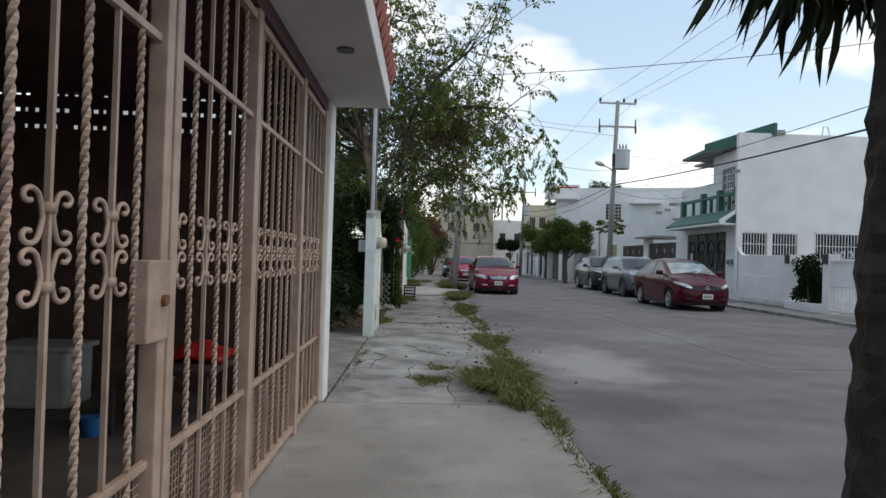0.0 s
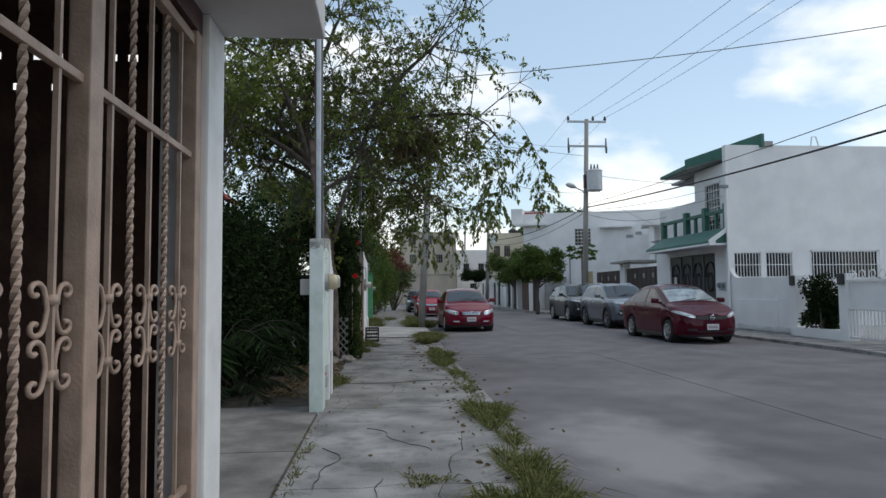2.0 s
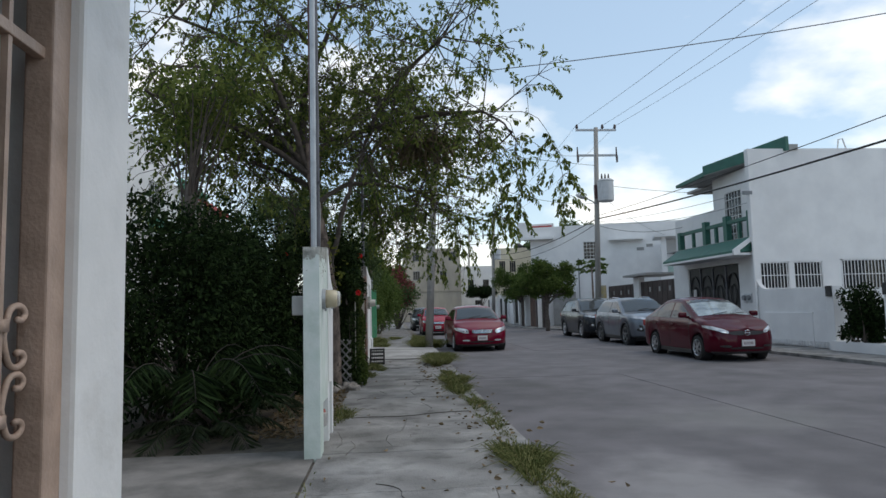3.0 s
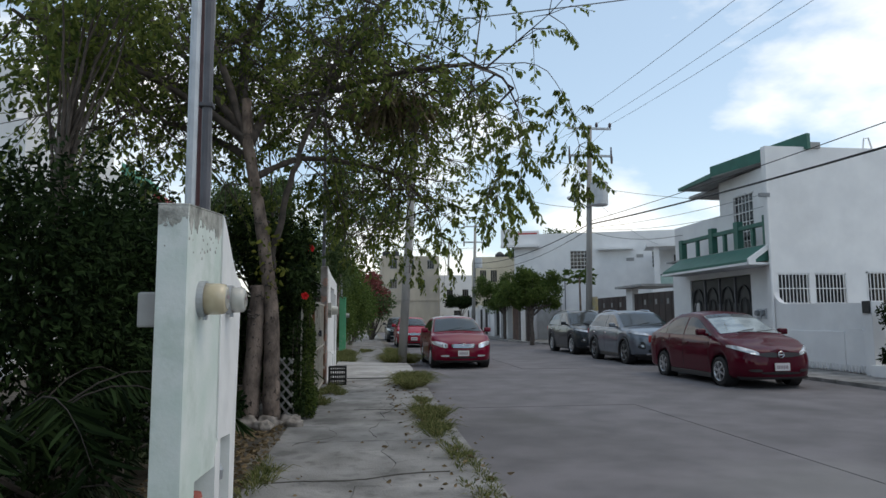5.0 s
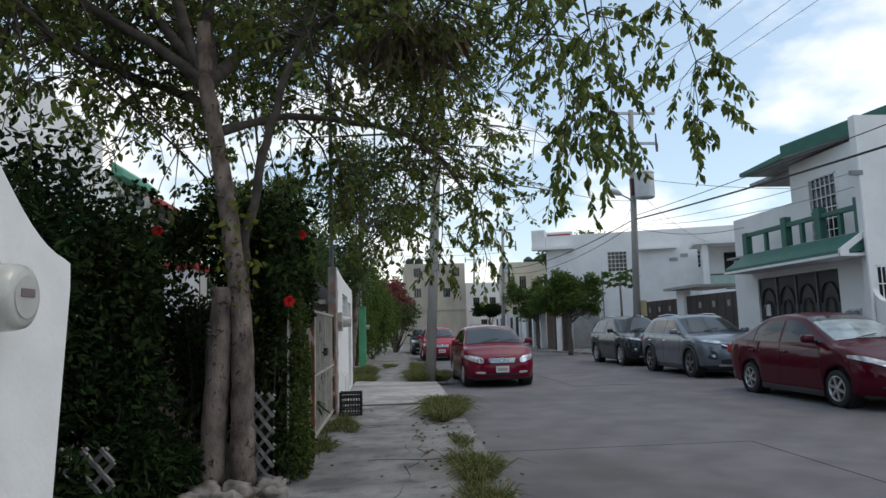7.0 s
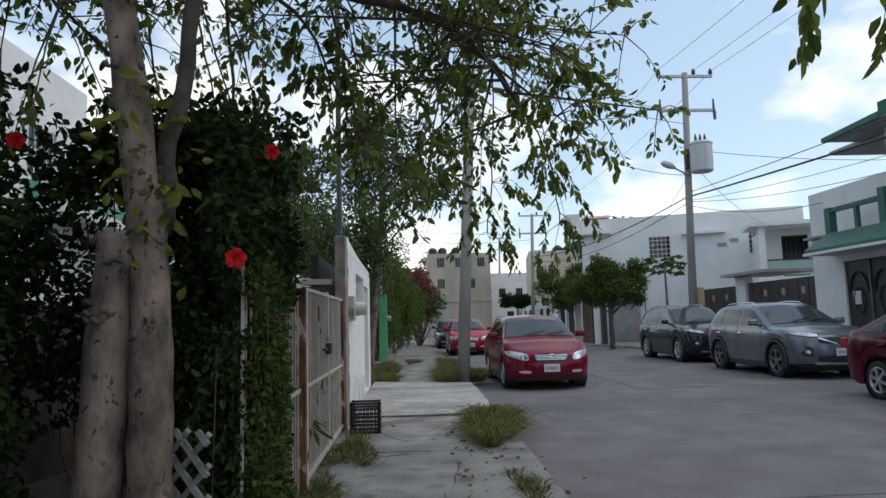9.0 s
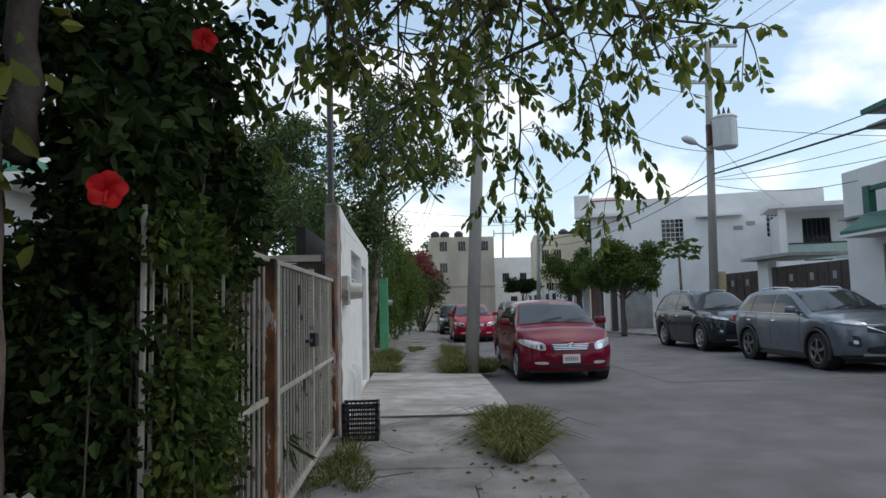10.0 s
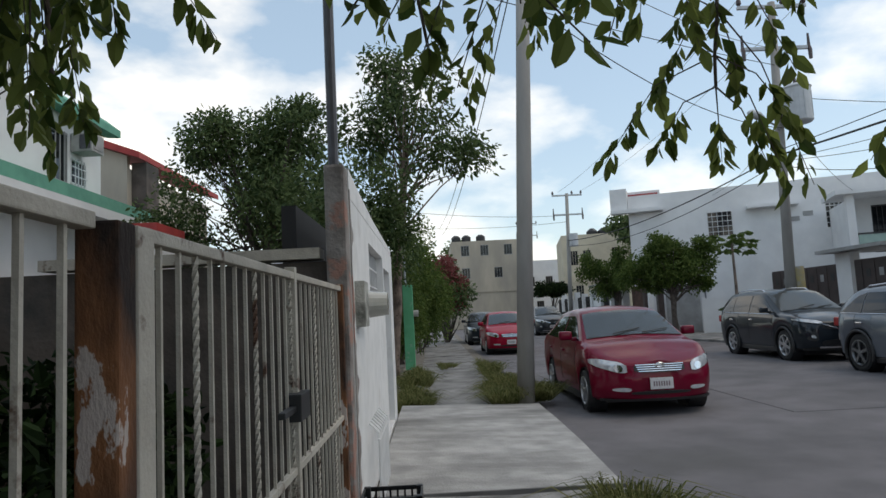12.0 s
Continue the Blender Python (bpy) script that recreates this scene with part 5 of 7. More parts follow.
    p_ = part("number_plate", boxes(((-0.155, yy - 0.026, pz - 0.075), (0.155, yy - 0.006, pz + 0.075)), bevel=0.004), "plate", c)
    part("plate_letters", boxes(*[((-0.115 + 0.034 * q, yy - 0.0275, pz - 0.035), (-0.095 + 0.034 * q, yy - 0.0262, pz + 0.03)) for q in range(7)]), "platebar", p_)
    for x in (-0.35, 0.15):
        wp = [Vector(roofward(wind[0] + 0.07 + 0.06 * q, (x + 0.25 * q) / hw)) + Vector((0, -0.02, 0.028)) for q in range(3)]
        part("wiper", tube(bmesh.new(), wp, 0.009, 5), "trimblack", c)
    part("underbody", boxes(((-hw * 0.72, 0.45, 0.15), (hw * 0.72, L - 0.45, sill + 0.12))), "trimblack", c)
    return c


Z_ROAD = -0.10
car("sedan_car", "cherry red sedan parked with its front to the viewer", (2.92, 25.42, Z_ROAD), 0.6, "red_a", 4.28, 1.74, 1.47, (0.82, 3.32), 0.295, 0.80, 0.97, 1.02, (1.00, 1.78), (3.85, 3.12), 0.70)
car("sedan_car", "maroon sedan with a silver sunshade parked at the far kerb", (8.27, 19.05, Z_ROAD), 0.0, "red_b", 4.45, 1.70, 1.53, (0.86, 3.46), 0.30, 0.84, 1.00, 1.06, (0.95, 1.95), (4.05, 3.15), 0.68, grille="wing", spokes=6, shade=True, lamp=(-0.20, -0.11, -0.06, 0.03))
car("suv_car", "blue-grey SUV with dark alloy wheels parked at the far kerb", (8.95, 25.60, Z_ROAD), 0.0, "silver", 4.48, 1.85, 1.62, (0.92, 3.59), 0.36, 0.98, 1.08, 1.15, (1.18, 2.05), (4.38, 3.85), 0.71, sill=0.26, rim="darkrim", spokes=5, suv=True, grille="suv", lamp=(-0.12, -0.04, -0.05, 0.02))
car("suv_car", "dark slate SUV parked at the far kerb", (9.05, 31.2, Z_ROAD), 0.0, "slate", 4.64, 1.82, 1.68, (0.95, 3.65), 0.36, 0.98, 1.10, 1.17, (1.18, 2.1), (4.54, 4.0), 0.71, sill=0.26, rim="rim", spokes=6, suv=True, grille="suv", lamp=(-0.14, -0.06, -0.05, 0.02))
car("sedan_car", "bright red hatchback parked under the trees", (2.55, 39.3, Z_ROAD), 0.0, "red_c", 4.0, 1.68, 1.46, (0.80, 3.25), 0.29, 0.82, 0.97, 1.03, (1.02, 1.83), (3.70, 3.2), 0.70)
car("sedan_car", "dark blue car parked further along the street", (2.3, 47.0, Z_ROAD), 0.0, "slate", 4.3, 1.70, 1.48, (0.82, 3.4), 0.30, 0.86, 1.0, 1.04, (1.02, 1.83), (3.85, 3.2), 0.70)
car("suv_car", "dark green car parked further along the street", (6.6, 54.0, Z_ROAD), 0.0, "slate", 4.5, 1.78, 1.62, (0.9, 3.6), 0.33, 0.95, 1.1, 1.12, (1.1, 2.0), (4.3, 3.8), 0.72, suv=True, grille="suv")

# ---- house with the green balcony ----
def barred_window(parent, a, b, z0, z1, face, n=8, mid=1, glass="windowglass", bars="barwhite", proud=0.05):
    """A window between plan points a and b, in a wall whose outer face looks along face: pane, frame and bars."""
    a, b, f = Vector((*a, 0)), Vector((*b, 0)), Vector((*face, 0))
    d = b - a
    w = part("window", None or quad_slab(a, b, z0, z1, f, -0.08, -0.06), glass, parent)
    fr = bmesh.new()
    for p, q, s, t in ((a, a + d * 0.03, z0, z1), (b - d * 0.03, b, z0, z1), (a, b, z0, z0 + 0.05), (a, b, z1 - 0.05, z1)):
        slab_into(fr, p, q, s, t, f, -0.055, 0.012)
    part("window_frame", fr, bars, w)
    for k in range(1, n):
        p = a + d * k / n
        u = d.normalized() * 0.010
        bb = bmesh.new()
        slab_into(bb, p - u, p + u, z0, z1, f, proud - 0.02, proud)
        part("bar", bb, bars, w)
    for k in range(1, mid + 1):
        z = z0 + (z1 - z0) * k / (mid + 1)
        part("bar", quad_slab(a, b, z - 0.012, z + 0.012, f, proud - 0.018, proud - 0.004), bars, w)
    return w


def slab_into(bm, a, b, z0, z1, f, lo, hi):
    vs = []
    for p in (a, b):
        for z in (z0, z1):
            for k in (lo, hi):
                vs.append(bm.verts.new(Vector((p.x, p.y, z)) + f * k))
    for q in ((0, 1, 3, 2), (4, 6, 7, 5), (0, 4, 5, 1), (2, 3, 7, 6), (0, 2, 6, 4), (1, 5, 7, 3)):
        bm.faces.new([vs[i] for i in q])
    return bm


def quad_slab(a, b, z0, z1, f, lo, hi):
    return slab_into(bmesh.new(), a, b, z0, z1, f, lo, hi)


gh = thing("house", "white two-storey house with dark green balcony and roof edge", "house")
sw = bmesh.new()
wall_with(sw, "y", 24.5, 24.72, 11.70, 23.0, -0.1, 6.27, [(11.88, 12.86, 1.66, 2.56), (13.02, 14.0, 1.66, 2.56), (14.62, 17.2, 1.60, 2.60)])
part("wall", sw, "white", gh)
for x0, x1, z0, z1, n in ((11.88, 12.86, 1.66, 2.56, 9), (13.02, 14.0, 1.66, 2.56, 9), (14.62, 17.2, 1.60, 2.60, 22)):
    barred_window(gh, (x0, 24.52), (x1, 24.52), z0, z1, (0, -1), n, 1)
fw = bmesh.new()
wall_with(fw, "x", 11.97, 12.2, 24.72, 31.2, -0.1, 3.35, [(26.0, 29.85, -0.1, 2.62)])
part("wall", fw, "white", gh)
part("upper_wall", wall_with(bmesh.new(), "x", 12.55, 12.75, 24.72, 28.6, 3.35, 6.0, [(26.55, 27.75, 3.45, 5.35)]), "white", gh)
for a, b in (((12.75, 28.4, 3.35), (16, 28.6, 6.0)), ((12.55, 28.6, 3.35), (12.75, 32.1, 4.85)), ((12.75, 31.9, 3.35), (23, 32.1, 4.85)), ((12.75, 31.0, -0.1), (23, 31.2, 3.35))):
    part("upper_wall", boxes((a, b)), "white", gh)
part("back_wall", boxes(((22.8, 24.7, -0.1), (23, 31.2, 5.2))), "white", gh)
part("roof", boxes(((12.2, 24.72, 3.25), (23, 31.2, 3.35)), ((12.75, 24.72, 5.9), (23, 31.2, 6.0))), "grey", gh)
barred_window(gh, (12.55, 27.75), (12.55, 26.55), 3.45, 5.35, (-1, 0), 6, 5)
# green roof edge over the balcony
can = bmesh.new()
low = [(11.66, 29.8, 5.93), (11.74, 27.65, 5.98), (12.98, 24.42, 6.22), (13.4, 24.42, 6.22), (13.4, 29.8, 5.93)]
top = [(11.66, 29.8, 6.02), (11.74, 27.65, 6.10), (12.98, 24.42, 6.40), (13.4, 24.42, 6.40), (13.4, 29.8, 6.02)]
a_ = [can.verts.new(p) for p in low]
b_ = [can.verts.new(p) for p in top]
can.faces.new(list(reversed(a_)))
can.faces.new(b_)
for k in range(5):
    can.faces.new((a_[k], a_[(k + 1) % 5], b_[(k + 1) % 5], b_[k]))
part("roof_overhang", can, "grey", gh)
fas = bmesh.new()
for (p, q, z0p, z1p, z0q, z1q) in (((11.64, 29.83), (11.72, 27.65), 5.93, 6.04, 5.98, 6.14), ((11.72, 27.65), (12.97, 24.39), 6.02, 6.36, 6.20, 6.66)):
    v = [fas.verts.new((p[0], p[1], z0p)), fas.verts.new((q[0], q[1], z0q)), fas.verts.new((q[0], q[1], z1q)), fas.verts.new((p[0], p[1], z1p))]
    w = [fas.verts.new((p[0] + 0.12, p[1] + 0.03, z0p)), fas.verts.new((q[0] + 0.12, q[1] + 0.03, z0q)), fas.verts.new((q[0] + 0.12, q[1] + 0.03, z1q)), fas.verts.new((p[0] + 0.12, p[1] + 0.03, z1p))]
    fas.faces.new(v)
    fas.faces.new(list(reversed(w)))
    for k in range(4):
        fas.faces.new((v[k], w[k], w[(k + 1) % 4], v[(k + 1) % 4]))
part("roof_fascia", fas, "green", gh, "dark green sloping roof fascia")
# balcony
aw = bmesh.new()
prism(aw, [(11.05, 2.86), (11.05, 2.95), (11.75, 3.42), (11.97, 3.42), (11.97, 2.95)], 24.6, 30.1, "y")
part("balcony_skirt", aw, "green", gh, "dark green sloping balcony skirt")
part("skirt_edge", boxes(((11.03, 24.55, 2.80), (11.97, 30.14, 2.87))), "white", gh)
part("skirt_edge", prism(bmesh.new(), [(11.03, 2.80), (11.03, 2.97), (11.77, 3.46), (11.97, 3.46), (11.97, 3.30), (11.75, 3.30), (11.25, 2.95), (11.25, 2.80)], 24.52, 24.60, "y"), "white", gh)
for y in (24.75, 26.3, 27.85, 30.0):
    part("balcony_post", boxes(((11.72, y - 0.12, 3.40), (11.92, y + 0.12, 4.28 if y < 29 else 4.12)), bevel=0.01), "green", gh)
for y in (25.5, 27.1, 28.9):
    part("baluster", boxes(((11.77, y - 0.06, 3.40), (11.87, y + 0.06, 3.98))), "green", gh)
part("balcony_rail", boxes(((11.75, 24.75, 3.98), (11.89, 30.0, 4.10)), bevel=0.008), "green", gh)
part("balcony_floor", boxes(((11.72, 24.72, 3.36), (12.55, 31.2, 3.415))), "grey", gh)
part("drain_pipe", tube(bmesh.new(), [(11.66, 24.46, 0.6), (11.66, 24.46, 5.2)], 0.04, 8), "white", gh)
part("pipe_head", boxes(((11.42, 24.40, 4.75), (11.72, 24.5, 4.86))), "greycable", gh)
rf = bmesh.new()
tube(rf, [(14.9, 24.6, 6.27), (14.95, 24.6, 6.6), (15.1, 24.6, 6.62), (15.2, 24.6, 6.27)], 0.025, 6)
part("roof_pipe", rf, "white", gh)
# garage door
gd = part("garage_door", boxes(((12.03, 26.0, 0.0), (12.07, 29.85, 2.60))), "iron", gh, "black wrought iron garage door with arches")
for k in range(4):
    y0 = 26.0 + 0.9625 * k
    part("stile", boxes(((11.99, y0 - 0.03, 0), (12.03, y0 + 0.03, 2.60))), "darkpipe", gd)
    arc = bmesh.new()
    tube(arc, [(12.0, y0 + 0.48 + 0.36 * math.cos(t), 1.75 + 0.55 * math.sin(t)) for t in np.linspace(0, math.pi, 14)], 0.025, 6)
    tube(arc, [(12.0, y0 + 0.48 + 0.2 * math.cos(t), 1.55 + 0.35 * math.sin(t)) for t in np.linspace(0, 2 * math.pi, 16)], 0.02, 6)
    part("arch", arc, "iron", gd)
part("house_number_sign", boxes(((12.0, 29.3, 1.45), (12.02, 29.6, 1.8))), "plate", gd, "small white notice")
for y in (25.35, 25.62):
    m_ = thing("electric_meter", "grey electric meter on a white house wall", "electric meter")
    part("cover", tube(bmesh.new(), [(11.97, y, 1.42), (11.84, y, 1.42)], [0.09, 0.08], 14), "greycable", m_)
    part("base", boxes(((11.93, y - 0.1, 1.25), (11.972, y + 0.1, 1.55)), bevel=0.01), "trafo", m_)

# low white street wall, gates and planter in front of the yard
yw = thing("yard_wall", "low white wall with white metal gates and planter gap", "wall", kind="structure")
part("wall_curve", prism(bmesh.new(), [(24.5, -0.1), (24.5, 2.0), (24.42, 1.85), (24.25, 1.72), (24.0, 1.66), (20.95, 1.62), (20.95, -0.1)], 11.72, 11.86, "x"), "white", yw)
part("gate_leaf", boxes(((11.66, 21.7, 0.02), (11.70, 24.1, 0.95)), bevel=0.01), "white", yw)
part("gate_leaf", prism(bmesh.new(), [(20.95, 0.02), (21.65, 0.02), (21.65, 0.90), (21.5, 1.02), (21.1, 1.02), (20.95, 0.90)], 11.64, 11.69, "x"), "white", yw)
for k in range(30):
    y = 21.0 + 0.105 * k
    part("bar", boxes(((11.60, y, 0.0), (11.625, y + 0.025, 0.16))), "barwhite", yw)
part("post", boxes(((11.55, 20.62, -0.1), (11.86, 20.92, 1.66)), bevel=0.012), "white", yw)
part("post", boxes(((11.35, 18.28, -0.1), (11.66, 18.58, 1.66)), bevel=0.012), "white", yw)
part("lamp_box", boxes(((11.50, 20.65, 1.38), (11.56, 20.86, 1.66)), bevel=0.01), "iron", yw)
part("lamp_box", boxes(((11.29, 18.32, 1.38), (11.35, 18.54, 1.66)), bevel=0.01), "iron", yw)
part("planter", boxes(((11.42, 18.58, -0.1), (11.8, 20.62, 0.22)), bevel=0.01), "white", yw)
part("wall_far", boxes(((11.45, 8, -0.1), (11.6, 16.2, 1.62))), "white", yw)
sg = part("side_gate", boxes(((11.38, 16.2, 0.05), (11.42, 18.28, 0.10)), ((11.38, 16.2, 1.45), (11.42, 18.28, 1.50)), ((11.38, 16.2, 0.75), (11.42, 18.28, 0.80)), ((11.44, 16.2, 0.8), (11.45, 18.28, 1.45))), "white", yw)
for k in range(18):
    part("bar", boxes(((11.38, 16.25 + 0.115 * k, 0.05), (11.41, 16.275 + 0.115 * k, 0.78))), "barwhite", sg)
for k in range(6):
    cb = bmesh.new()
    y = 16.4 + 0.34 * k
    tube(cb, [(11.40, y + 0.12 * math.cos(t) * (1 - 0.1 * t), 1.62 + 0.12 * math.sin(t) * (1 - 0.1 * t)) for t in np.linspace(-0.6, 5.2, 18)], 0.014, 6)
    part("scroll", cb, "barwhite", sg)
part("house_behind", boxes(((14.0, 4, -0.1), (14.2, 16, 3.2)), ((14.2, 15.8, -0.1), (22, 16, 3.2)), ((14.0, 4, 3.2), (22, 16, 3.3))), "white", yw)

# ---- brown gates and the houses behind them ----
bg = thing("brown_gate", "dark brown metal street gate with cut-out pattern", "gate")
for y0, y1, h in ((31.3, 35.5, 2.35), (36.3, 40.2, 2.3)):
    part("leaf", boxes(((12.18, y0, 0.0), (12.24, y1, h)), bevel=0.01), "brownmetal", bg)
    for k in range(int((y1 - y0) / 0.55)):
        y = y0 + 0.3 + 0.55 * k
        part("cutout", boxes(((12.172, y - 0.09, h - 0.5), (12.178, y + 0.09, h - 0.28))), "grey" if k % 2 else "iron", bg)
        part("rib", boxes(((12.165, y + 0.26, 0.05), (12.18, y + 0.29, h - 0.05))), "brownmetal", bg)
part("pillar", boxes(((12.1, 35.55, -0.1), (12.4, 36.25, 2.6)), bevel=0.01), "white", bg)
part("canopy", boxes(((11.7, 33.6, 2.62), (13.6, 36.6, 2.72))), "grey", bg)


def block(name, label, at, turn, w, d, h, material, holes=(), category="house"):
    """A house as a shell seen from its front: local x along the front, y into the depth."""
    b = thing(name, label, category, at=at, turn=turn)
    part("wall", wall_with(bmesh.new(), "y", 0, 0.2, 0, w, -0.1, h, list(holes)), material, b)
    part("wall", boxes(((0, 0.2, -0.1), (0.2, d, h))), material, b)
    part("wall", boxes(((w - 0.2, 0.2, -0.1), (w, d, h))), material, b)
    part("wall", boxes(((0.2, d - 0.2, -0.1), (w - 0.2, d, h))), material, b)
    part("roof", boxes(((0.2, 0.2, h - 0.35), (w - 0.2, d - 0.2, h - 0.2))), "grey", b)
    return b


h2 = block("house", "plain white two-storey house with small barred windows", (9.6, 48.2, 0), -19.8, 11.0, 12.0, 6.6, "white", [(3.5, 4.6, 4.3, 5.5), (8.4, 9.1, 4.3, 5.55)])
barred_window(h2, (3.5, 0), (4.6, 0), 4.3, 5.5, (0, -1), 5, 4)
barred_window(h2, (8.4, 0), (9.1, 0), 4.3, 5.55, (0, -1), 4, 4)
part("ledge", boxes(((5.2, -0.55, 5.45), (7.3, -0.002, 5.58))), "white", h2)
part("vent", boxes(((6.9, -0.03, 4.75), (7.35, -0.002, 4.95))), "grey", h2)
part("vent", boxes(((7.5, -0.03, 4.95), (7.9, -0.002, 5.15))), "grey", h2)
part("ledge", boxes(((-0.8, -0.5, 5.75), (1.6, -0.002, 5.92))), "white", h2)
part("parapet_block", boxes(((-0.8, -0.3, 5.93), (-0.02, 1.4, 6.95)), ((-0.02, 0.95, 6.6), (1.5, 1.4, 6.95))), "white", h2)
part("parapet_trim", boxes(((0.0, 0.8, 6.605), (1.4, 0.94, 6.8))), "redroof", h2, "dull red roof trim")
part("conduit", tube(bmesh.new(), [(3.15, -0.05, 0), (3.15, -0.05, 4.4)], 0.035, 6), "greycable", h2)
part("low_panel", boxes(((1.4, -0.12, 0), (2.9, -0.01, 2.2))), "grey", h2)
part("garden_wall", boxes(((2.9, -1.4, -0.1), (10.8, -1.25, 1.5))), "white", h2)
h3 = block("house", "white house with a small balcony porch", (16.6, 42.4, 0), -19.8, 7.5, 6.0, 5.1, "white", [(0.8, 1.9, 2.9, 4.8)])
part("porch_roof", boxes(((-0.8, -1.9, 5.1), (4.5, 0.5, 5.28))), "white", h3)
for x in (-0.4, 2.2):
    part("column", boxes(((x, -1.6, -0.1), (x + 0.28, -1.32, 5.1))), "white", h3)
part("balcony_floor", boxes(((-0.5, -1.7, 2.65), (4.4, -0.002, 2.85))), "white", h3)
part("balcony_glass", boxes(((-0.1, -1.6, 2.9), (2.2, -1.56, 3.55))), "palegreenpanel", h3, "pale green balcony panel")
part("balcony_rail", boxes(((-0.1, -1.62, 3.56), (2.2, -1.54, 3.62))), "iron", h3)
barred_window(h3, (0.8, 0), (1.9, 0), 2.9, 4.8, (0, -1), 6, 1, bars="iron")
# black slab on the solid wall, painted shade of a doorway
part("doorway_shade", boxes(((2.6, -0.03, 0), (3.5, -0.004, 2.1))), "roomshade", h3)

# ---- far end of the street ----
be = block("house", "weathered beige three-storey block closing the street", (1.9, 78, 0), 0, 6.2, 10, 8.0, "beige", [(0.9, 1.65, 4.5, 5.5), (3.9, 4.65, 4.5, 5.5), (0.9, 1.65, 6.6, 7.6), (2.7, 3.45, 6.6, 7.6), (4.9, 5.65, 6.6, 7.6)])
for x, z in ((0.9, 4.5), (3.9, 4.5), (0.9, 6.6), (2.7, 6.6), (4.9, 6.6)):
    barred_window(be, (x, 0), (x + 0.75, 0), z, z + 1.0, (0, -1), 3, 0, bars="grey")
part("band", boxes(((-0.05, -0.08, 3.2), (6.25, -0.002, 3.4))), "beige", be)
for k, x in enumerate((0.6, 1.6, 3.0)):
    tk = bmesh.new()
    tube(tk, [(x, 3, 7.7), (x, 3, 8.7), (x, 3, 8.9)], [0.45, 0.45, 0.2], 14)
    part("water_tank", tk, "iron", be, "black roof water tank")
part("low_wing", boxes(((-7.0, 0.2, -0.1), (-0.02, 8, 3.4))), "beige", be)
wh = block("house", "white house at the far end of the street", (8.6, 82, 0), 0, 4.5, 8, 6.2, "white", [(0.8, 1.5, 3.6, 4.6), (2.6, 3.3, 3.6, 4.6), (1.6, 2.3, 1.2, 2.2)])
for x, z in ((0.8, 3.6), (2.6, 3.6), (1.6, 1.2)):
    barred_window(wh, (x, 0), (x + 0.7, 0), z, z + 1.0, (0, -1), 3, 0, bars="grey")
cb_ = block("house", "cream stained house with black tanks on its roof", (10.2, 68, 0), -8, 6.0, 8, 7.0, "cream", [(0.6, 1.2, 4.6, 5.8), (1.6, 2.2, 4.6, 5.8), (3.8, 4.4, 4.7, 5.9), (0.9, 1.5, 1.9, 3.1)])
for x, z in ((0.6, 4.6), (1.6, 4.6), (3.8, 4.7), (0.9, 1.9)):
    barred_window(cb_, (x, 0), (x + 0.6, 0), z, z + 1.2, (0, -1), 3, 0, bars="cream")
for x in (2.6, 3.5, 4.4):
    tk = bmesh.new()
    tube(tk, [(x, 2, 6.6), (x, 2, 7.4), (x, 2, 7.65)], [0.45, 0.45, 0.15], 14)
    part("water_tank", tk, "iron" if x < 4 else "white", cb_, "roof water tank")
part("fascia", boxes(((-0.1, -0.12, 3.3), (6.1, -0.002, 3.5))), "cream", cb_)
# street wall of white piers and black gates
fg = thing("gate_row", "row of white piers with black iron gates", "gate")
for k in range(8):
    y = 49.4 + 2.1 * k
    x = 9.35 - 0.02 * k
    part("pier", boxes(((x, y, -0.1), (x + 0.35, y + 0.35, 2.2 + 0.15 * (k % 2))), bevel=0.01), "white", fg)
    if k % 3 == 2:
        part("panel", boxes(((x + 0.1, y + 0.35, 0), (x + 0.2, y + 2.1, 1.9))), "white", fg)
    else:
        g_ = part("iron_gate", boxes(((x + 0.12, y + 0.35, 0.1), (x + 0.16, y + 2.1, 0.16)), ((x + 0.12, y + 0.35, 1.8), (x + 0.16, y + 2.1, 1.88))), "iron", fg)
        for j in range(14):
            part("bar", boxes(((x + 0.12, y + 0.4 + 0.12 * j, 0.1), (x + 0.15, y + 0.43 + 0.12 * j, 2.0))), "iron", g_)
part("canopy", boxes(((9.2, 51.5, 2.5), (11.6, 55.8, 2.62))), "grey", fg)
for y in (46.0, 44.2):
    part("brown_post", boxes(((9.35, y, -0.1), (9.6, y + 0.25, 2.3)), bevel=0.01), "brownmetal", fg)
part("brown_panel", boxes(((9.4, 46.2, 0), (9.5, 48.0, 2.2))), "brownwall", fg)
part("pier", boxes(((9.3, 45.2, -0.1), (9.5, 45.4, 2.3))), "white", fg)

# ---- houses behind the left garden ----
la = block("house", "white house with pale green canopy bands and red trim", (-8.0, 23.5, 0), 90, 9.0, 6.0, 6.2, "white", [(6.8, 7.5, 4.65, 5.8), (7.65, 8.3, 4.7, 5.3), (3.2, 4.4, 4.7, 5.9)])
part("upper_wall", boxes(((0.0, 0.25, 6.2), (6.3, 5.8, 7.5))), "white", la)
part("green_canopy", prism(bmesh.new(), [(-0.8, 4.08), (-0.8, 4.36), (0.0, 4.6), (-0.002, 4.10)], 3.2, 10.0, "x"), "teal", la, "pale green sloping canopy")
part("canopy_edge", boxes(((3.2, -0.83, 3.86), (10.0, -0.05, 4.08))), "white", la)
part("green_canopy", prism(bmesh.new(), [(-0.35, 6.16), (-0.35, 6.34), (0.0, 6.62), (-0.002, 6.18)], 6.3, 9.3, "x"), "teal", la)
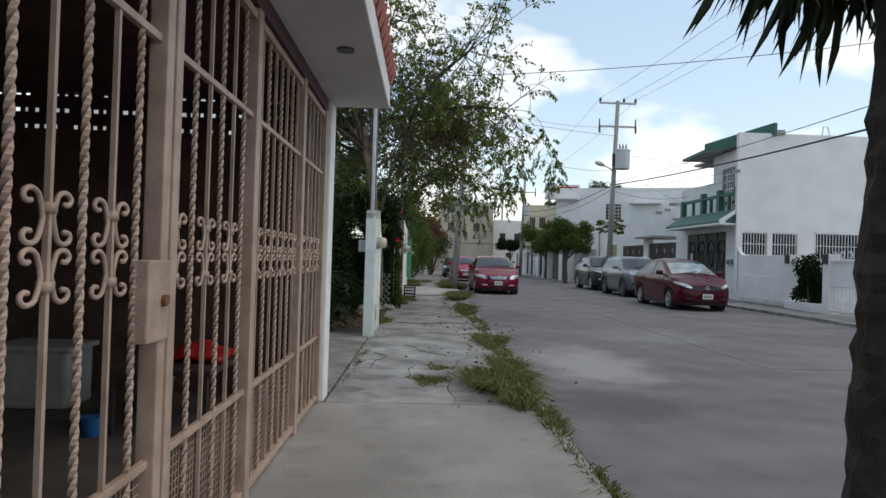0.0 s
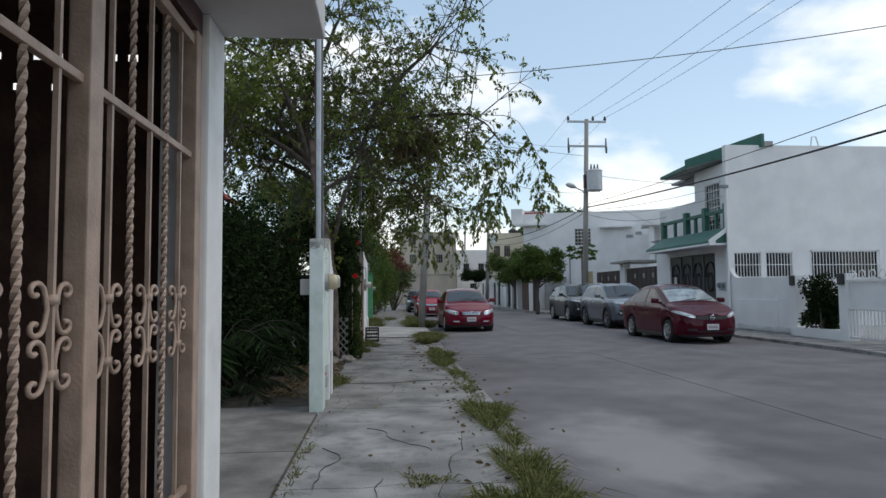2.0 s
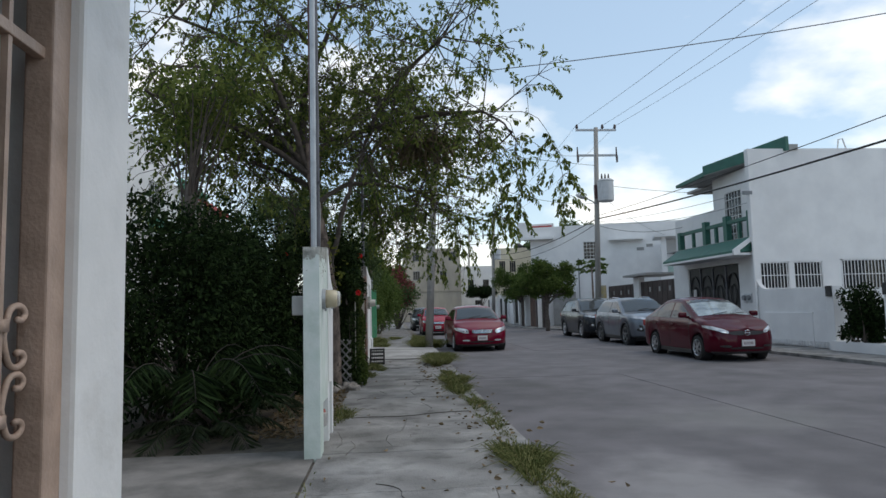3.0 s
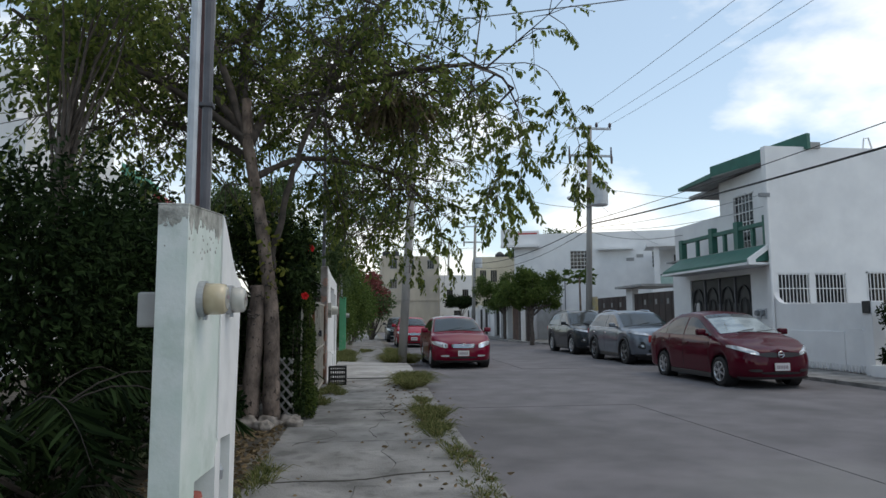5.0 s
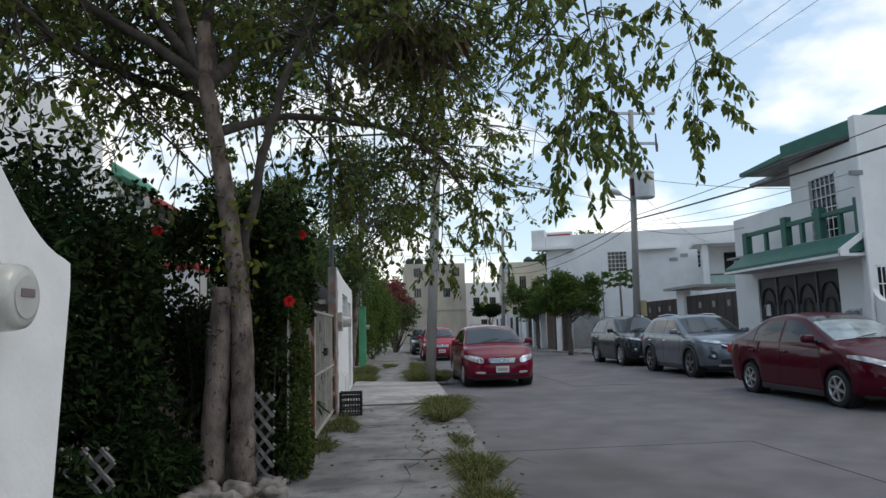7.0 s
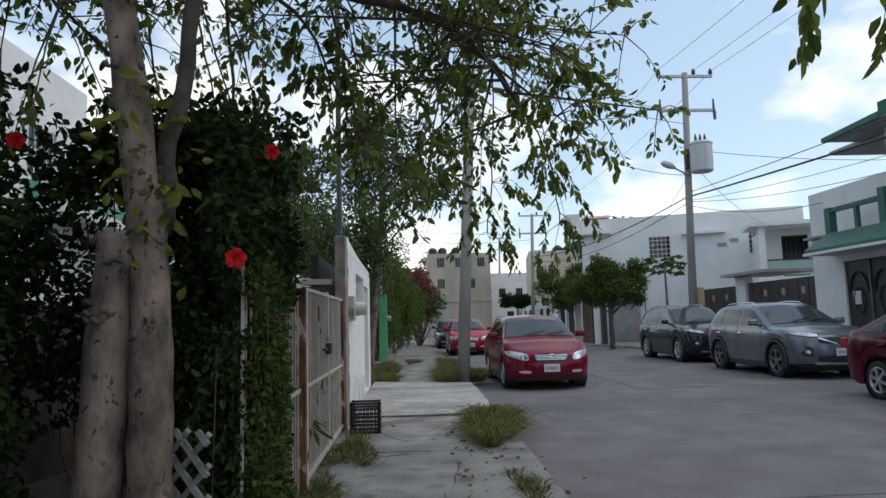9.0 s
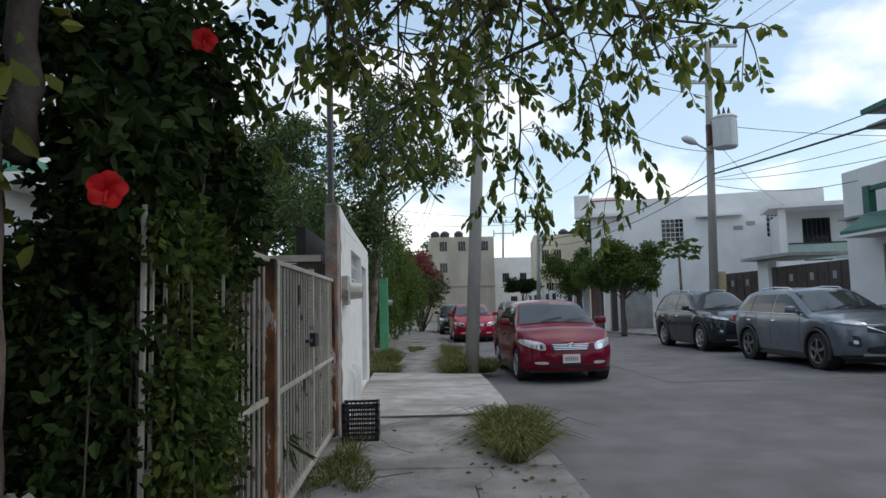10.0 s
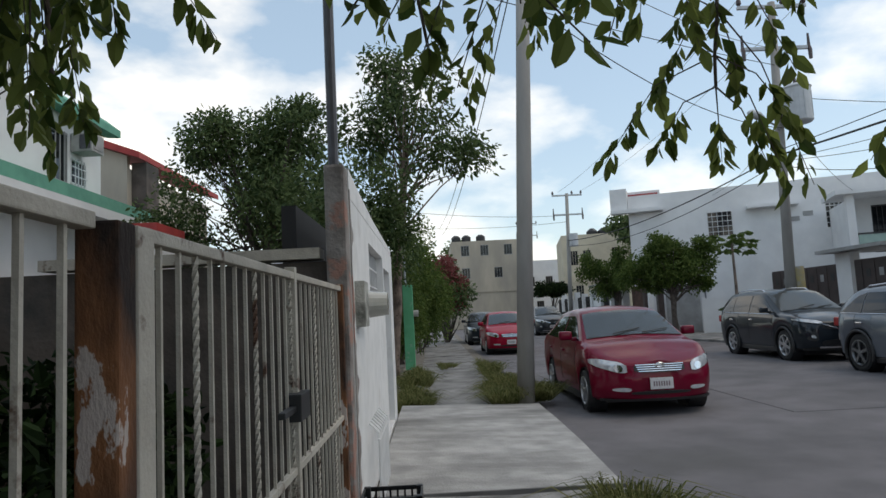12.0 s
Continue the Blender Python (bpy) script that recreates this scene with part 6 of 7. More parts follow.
barred_window(la, (6.8, 0), (7.5, 0), 4.65, 5.8, (0, -1), 4, 0, bars="grey")
barred_window(la, (7.65, 0), (8.3, 0), 4.7, 5.3, (0, -1), 5, 2)
barred_window(la, (3.2, 0), (4.4, 0), 4.7, 5.9, (0, -1), 5, 1)
ac = part("air_conditioner", boxes(((7.62, -0.5, 5.42), (8.15, -0.01, 5.85)), bevel=0.02), "plastic_white", la, "white window air conditioner")
part("grille", boxes(((7.602, -0.46, 5.48), (7.616, -0.22, 5.80))), "darkpipe", ac)
part("grille", boxes(((7.66, -0.514, 5.48), (8.10, -0.502, 5.80))), "grey", ac)
lb_ = block("house", "beige rendered house with red painted roof edge", (-9.9, 36.0, 0), 0, 0.95, 7.0, 6.2, "beige")
part("roof_edge", prism(bmesh.new(), [(-0.3, 7.02), (1.42, 6.42), (1.42, 6.60), (-0.3, 7.26)], -0.25, 7.0, "y"), "redroof", lb_, "red painted roof edge")
part("gable", prism(bmesh.new(), [(0.0, 6.2), (0.95, 6.2), (0.95, 6.56), (0.0, 6.90)], 0.0, 0.2, "y"), "beige", lb_)
part("grey_end", boxes(((0.954, 0.3, -0.1), (1.40, 1.2, 6.40))), "darkwall", lb_)
ax = thing("annex", "low white annex with a red painted roof edge", "outbuilding")
part("wall", boxes(((-6.1, 28.95, -0.1), (-5.25, 30.2, 3.20))), "white", ax)
part("roof_edge", boxes(((-6.18, 28.87, 3.20), (-5.17, 30.28, 3.38)), bevel=0.01), "redroof", ax, "red painted roof edge")
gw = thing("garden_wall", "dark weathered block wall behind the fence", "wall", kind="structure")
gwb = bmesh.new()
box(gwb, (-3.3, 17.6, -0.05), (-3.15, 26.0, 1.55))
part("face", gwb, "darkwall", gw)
for x, y, w, h in ((-9.5, 8, 14, 5.0),):
    part("far_face", boxes(((-9.6, 10.0, -0.05), (-9.4, 21, 3.2))), "white", gw)

# ---- plants ----
def limb(bm, pts, r0, r1, n=8, wob=0.0, seed=0, steps=5):
    """A tapered, slightly wandering limb through points."""
    rg = random.Random(seed)
    pts = [Vector(p) for p in pts]
    fine = []
    for i in range(len(pts) - 1):
        p0, p1, p2, p3 = pts[max(i - 1, 0)], pts[i], pts[i + 1], pts[min(i + 2, len(pts) - 1)]
        for k in range(steps):
            t = k / steps
            fine.append(0.5 * ((2 * p1) + (p2 - p0) * t + (2 * p0 - 5 * p1 + 4 * p2 - p3) * t * t + (3 * p1 - p0 - 3 * p2 + p3) * t ** 3))
    fine.append(pts[-1])
    m = len(fine) - 1
    for k in range(1, m):
        fine[k] = fine[k] + Vector((rg.uniform(-wob, wob), rg.uniform(-wob, wob), rg.uniform(-wob, wob)))
    rad = [(r0 + (r1 - r0) * (k / m) ** 0.8) * (1 + min(0.10, wob * 5) * rg.uniform(-1, 1)) for k in range(m + 1)]
    tube(bm, fine, rad, n)
    return fine


def twigs(bm, start, n, spread, droop, length, rng, r=0.012, out=None):
    """Thin branching twigs from points of limbs; gives back their ends and directions."""
    ends = []
    for _ in range(n):
        s = Vector(start[rng.integers(0, len(start))])
        d = Vector(rng.normal(size=3) * spread)
        if out is not None:
            d += Vector(out)
        d.normalize()
        ln = length * rng.uniform(0.5, 1.25)
        p1 = s + d * ln * 0.5
        p2 = s + d * ln + Vector((0, 0, -droop * ln))
        tube(bm, [s, p1, p2], [r, r * 0.7, r * 0.35], 4, closed=False)
        ends.append((p1, p2))
    return ends


def sprays(ends, per, rng, size, droop=0.55, back=0.9):
    """Leaves set in pairs along the last stretch of each twig, hanging down a little."""
    c, d = [], []
    for p1, p2 in ends:
        ax = (p2 - p1)
        u = ax.normalized()
        for k in range(per):
            t = 1 - back * (k / per)
            p = p1 + ax * t
            s = Vector(rng.normal(size=3))
            s = (s - u * s.dot(u)).normalized()
            q = (u * 0.35 + s * 0.8 + Vector((0, 0, -droop))).normalized()
            c.append(p + s * 0.01)
            d.append(q)
    return np.array([tuple(v) for v in c]), np.array([tuple(v) for v in d])


# the large street tree beside the fence
def big_tree():
    t = thing("street_tree", "large leafy street tree with two pale stems and hanging twigs", "tree")
    rng = np.random.default_rng(11)
    tr = bmesh.new()

    def nearer(p, k=0.79):
        return (0.15 + k * (p[0] - 0.21), 10.2 + k * (p[1] - 10.2), 1.41 + k * (p[2] - 1.41))

    limb(tr, [nearer(p) for p in ((-1.60, 16.97, -0.3), (-1.57, 16.97, 0.5), (-1.54, 16.98, 1.2), (-1.515, 17.0, 1.6), (-1.51, 17.0, 1.85))], 0.112, 0.102, 20, 0.005, 1)
    limb(tr, [nearer(p) for p in ((-1.26, 16.93, -0.3), (-1.27, 16.93, 0.6), (-1.28, 16.95, 1.3), (-1.37, 17.02, 2.0), (-1.53, 17.1, 3.0), (-1.70, 17.15, 3.9), (-1.77, 17.1, 4.35), (-1.80, 17.08, 5.0))], 0.112, 0.062, 20, 0.005, 2)
    for v in tr.verts:
        v.co += Vector((noise.noise(v.co * 6), noise.noise(v.co * 6 + Vector((9, 0, 0))), 0)) * 0.010
    part("trunk", tr, "bark", t, soft=True)
    # branch scars and knots on the stems
    sc = random.Random(41)
    for k in range(26):
        left = k % 2
        z = sc.uniform(0.25, 1.75) if left else sc.uniform(0.2, 3.0)
        cx = float(np.interp(z, [0, 1.2, 1.8], [-1.28, -1.25, -1.21])) if left else float(np.interp(z, [0, 1.3, 1.9, 2.7, 3.4], [-1.01, -1.03, -1.08, -1.21, -1.36]))
        cy = 15.56 if left else 15.53
        a0, w = sc.uniform(-2.6, -0.2), sc.uniform(0.15, 0.7)
        r = 0.104
        arc = bmesh.new()
        tube(arc, [(cx + r * math.cos(a0 + w * s), cy + r * math.sin(a0 + w * s), z + 0.012 * math.sin(5 * s + k)) for s in np.linspace(-1, 1, 7)], [0.001, 0.008, 0.013, 0.015, 0.012, 0.007, 0.001], 6)
        part("scar", arc, "barkdark", t, soft=True)
    lim = bmesh.new()
    fork = nearer((-1.76, 17.1, 4.3))
    paths = [
        ([nearer(p) for p in ((-1.40, 17.38, 1.9), (-1.32, 17.34, 2.5), (-1.08, 17.1, 3.4), (-0.82, 16.9, 4.2), (-0.55, 16.8, 4.9), (-0.2, 16.6, 5.8))], 0.06, 0.025),
        ([fork, (-2.3, 16.9, 4.6), (-3.1, 16.4, 4.9), (-4.2, 15.8, 5.2)], 0.11, 0.03),
        ([fork, (-1.2, 17.0, 4.65), (-0.4, 16.8, 4.8), (0.6, 16.2, 4.9), (1.6, 15.3, 4.7), (2.0, 14.7, 4.2)], 0.085, 0.012),
        ([nearer((-1.6, 17.15, 3.7)), (-0.8, 16.9, 3.75), (0.3, 17.4, 3.75), (0.9, 17.9, 3.6), (1.25, 18.2, 3.2)], 0.05, 0.018),
        ([fork, (-1.7, 16.8, 5.2), (-1.3, 16.2, 6.1), (-0.9, 15.8, 6.9)], 0.10, 0.025),
        ([fork, (-1.9, 17.6, 5.1), (-1.6, 18.6, 5.6), (-0.8, 19.6, 5.7)], 0.09, 0.025),
        ([nearer((-1.7, 17.12, 4.0)), (-2.2, 16.6, 4.0), (-2.6, 15.7, 4.0), (-2.9, 14.6, 4.2)], 0.06, 0.02),
        ([fork, (-2.4, 17.6, 5.4), (-3.2, 18.4, 6.2)], 0.08, 0.025),
        ([(-0.4, 16.8, 4.8), (0.2, 15.8, 5.5), (0.9, 14.9, 5.9)], 0.06, 0.02),
        ([(-0.4, 16.8, 4.8), (0.5, 17.6, 5.3), (1.0, 18.5, 5.0), (1.1, 19.0, 4.4)], 0.06, 0.02),
        ([(-1.3, 16.2, 6.1), (-2.1, 15.2, 6.6), (-2.8, 14.4, 6.7)], 0.05, 0.018),
        ([(0.3, 17.4, 3.75), (0.7, 18.2, 3.3), (0.75, 18.6, 2.7)], 0.014, 0.006),
        ([(1.6, 15.3, 4.7), (1.95, 14.6, 4.3), (2.0, 14.4, 3.5), (1.95, 14.3, 2.7)], 0.008, 0.003),
        ([(0.6, 16.2, 4.9), (1.2, 15.0, 4.6), (1.5, 14.3, 3.8), (1.65, 14.1, 2.7)], 0.008, 0.003),
        ([(0.9, 17.9, 3.6), (1.25, 17.2, 3.2), (1.30, 16.6, 2.4)], 0.010, 0.006),
        ([(1.0, 18.5, 5.0), (1.05, 18.8, 3.2), (0.95, 18.7, 2.15)], 0.010, 0.006),
        ([(1.6, 15.3, 4.7), (2.3, 14.7, 4.5), (2.7, 14.5, 3.8), (2.75, 14.5, 2.95)], 0.008, 0.003),
        ([(1.25, 18.2, 3.2), (1.5, 18.3, 2.8), (1.55, 18.2, 2.15)], 0.010, 0.006),
        ([(-0.8, 16.9, 3.75), (-0.5, 17.3, 3.5), (-0.3, 17.8, 3.0)], 0.018, 0.008),
        ([(-1.6, 18.6, 5.6), (-1.5, 18.8, 3.3), (-1.30, 18.6, 2.2)], 0.022, 0.010),
        ([(1.1, 19.0, 4.4), (0.6, 18.9, 3.4), (0.35, 18.8, 2.7)], 0.010, 0.006),
        ([(-2.9, 14.6, 4.2), (-1.9, 17.6, 3.2), (-1.55, 18.4, 2.3)], 0.016, 0.009),
    ]
    paths += [
        ([fork, (-2.4, 15.8, 4.4), (-3.2, 15.0, 4.6), (-3.8, 14.4, 4.8)], 0.07, 0.02),
        ([fork, (-2.2, 15.4, 5.6), (-3.4, 14.4, 6.0)], 0.06, 0.02),
        ([fork, (-3.2, 17.2, 6.0), (-4.6, 17.6, 6.4)], 0.06, 0.02),
        ([(-1.9, 17.6, 5.1), (-1.7, 18.2, 4.2), (-1.55, 18.3, 3.2), (-1.42, 18.3, 2.55)], 0.014, 0.006),
        ([(-1.9, 17.6, 5.1), (-2.1, 18.1, 4.0), (-1.95, 18.3, 3.1), (-1.80, 18.3, 2.45)], 0.014, 0.006),
        ([(-1.9, 17.6, 5.1), (-1.4, 18.1, 4.1), (-1.1, 18.2, 3.1), (-0.95, 18.2, 2.45)], 0.012, 0.005),
        ([(-1.9, 17.6, 5.1), (-1.6, 18.3, 4.0), (-1.3, 18.3, 3.0), (-1.18, 18.25, 2.40)], 0.012, 0.005),
    ]
    ends, hang = [], []
    for k, (p, r0, r1) in enumerate(paths):
        f = limb(lim, p, r0, r1, 7, 0.02, 20 + k)
        part_from = f[len(f) // 3:]
        if 11 <= k <= 21 or k > 24:
            hang += twigs(lim, f[len(f) // 2:], 34 if k in (12, 13, 16) else 8 if k in (11, 20) else 26 if k == 18 else 16 if k < 25 else 30, 0.6, 0.45, 0.42, rng, 0.0035, (0, 0, -0.25))
        elif k == 0:
            ends += twigs(lim, f[-8:], 80, 0.8, 0.1, 0.9, rng, 0.010)
        else:
            sub = twigs(lim, part_from, 20 if k in (1, 6, 7, 10, 22, 23, 24) else 33, 0.9, 0.0, 1.25, rng, 0.016)
            for s1, s2 in sub:
                ends += twigs(lim, [s1, s2, (s1 + s2) / 2], 10, 0.8, 0.25, 0.62, rng, 0.007, tuple((s2 - s1).normalized() * 0.5))
    part("branching", lim, "barkdark", t, soft=True)
    c, d = sprays(ends, 10, rng, 0.1, 0.5)
    leaves("crown", c, d, 0.088, "leaf", t, 0.5, seed=3)
    c, d = sprays(hang, 17, rng, 0.1, 1.15)
    leaves("hanging_foliage", c, d, 0.080, "leaf", t, 0.46, seed=4)
    # dry, dark tangle hanging in the crown
    fr, fd = [], []
    for _ in range(230):
        s = rng.uniform(0, 1)
        fr.append((-0.1 + 1.1 * s + 0.05 * rng.normal(), 16.6 - 0.4 * s + 0.1 * rng.normal(), 4.62 + 0.1 * rng.normal()))
        fd.append((0.5 * rng.normal() + 0.3, 0.3 * rng.normal(), -1.0))
    leaves("dry_tangle", np.array(fr), np.array(fd), 0.6, "straw", t, 0.022, seed=9)
    moss = rng.normal(size=(95, 3)) * (0.10, 0.10, 0.28) + (-1.06, 15.52, 2.0)
    leaves("climbing_foliage", moss, rng.normal(size=(95, 3)), 0.085, "leafyellow", t, 0.6, seed=10)
    return t


big_tree()


def shrub(name, label, category, lumps, leaf, size, material, seed, width=0.45, stems=6, base=None, stem_mat="barkdark", stem_r=0.03):
    """A bush or crown: stems to the lumps, and leaves in the lumps. lumps: (centre, radii, leaf count)."""
    t = thing(name, label, category)
    rng = np.random.default_rng(seed)
    st = bmesh.new()
    allc, alld = [], []
    for k, (c, r, n) in enumerate(lumps):
        p, q = cloud(c, r, n, rng, 0.25, 14)
        p[:, 2] = np.maximum(p[:, 2], 0.02)
        allc.append(p)
        alld.append(q / (np.linalg.norm(q, axis=1, keepdims=True) + 1e-6) * 0.5 + rng.normal(size=(n, 3)) * 0.6 + (0, 0, -0.35))
        b = Vector(base) if base else Vector((c[0], c[1], 0))
        for j in range(stems):
            e = Vector(p[rng.integers(0, n)])
            if stem_r < 0.01:
                b = Vector((e.x, e.y, 0))
            mid = (b + e) / 2 + Vector(rng.normal(size=3) * 4 * stem_r)
            tube(st, [b + Vector((rng.normal() * 0.06, rng.normal() * 0.06, -0.05)), mid, e], [stem_r if not base else 0.05, stem_r * 0.6, 0.005], 5)
    part("stem_frame", st, stem_mat, t)
    leaves("foliage", np.concatenate(allc), np.concatenate(alld), size, material, t, width, seed=seed + 1)
    return t


# garden shrubs behind the pillar, the canopy's shade put into their near-black leaf colour
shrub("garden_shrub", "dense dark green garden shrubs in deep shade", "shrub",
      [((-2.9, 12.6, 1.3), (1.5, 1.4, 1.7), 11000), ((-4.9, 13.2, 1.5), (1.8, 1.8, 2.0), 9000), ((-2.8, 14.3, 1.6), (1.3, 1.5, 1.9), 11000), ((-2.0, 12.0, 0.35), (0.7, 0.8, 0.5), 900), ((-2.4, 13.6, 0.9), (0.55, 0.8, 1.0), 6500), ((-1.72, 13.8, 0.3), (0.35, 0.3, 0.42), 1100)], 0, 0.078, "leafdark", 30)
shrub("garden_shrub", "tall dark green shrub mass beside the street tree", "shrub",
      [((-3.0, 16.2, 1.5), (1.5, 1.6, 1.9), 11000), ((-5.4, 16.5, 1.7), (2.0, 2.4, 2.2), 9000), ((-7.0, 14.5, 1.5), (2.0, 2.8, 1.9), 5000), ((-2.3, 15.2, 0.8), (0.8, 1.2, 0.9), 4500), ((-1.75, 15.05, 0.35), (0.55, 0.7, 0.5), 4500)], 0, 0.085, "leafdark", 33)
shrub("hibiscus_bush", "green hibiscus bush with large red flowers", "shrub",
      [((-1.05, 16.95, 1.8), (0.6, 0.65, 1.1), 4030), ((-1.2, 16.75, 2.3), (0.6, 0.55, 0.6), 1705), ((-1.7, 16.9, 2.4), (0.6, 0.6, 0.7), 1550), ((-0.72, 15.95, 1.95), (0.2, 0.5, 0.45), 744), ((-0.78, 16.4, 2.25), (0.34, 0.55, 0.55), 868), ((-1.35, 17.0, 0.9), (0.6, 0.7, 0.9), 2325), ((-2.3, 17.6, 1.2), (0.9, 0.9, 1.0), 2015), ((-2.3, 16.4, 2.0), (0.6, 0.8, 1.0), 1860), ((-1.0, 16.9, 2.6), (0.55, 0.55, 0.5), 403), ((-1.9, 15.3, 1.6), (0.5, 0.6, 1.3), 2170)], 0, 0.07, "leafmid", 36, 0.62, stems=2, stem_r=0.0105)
shrub("climbing_vine", "green small-leaved vine overgrowing the metal fence", "vine",
      [((-0.63, 16.12, 0.42), (0.15, 0.48, 0.65), 6200), ((-0.64, 16.12, 1.0), (0.12, 0.46, 0.5), 2800), ((-0.66, 16.15, 1.5), (0.14, 0.46, 0.3), 2200), ((-0.66, 16.6, 0.25), (0.08, 0.45, 0.3), 600), ((-0.66, 16.7, 0.85), (0.09, 0.45, 0.75), 700), ((-0.68, 16.9, 1.55), (0.10, 0.5, 0.16), 420)], 0, 0.042, "leafvine", 39, 0.6, stems=2, stem_r=0.003)
# leaves darkened in colour to stand for the unlit hollow behind the fence
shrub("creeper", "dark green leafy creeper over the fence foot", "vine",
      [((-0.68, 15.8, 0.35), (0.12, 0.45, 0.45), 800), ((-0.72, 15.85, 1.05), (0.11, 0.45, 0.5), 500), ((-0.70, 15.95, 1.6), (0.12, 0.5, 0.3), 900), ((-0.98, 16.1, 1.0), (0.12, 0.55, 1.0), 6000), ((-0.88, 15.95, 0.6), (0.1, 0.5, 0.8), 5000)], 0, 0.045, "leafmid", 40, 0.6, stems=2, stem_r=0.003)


def red_flower(x, y, z, s=0.048, face=(0.3, -1, 0.1)):
    f = thing("hibiscus_flower", "bright red open hibiscus flower with long stamen", "flower", "flowers on the hibiscus", at=(x, y, z))
    axis = Vector(face).normalized()
    u = axis.orthogonal().normalized()
    v = axis.cross(u)
    bm = bmesh.new()
    for k in range(5):
        a = 2 * math.pi * k / 5
        d = u * math.cos(a) + v * math.sin(a)
        e = axis.cross(d)
        rows = []
        for j in range(5):
            t = j / 4
            w = s * 0.58 * math.sin(math.pi * (0.12 + 0.78 * t)) ** 0.7
            c = d * s * t + axis * s * 0.45 * math.sin(2.2 * t)
            rows.append([bm.verts.new(c + e * w * m + axis * 0.08 * s * math.sin(5 * t + 3 * m) + d * 0.06 * s * (1 - m * m)) for m in (-1, -0.5, 0, 0.5, 1)])
        for r1, r2 in zip(rows, rows[1:]):
            for i in range(4):
                bm.faces.new((r1[i], r1[i + 1], r2[i + 1], r2[i]))
    part("petals", bm, "flower", f, soft=True)
    sb = bmesh.new()
    tube(sb, [Vector((0, 0, 0)), axis * s * 0.8 - Vector((0, 0, s * 0.3)), axis * s * 1.1 - Vector((0, 0, s * 0.9))], [0.006, 0.005, 0.004], 6)
    part("stamen", sb, "flower", f)
    return f


for p in ((-0.61, 15.42, 1.61), (-0.60, 16.15, 2.30), (-1.9, 15.9, 2.32)):
    red_flower(*p)

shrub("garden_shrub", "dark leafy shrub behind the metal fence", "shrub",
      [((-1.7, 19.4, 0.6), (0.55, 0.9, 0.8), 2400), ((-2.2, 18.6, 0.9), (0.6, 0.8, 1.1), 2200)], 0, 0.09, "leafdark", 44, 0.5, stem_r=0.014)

# frond plant and bare litter in the garden
def fronds(name, label, category, at, n, length, seed, material="palmleaf", lift=0.9, drop=0.7, leaflet=0.28):
    t = thing(name, label, category, at=at)
    rng = np.random.default_rng(seed)
    st, c, d = bmesh.new(), [], []
    for k in range(n):
        a = 2 * math.pi * k / n + rng.uniform(-0.3, 0.3)
        ln = length * rng.uniform(0.75, 1.1)
        h = Vector((math.cos(a), math.sin(a), 0))
        pts = [h * ln * s + Vector((0, 0, ln * (lift * s - drop * s * s * 1.4))) for s in np.linspace(0, 1, 9)]
        tube(st, pts, [0.010 - 0.001 * j for j in range(9)], 5)
        side = Vector((-h.y, h.x, 0))
        for j in range(34):
            s = 0.12 + 0.88 * j / 33
            i = min(7, int(s * 8))
            p = pts[i] + (pts[i + 1] - pts[i]) * (s * 8 - i)
            for m in (-1, 1):
                c.append(tuple(p))
                d.append(tuple(side * m * 0.8 + h * 0.5 + Vector((0, 0, -0.55 + rng.uniform(-0.2, 0.2)))))
    part("stalk_frame", st, "palmbark", t)
    leaves("frond_foliage", np.array(c), np.array(d), leaflet, material, t, 0.09, seed=seed)
    return t


fronds("fern_plant", "low dark feathery frond plant in the garden", "plant", (-2.1, 11.6, 0.0), 9, 0.9, 50, leaflet=0.2)
fronds("fern_plant", "low dark feathery frond plant in the garden", "plant", (-1.9, 13.0, 0.1), 8, 0.8, 51, leaflet=0.2)
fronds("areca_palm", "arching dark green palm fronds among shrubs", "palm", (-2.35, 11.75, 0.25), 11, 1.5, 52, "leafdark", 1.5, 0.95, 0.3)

fronds("areca_palm", "arching yellow-green fronds close behind the metal fence", "palm", (-1.55, 18.45, 0.15), 8, 0.95, 53, "leafvine", 1.6, 0.95, 0.24)

# palm beside the kerb
pt = thing("palm_tree", "dark palm with rough trunk and dry hanging fronds", "palm tree")
pb = bmesh.new()
prev = None
pts_, rad_ = [], []
for k in range(46):
    z = -0.1 + 0.062 * k
    pts_.append((1.56 + 0.001 * k, 2.05, z))
    rad_.append(0.215 - 0.0018 * k + (0.007 if k % 2 else 0.0))
tube(pb, pts_, rad_, 16)
for v in pb.verts:
    v.co += Vector((noise.noise(v.co * 9), noise.noise(v.co * 9 + Vector((7, 0, 0))), 0)) * 0.025
part("trunk", pb, "palmbark", pt)
rngp = np.random.default_rng(60)
pc, pd = [], []
for k in range(26):
    a = rngp.uniform(0, 2 * math.pi)
    h = np.array((math.cos(a), math.sin(a), 0))
    tip = np.array((1.58, 2.1, 2.62)) + h * rngp.uniform(0.22, 0.54) + (0, 0, rngp.uniform(-0.2, 0.1))
    for j in range(34):
        s = j / 33
        pc.append(np.array((1.58, 2.1, 2.68)) * (1 - s) + tip * s)
        pd.append(h * 0.25 + np.array((rngp.normal() * 0.2, rngp.normal() * 0.2, -1.0)))
leaves("fronds", np.array(pc), np.array(pd), 0.44, "palmleaf", pt, 0.026, seed=61)

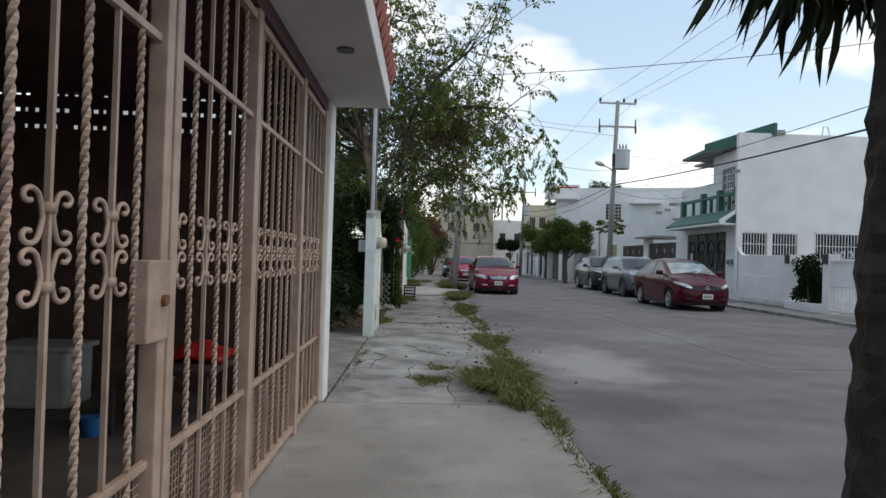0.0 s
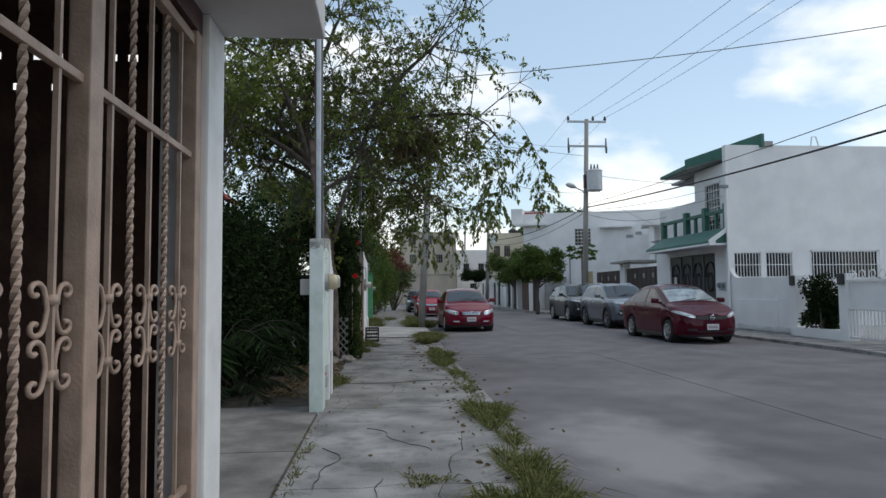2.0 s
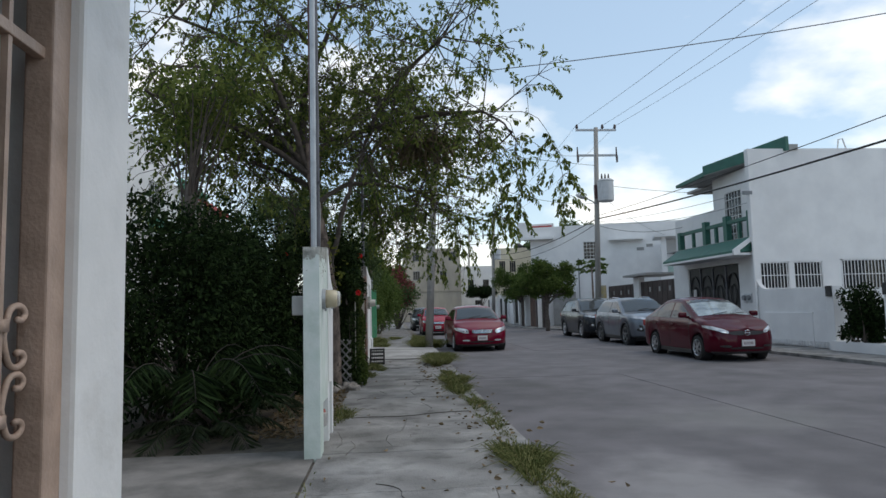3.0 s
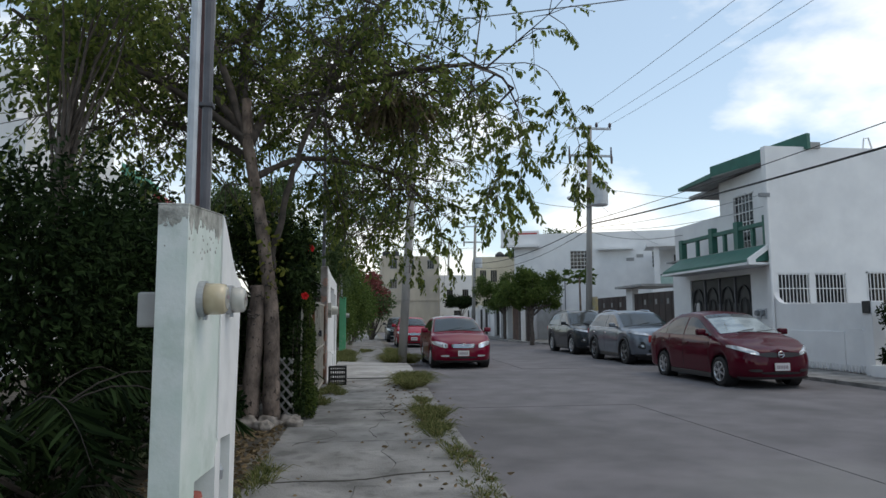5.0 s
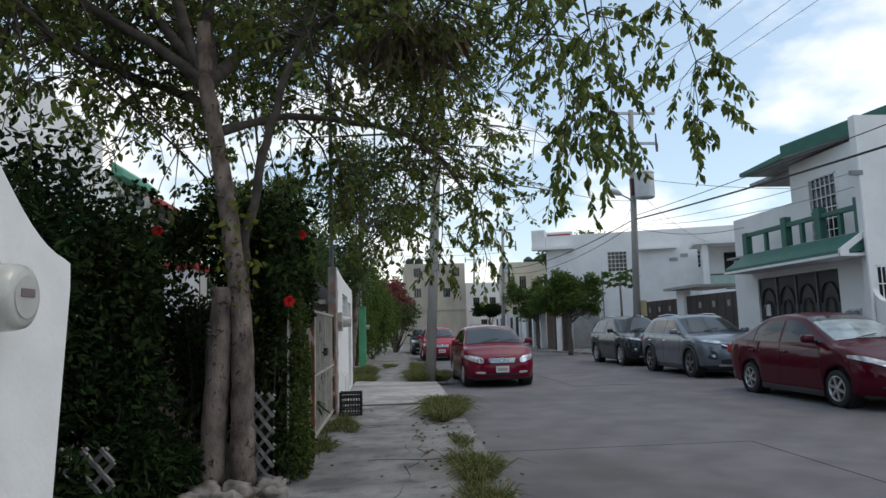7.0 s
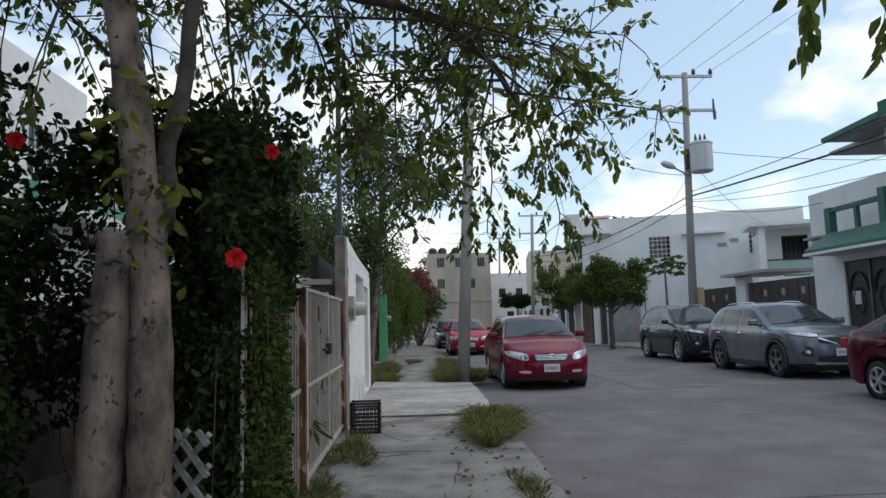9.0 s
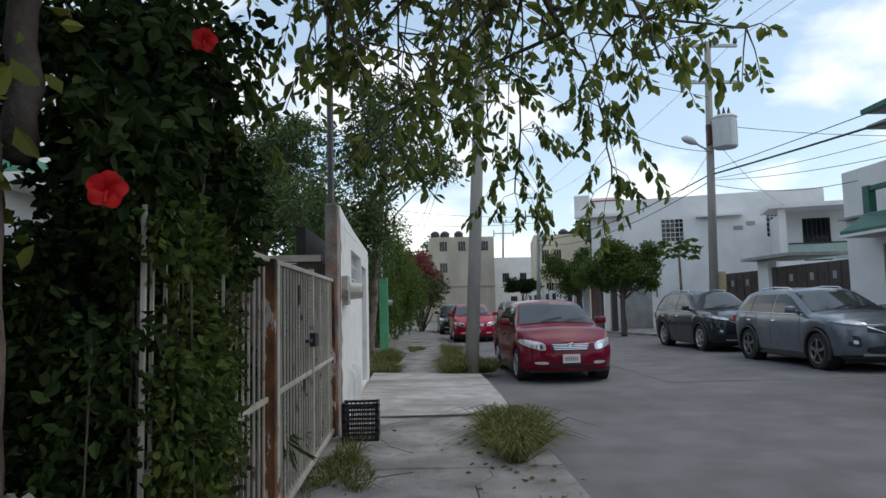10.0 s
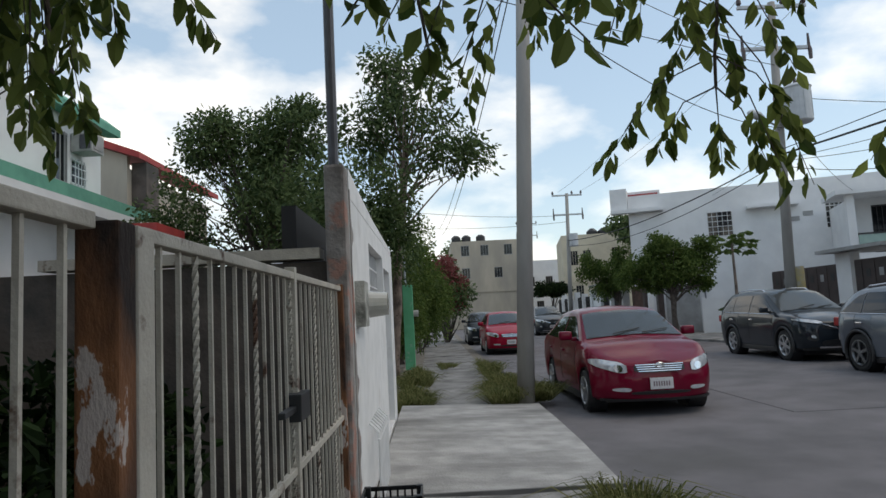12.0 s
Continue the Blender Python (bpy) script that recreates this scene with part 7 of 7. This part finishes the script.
# trees further along the left side
def tree(label, at, h, trunk_r, lumps, material, seed, size, lean=(0, 0), width=0.45, bark="barkdark"):
    t = thing("tree", label, "tree", at=at)
    rng = np.random.default_rng(seed)
    bm = bmesh.new()
    top = Vector((lean[0], lean[1], h))
    f = limb(bm, [(0, 0, -0.1), (lean[0] * 0.3, lean[1] * 0.3, h * 0.4), tuple(top)], trunk_r, trunk_r * 0.6, 9, 0.02, seed)
    c, d = [], []
    for k, (cc, r, n) in enumerate(lumps):
        p, q = cloud(cc, r, n, rng, 0.2, 16)
        c.append(p)
        d.append(q * 0.6 + rng.normal(size=(n, 3)) * 0.6 + (0, 0, -0.5))
        for j in range(9):
            e = Vector(p[rng.integers(0, n)])
            s = f[rng.integers(len(f) * 2 // 3, len(f))]
            limb(bm, [s, (s + e) / 2 + Vector((0, 0, 0.15)), e], trunk_r * 0.24, 0.006, 5, 0.02, seed + j, 3)
    part("trunk", bm, bark, t, soft=True)
    leaves("crown", np.concatenate(c), np.concatenate(d), size, material, t, width, seed=seed)
    return t


tree("round dense green garden tree behind the wall", (-3.9, 32, 0), 3.2, 0.16, [((0, 0, 4.6), (2.5, 2.2, 2.2), 13000), ((1.6, -1, 3.4), (1.6, 1.5, 1.6), 5500), ((-1.6, -0.5, 3.4), (1.4, 1.5, 1.8), 5000), ((2.9, -1, 3.6), (1.1, 1.2, 1.5), 3800), ((0.9, -0.6, 5.8), (1.1, 1.0, 0.9), 2600), ((-1.0, -0.5, 5.6), (1.0, 1.0, 0.8), 2200)], "leaffar", 70, 0.115)
tree("slender tree with pale trunk and hanging leaves", (-1.05, 32.3, 0), 5.2, 0.13, [((0.7, 0, 6.4), (1.7, 1.5, 1.7), 2000), ((1.5, -0.2, 5.3), (1.4, 1.3, 1.0), 1000), ((-0.5, 0, 5.8), (1.1, 1.1, 1.3), 1300), ((0.2, 0, 7.2), (1.2, 1.0, 1.0), 900)], "leaffar", 72, 0.16, (0.5, 0), 0.38, "bark")
tree("leafy green tree overhanging the sidewalk", (-1.8, 29.0, 0), 2.6, 0.10, [((-0.2, 0, 2.9), (1.1, 1.8, 1.9), 5600)], "leaffar", 74, 0.13)
shrub("hedge", "tall green hedge along the sidewalk", "hedge", [((-1.1, 36.8, 1.9), (0.9, 1.6, 2.2), 5500), ((-1.1, 39.5, 2.3), (1.4, 1.8, 2.8), 7500), ((-0.65, 42.5, 2.5), (1.5, 2.2, 3.0), 7500), ((-0.4, 46.5, 2.1), (1.5, 2.0, 2.5), 5600)], 0, 0.13, "leafstreet", 76)
shrub("bougainvillea", "bougainvillea with dull red flowers over the sidewalk", "shrub", [((0.6, 49.3, 3.3), (1.1, 1.3, 1.1), 1000), ((1.2, 49.8, 2.4), (1.1, 1.2, 1.2), 800), ((0.1, 50.2, 3.9), (0.8, 1.0, 0.7), 350)], 0, 0.14, "bougain", 78, 0.7, base=(0.6, 50, 0))
shrub("tree_shrub", "green foliage round the bougainvillea", "shrub", [((0.6, 51.0, 2.6), (1.6, 1.8, 1.9), 3600), ((0.9, 49.5, 2.6), (1.4, 1.2, 1.5), 1800)], 0, 0.18, "leaffar", 80, base=(0.6, 51, 0))
tree("leafy garden tree spreading over dark shrubs", (-3.1, 13.9, 0), 3.2, 0.10, [((0.0, 0.1, 4.2), (1.2, 1.3, 0.75), 1000), ((0.7, -0.3, 4.7), (1.1, 1.2, 0.7), 800)], "leaf", 96, 0.10, (0.15, 0))
# right side
tree("clipped round-headed street tree at the far kerb", (8.9, 41.2, 0), 2.1, 0.14, [((0.1, 0, 2.75), (1.8, 1.6, 1.1), 8000), ((-0.9, 0.4, 2.45), (1.2, 1.1, 0.95), 4200), ((0.9, -0.3, 3.2), (0.9, 0.9, 0.8), 2600), ((-0.3, -0.4, 3.45), (0.8, 0.8, 0.7), 2200), ((1.2, 0.2, 2.3), (0.7, 0.8, 0.7), 1500)], "leafstreet", 82, 0.12)
tree("pale olive street tree further along", (9.1, 49.0, 0), 2.2, 0.12, [((-0.4, 0, 2.8), (1.5, 1.5, 1.2), 4400), ((0.4, 0, 3.6), (0.9, 0.9, 0.8), 1800), ((-1.3, 0, 3.2), (0.8, 0.8, 0.9), 1500)], "leafstreet", 84, 0.15)
tree("flat clipped dark street tree", (7.9, 60.5, 0), 1.8, 0.14, [((0, 0, 2.6), (1.6, 1.5, 0.75), 4200)], "leafdark", 86, 0.18)
tree("dark tree behind the white houses", (17.0, 62, 0), 5.5, 0.25, [((0, 0, 7.2), (3.2, 3.0, 2.0), 3800), ((-3, 1, 6.8), (2.2, 2.0, 1.3), 2000)], "leaffar", 88, 0.32)
pa = thing("papaya_tree", "small papaya plant with lobed leaves on a thin stem", "plant", at=(12.2, 43.2, -0.05))
part("stem", tube(bmesh.new(), [(0, 0, 0), (0.02, 0, 2.0), (0, 0, 3.75)], [0.07, 0.06, 0.045], 7), "bark", pa)
pr = np.random.default_rng(91)
pst, pcc, pdd = bmesh.new(), [], []
for k in range(17):
    a = 2.4 * k + pr.uniform(-0.2, 0.2)
    up = 0.75 - 0.085 * k + pr.uniform(-0.1, 0.1)
    low = k > 13
    s0 = Vector((0, 0, 1.3 if low else 3.7 - 0.012 * k))
    tip = s0 + Vector((math.cos(a), math.sin(a), up)).normalized() * (0.4 if low else pr.uniform(0.55, 0.75))
    tube(pst, [s0, (s0 + tip) / 2 + Vector((0, 0, 0.05)), tip], [0.014, 0.011, 0.008], 5)
    for m in range(-3, 4):
        b = a + m * 0.62
        for q in range(2):
            pcc.append(tuple(tip))
            pdd.append((math.cos(b) + 0.1 * pr.normal(), math.sin(b) + 0.1 * pr.normal(), -0.35 + 0.12 * pr.normal()))
part("stalk_frame", pst, "leafstreet", pa)
leaves("lobed_foliage", np.array(pcc), np.array(pdd), 0.36, "leafstreet", pa, 0.42, seed=92)
shrub("planter_bush", "dark green bush in a white street planter", "shrub", [((11.62, 19.6, 0.95), (0.34, 1.1, 0.85), 5200), ((11.62, 19.6, 0.55), (0.28, 1.0, 0.5), 2200)], 0, 0.10, "leafdark", 92)
tree("distant trees over the roofs", (4.5, 95, 0), 6.0, 0.3, [((0, 0, 8.0), (4.0, 3.0, 2.2), 2600)], "leaffar", 94, 0.4)


# grass along the kerb and in the joints
def grass(name, label, patches, seed, material="grass", h=0.16):
    rng = np.random.default_rng(seed)
    c, d, sz = [], [], []
    for x, y, rx, ry, n, hh in patches:
        a, r = rng.uniform(0, 2 * math.pi, n), np.sqrt(rng.uniform(0, 1, n))
        lump = 0.6 + 0.4 * np.sin(a * 3 + x * 7) * r
        px, py = x + rx * r * np.cos(a) * lump, y + ry * r * np.sin(a) * lump
        c.append(np.stack([px, py, np.full(n, -0.03)], 1))
        out = np.stack([np.cos(a) * r * 0.6 + rng.normal(size=n) * 0.45, np.sin(a) * r * 0.6 + rng.normal(size=n) * 0.45, np.full(n, 1.0)], 1)
        d.append(out * hh * 1.25 * rng.uniform(0.5, 1.3, (n, 1)))
    c, d = np.concatenate(c), np.concatenate(d)
    n = len(c)
    ln = np.linalg.norm(d, axis=1, keepdims=True)
    u = d / ln
    s = np.cross(u, rng.normal(size=(n, 3)))
    s /= np.linalg.norm(s, axis=1, keepdims=True)
    w = 0.0035 + 0.002 * rng.uniform(size=(n, 1))
    bend = np.stack([u[:, 0], u[:, 1], -np.full(n, 0.55)], 1) * ln * 0.45
    v = np.empty((n, 5, 3))
    v[:, 0], v[:, 1] = c - s * w, c + s * w
    v[:, 2], v[:, 3] = c + d * 0.6 + s * w * 0.8, c + d * 0.6 - s * w * 0.8
    v[:, 4] = c + d * 0.75 + bend
    k = np.arange(n)[:, None] * 5
    f = (k + [0, 1, 2, 3]).tolist() + (k + [3, 2, 4]).tolist()
    ob = mesh_from(name, v.reshape(-1, 3).tolist(), f, material)
    return tagged(ob, label, "grass", kind="stuff")


pat = [(0.80, 6.3, 0.30, 1.0, 4600, 0.17), (0.98, 7.4, 0.20, 1.0, 1500, 0.12), (1.0, 5.0, 0.10, 1.0, 600, 0.08), (1.03, 3.6, 0.06, 0.8, 300, 0.06),
       (1.02, 9.7, 0.22, 0.75, 1900, 0.14), (1.05, 8.5, 0.12, 0.5, 300, 0.08), (1.05, 11.6, 0.12, 0.9, 420, 0.07), (1.05, 13.4, 0.12, 0.9, 500, 0.07), (1.0, 14.8, 0.20, 0.6, 900, 0.12), (1.04, 15.9, 0.22, 0.7, 1700, 0.16),
       (1.08, 17.6, 0.14, 0.7, 500, 0.08), (1.06, 19.95, 0.25, 0.75, 3000, 0.24), (1.15, 20.8, 0.25, 0.5, 1900, 0.26),
       (1.12, 9.4, 0.07, 2.2, 650, 0.06), (1.16, 12.8, 0.07, 2.6, 700, 0.06), (1.14, 16.2, 0.07, 2.4, 650, 0.06), (1.02, 5.4, 0.08, 2.0, 900, 0.06), (0.1, 6.6, 0.22, 0.3, 600, 0.07), (0.22, 7.4, 0.20, 0.2, 300, 0.06), (-0.45, 19.4, 0.28, 1.3, 1700, 0.10), (-0.55, 17.6, 0.15, 0.8, 800, 0.10), (-0.5, 27.6, 0.35, 1.6, 2600, 0.2), (-0.5, 31, 0.35, 2.4, 2600, 0.22),
       (1.15, 27.2, 0.6, 0.9, 4200, 0.30), (1.2, 29.5, 0.35, 1.4, 2200, 0.22), (1.2, 33, 0.3, 2.2, 1600, 0.2), (0.2, 34.5, 0.3, 1.0, 700, 0.12), (-0.72, 8.0, 0.06, 2.0, 240, 0.06), (-0.7, 12.6, 0.12, 1.0, 500, 0.09)]
grass("verge_grass", "tufts of green and straw-coloured grass along the kerb", pat, 120)
rl_ = np.random.default_rng(130)
n_ = 2600
lx = np.concatenate([rl_.uniform(-1.6, -0.8, n_ // 2), rl_.normal(0.8, 0.35, n_ // 4), rl_.uniform(-0.75, 1.1, n_ - n_ // 2 - n_ // 4)])
ly = np.concatenate([rl_.uniform(11.2, 15.4, n_ // 2), rl_.uniform(5, 20, n_ // 4), rl_.uniform(6, 21, n_ - n_ // 2 - n_ // 4)])
keep = rl_.uniform(size=n_) < np.where(lx > -0.78, np.where(lx < 0.6, 0.06, 0.4), 1.0)
lc_ = np.stack([lx, ly, np.full(n_, 0.008)], 1)[keep]
ld_ = np.concatenate([rl_.normal(size=(len(lc_), 2)), rl_.uniform(-0.05, 0.12, (len(lc_), 1))], 1)
tagged(leaves("leaf_litter", lc_, ld_, 0.06, "drygrass", None, 0.5, seed=131), "scattered dry brown leaves on the ground", "leaf litter", kind="stuff")

# rocks round the tree's foot and the white lattice
def rock(x, y, z, s, seed):
    bm = bmesh.new()
    bmesh.ops.create_icosphere(bm, subdivisions=3, radius=1.0)
    for v in bm.verts:
        v.co *= 1 + 0.5 * noise.noise(v.co * 1.2 + Vector((seed * 3.1, 0, 0))) + 0.22 * noise.noise(v.co * 3.5 + Vector((seed, 5, 0)))
        v.co = Vector((x + v.co.x * s, y + v.co.y * s * 0.9, z + v.co.z * s * 0.62))
    ob = part("rock", bm, "rock", soft=True)
    return tagged(ob, "pale rough limestone rock at the foot of a tree", "rock", "rocks round the tree")


for k, (x, y, s) in enumerate(((-1.62, 16.72, 0.19), (-1.36, 16.78, 0.17), (-1.12, 16.95, 0.17), (-1.38, 16.45, 0.15), (-1.05, 16.65, 0.13), (-1.7, 16.45, 0.12))):
    rock(x + 0.34, y - 1.38, 0.04, s * 0.8, k + 1)


def lattice(x0, y0, x1, y1, z0, z1, label):
    t = thing("lattice_panel", label, "lattice")
    a, b = Vector((x0, y0, 0)), Vector((x1, y1, 0))
    ln, h = (b - a).length, z1 - z0
    nrm = Vector((-(b - a).y, (b - a).x, 0)).normalized() * 0.012
    s = 0.14
    for sg in (1, -1):
        k = -h
        while k < ln:
            bm = bmesh.new()
            u0, u1 = max(0, k), min(ln, k + h)
            if u1 - u0 > 0.04:
                w0, w1 = u0 - k, u1 - k
                if sg < 0:
                    w0, w1 = h - w0, h - w1
                p, q = a.lerp(b, u0 / ln) + Vector((0, 0, z0 + w0)), a.lerp(b, u1 / ln) + Vector((0, 0, z0 + w1))
                tube(bm, [p + nrm * sg * 0.5, q + nrm * sg * 0.5], 0.018, 4)
                part("strip", bm, "latticepaint", t)
            else:
                bm.free()
            k += s
    return t


lattice(-0.99, 15.62, -0.75, 15.50, 0.05, 0.82, "white painted diagonal lattice panel beside the tree")
lattice(-2.15, 14.25, -1.55, 14.15, 0.02, 0.62, "white diagonal lattice edging in the garden")

# ---- overhead cables ----
def cable(name, p, q, sag, r, material="cable"):
    p, q = Vector(p), Vector(q)
    bm = bmesh.new()
    pts = [p.lerp(q, k / 20) - Vector((0, 0, sag * 4 * (k / 20) * (1 - k / 20))) for k in range(21)]
    tube(bm, pts, r, 5)
    return bm


cb = thing("overhead_cables", "dark overhead power and telephone cables between poles", "cable")
TP = (9.97, 34.5)
spans = [((9.9, 34.4, 5.35), (11.5, -12, 5.2), 0.7, 0.028), ((9.9, 34.4, 5.5), (11.8, -12, 6.2), 0.6, 0.012), ((9.9, 34.4, 5.2), (11.62, 24.46, 4.85), 0.15, 0.009),
         ((9.9, 34.4, 5.15), (12.0, 24.5, 4.6), 0.3, 0.009), ((9.9, 34.4, 5.4), (8.6, 58, 5.6), 0.5, 0.022), ((9.9, 34.4, 5.2), (8.7, 58, 5.3), 0.7, 0.014),
         ((9.0, 34.5, 9.85), (8.2, 58, 8.7), 0.5, 0.008), ((10.95, 34.5, 9.85), (9.6, 58, 8.7), 0.5, 0.008), ((9.0, 34.5, 9.85), (10.2, -14, 9.8), 0.8, 0.008), ((10.29, 34.5, 9.85), (11.2, -14, 9.8), 0.8, 0.008), ((10.95, 34.5, 9.85), (12.2, -14, 9.8), 0.8, 0.008),
         ((9.97, 34.5, 8.4), (1.55, 26.75, 7.6), 0.35, 0.009), ((9.97, 34.5, 6.1), (1.62, 26.75, 6.4), 0.5, 0.010), ((1.62, 26.75, 7.8), (-0.8, 10.6, 6.3), 0.5, 0.012), ((1.62, 26.75, 7.7), (1.2, -12, 6.6), 0.7, 0.014), ((1.60, 26.75, 7.5), (1.45, -12, 6.5), 0.7, 0.012), ((-1.5, 17.5, 5.95), (12.4, 10.9, 5.95), 0.35, 0.009),
         ((1.62, 26.75, 7.6), (-0.7, 20.8, 6.2), 0.3, 0.009), ((1.62, 26.75, 7.4), (-0.78, 34, 6.3), 0.3, 0.009), ((1.62, 26.75, 7.7), (0.6, 60, 7.0), 0.8, 0.012), ((1.62, 26.75, 7.3), (0.8, 60, 6.6), 0.8, 0.012),
         ((9.97, 34.5, 7.9), (-14, 20, 8.6), 0.5, 0.010), ((9.97, 34.5, 7.0), (22, 33, 6.5), 0.4, 0.010), ((9.97, 34.5, 6.6), (17, 42, 5.2), 0.4, 0.009), ((9.97, 34.5, 6.3), (13, 46.5, 6.2), 0.3, 0.009), ((9.97, 34.5, 5.0), (12.9, 31, 4.6), 0.3, 0.010),
         ((8.75, 58, 7.2), (-6, 50, 7.5), 0.4, 0.012), ((8.75, 58, 6.8), (-6, 55, 7.0), 0.4, 0.012)]
for p, q, s, r in spans:
    part("cable", cable("cable", p, q, s, r), "cable" if r > 0.009 else "greycable", cb)
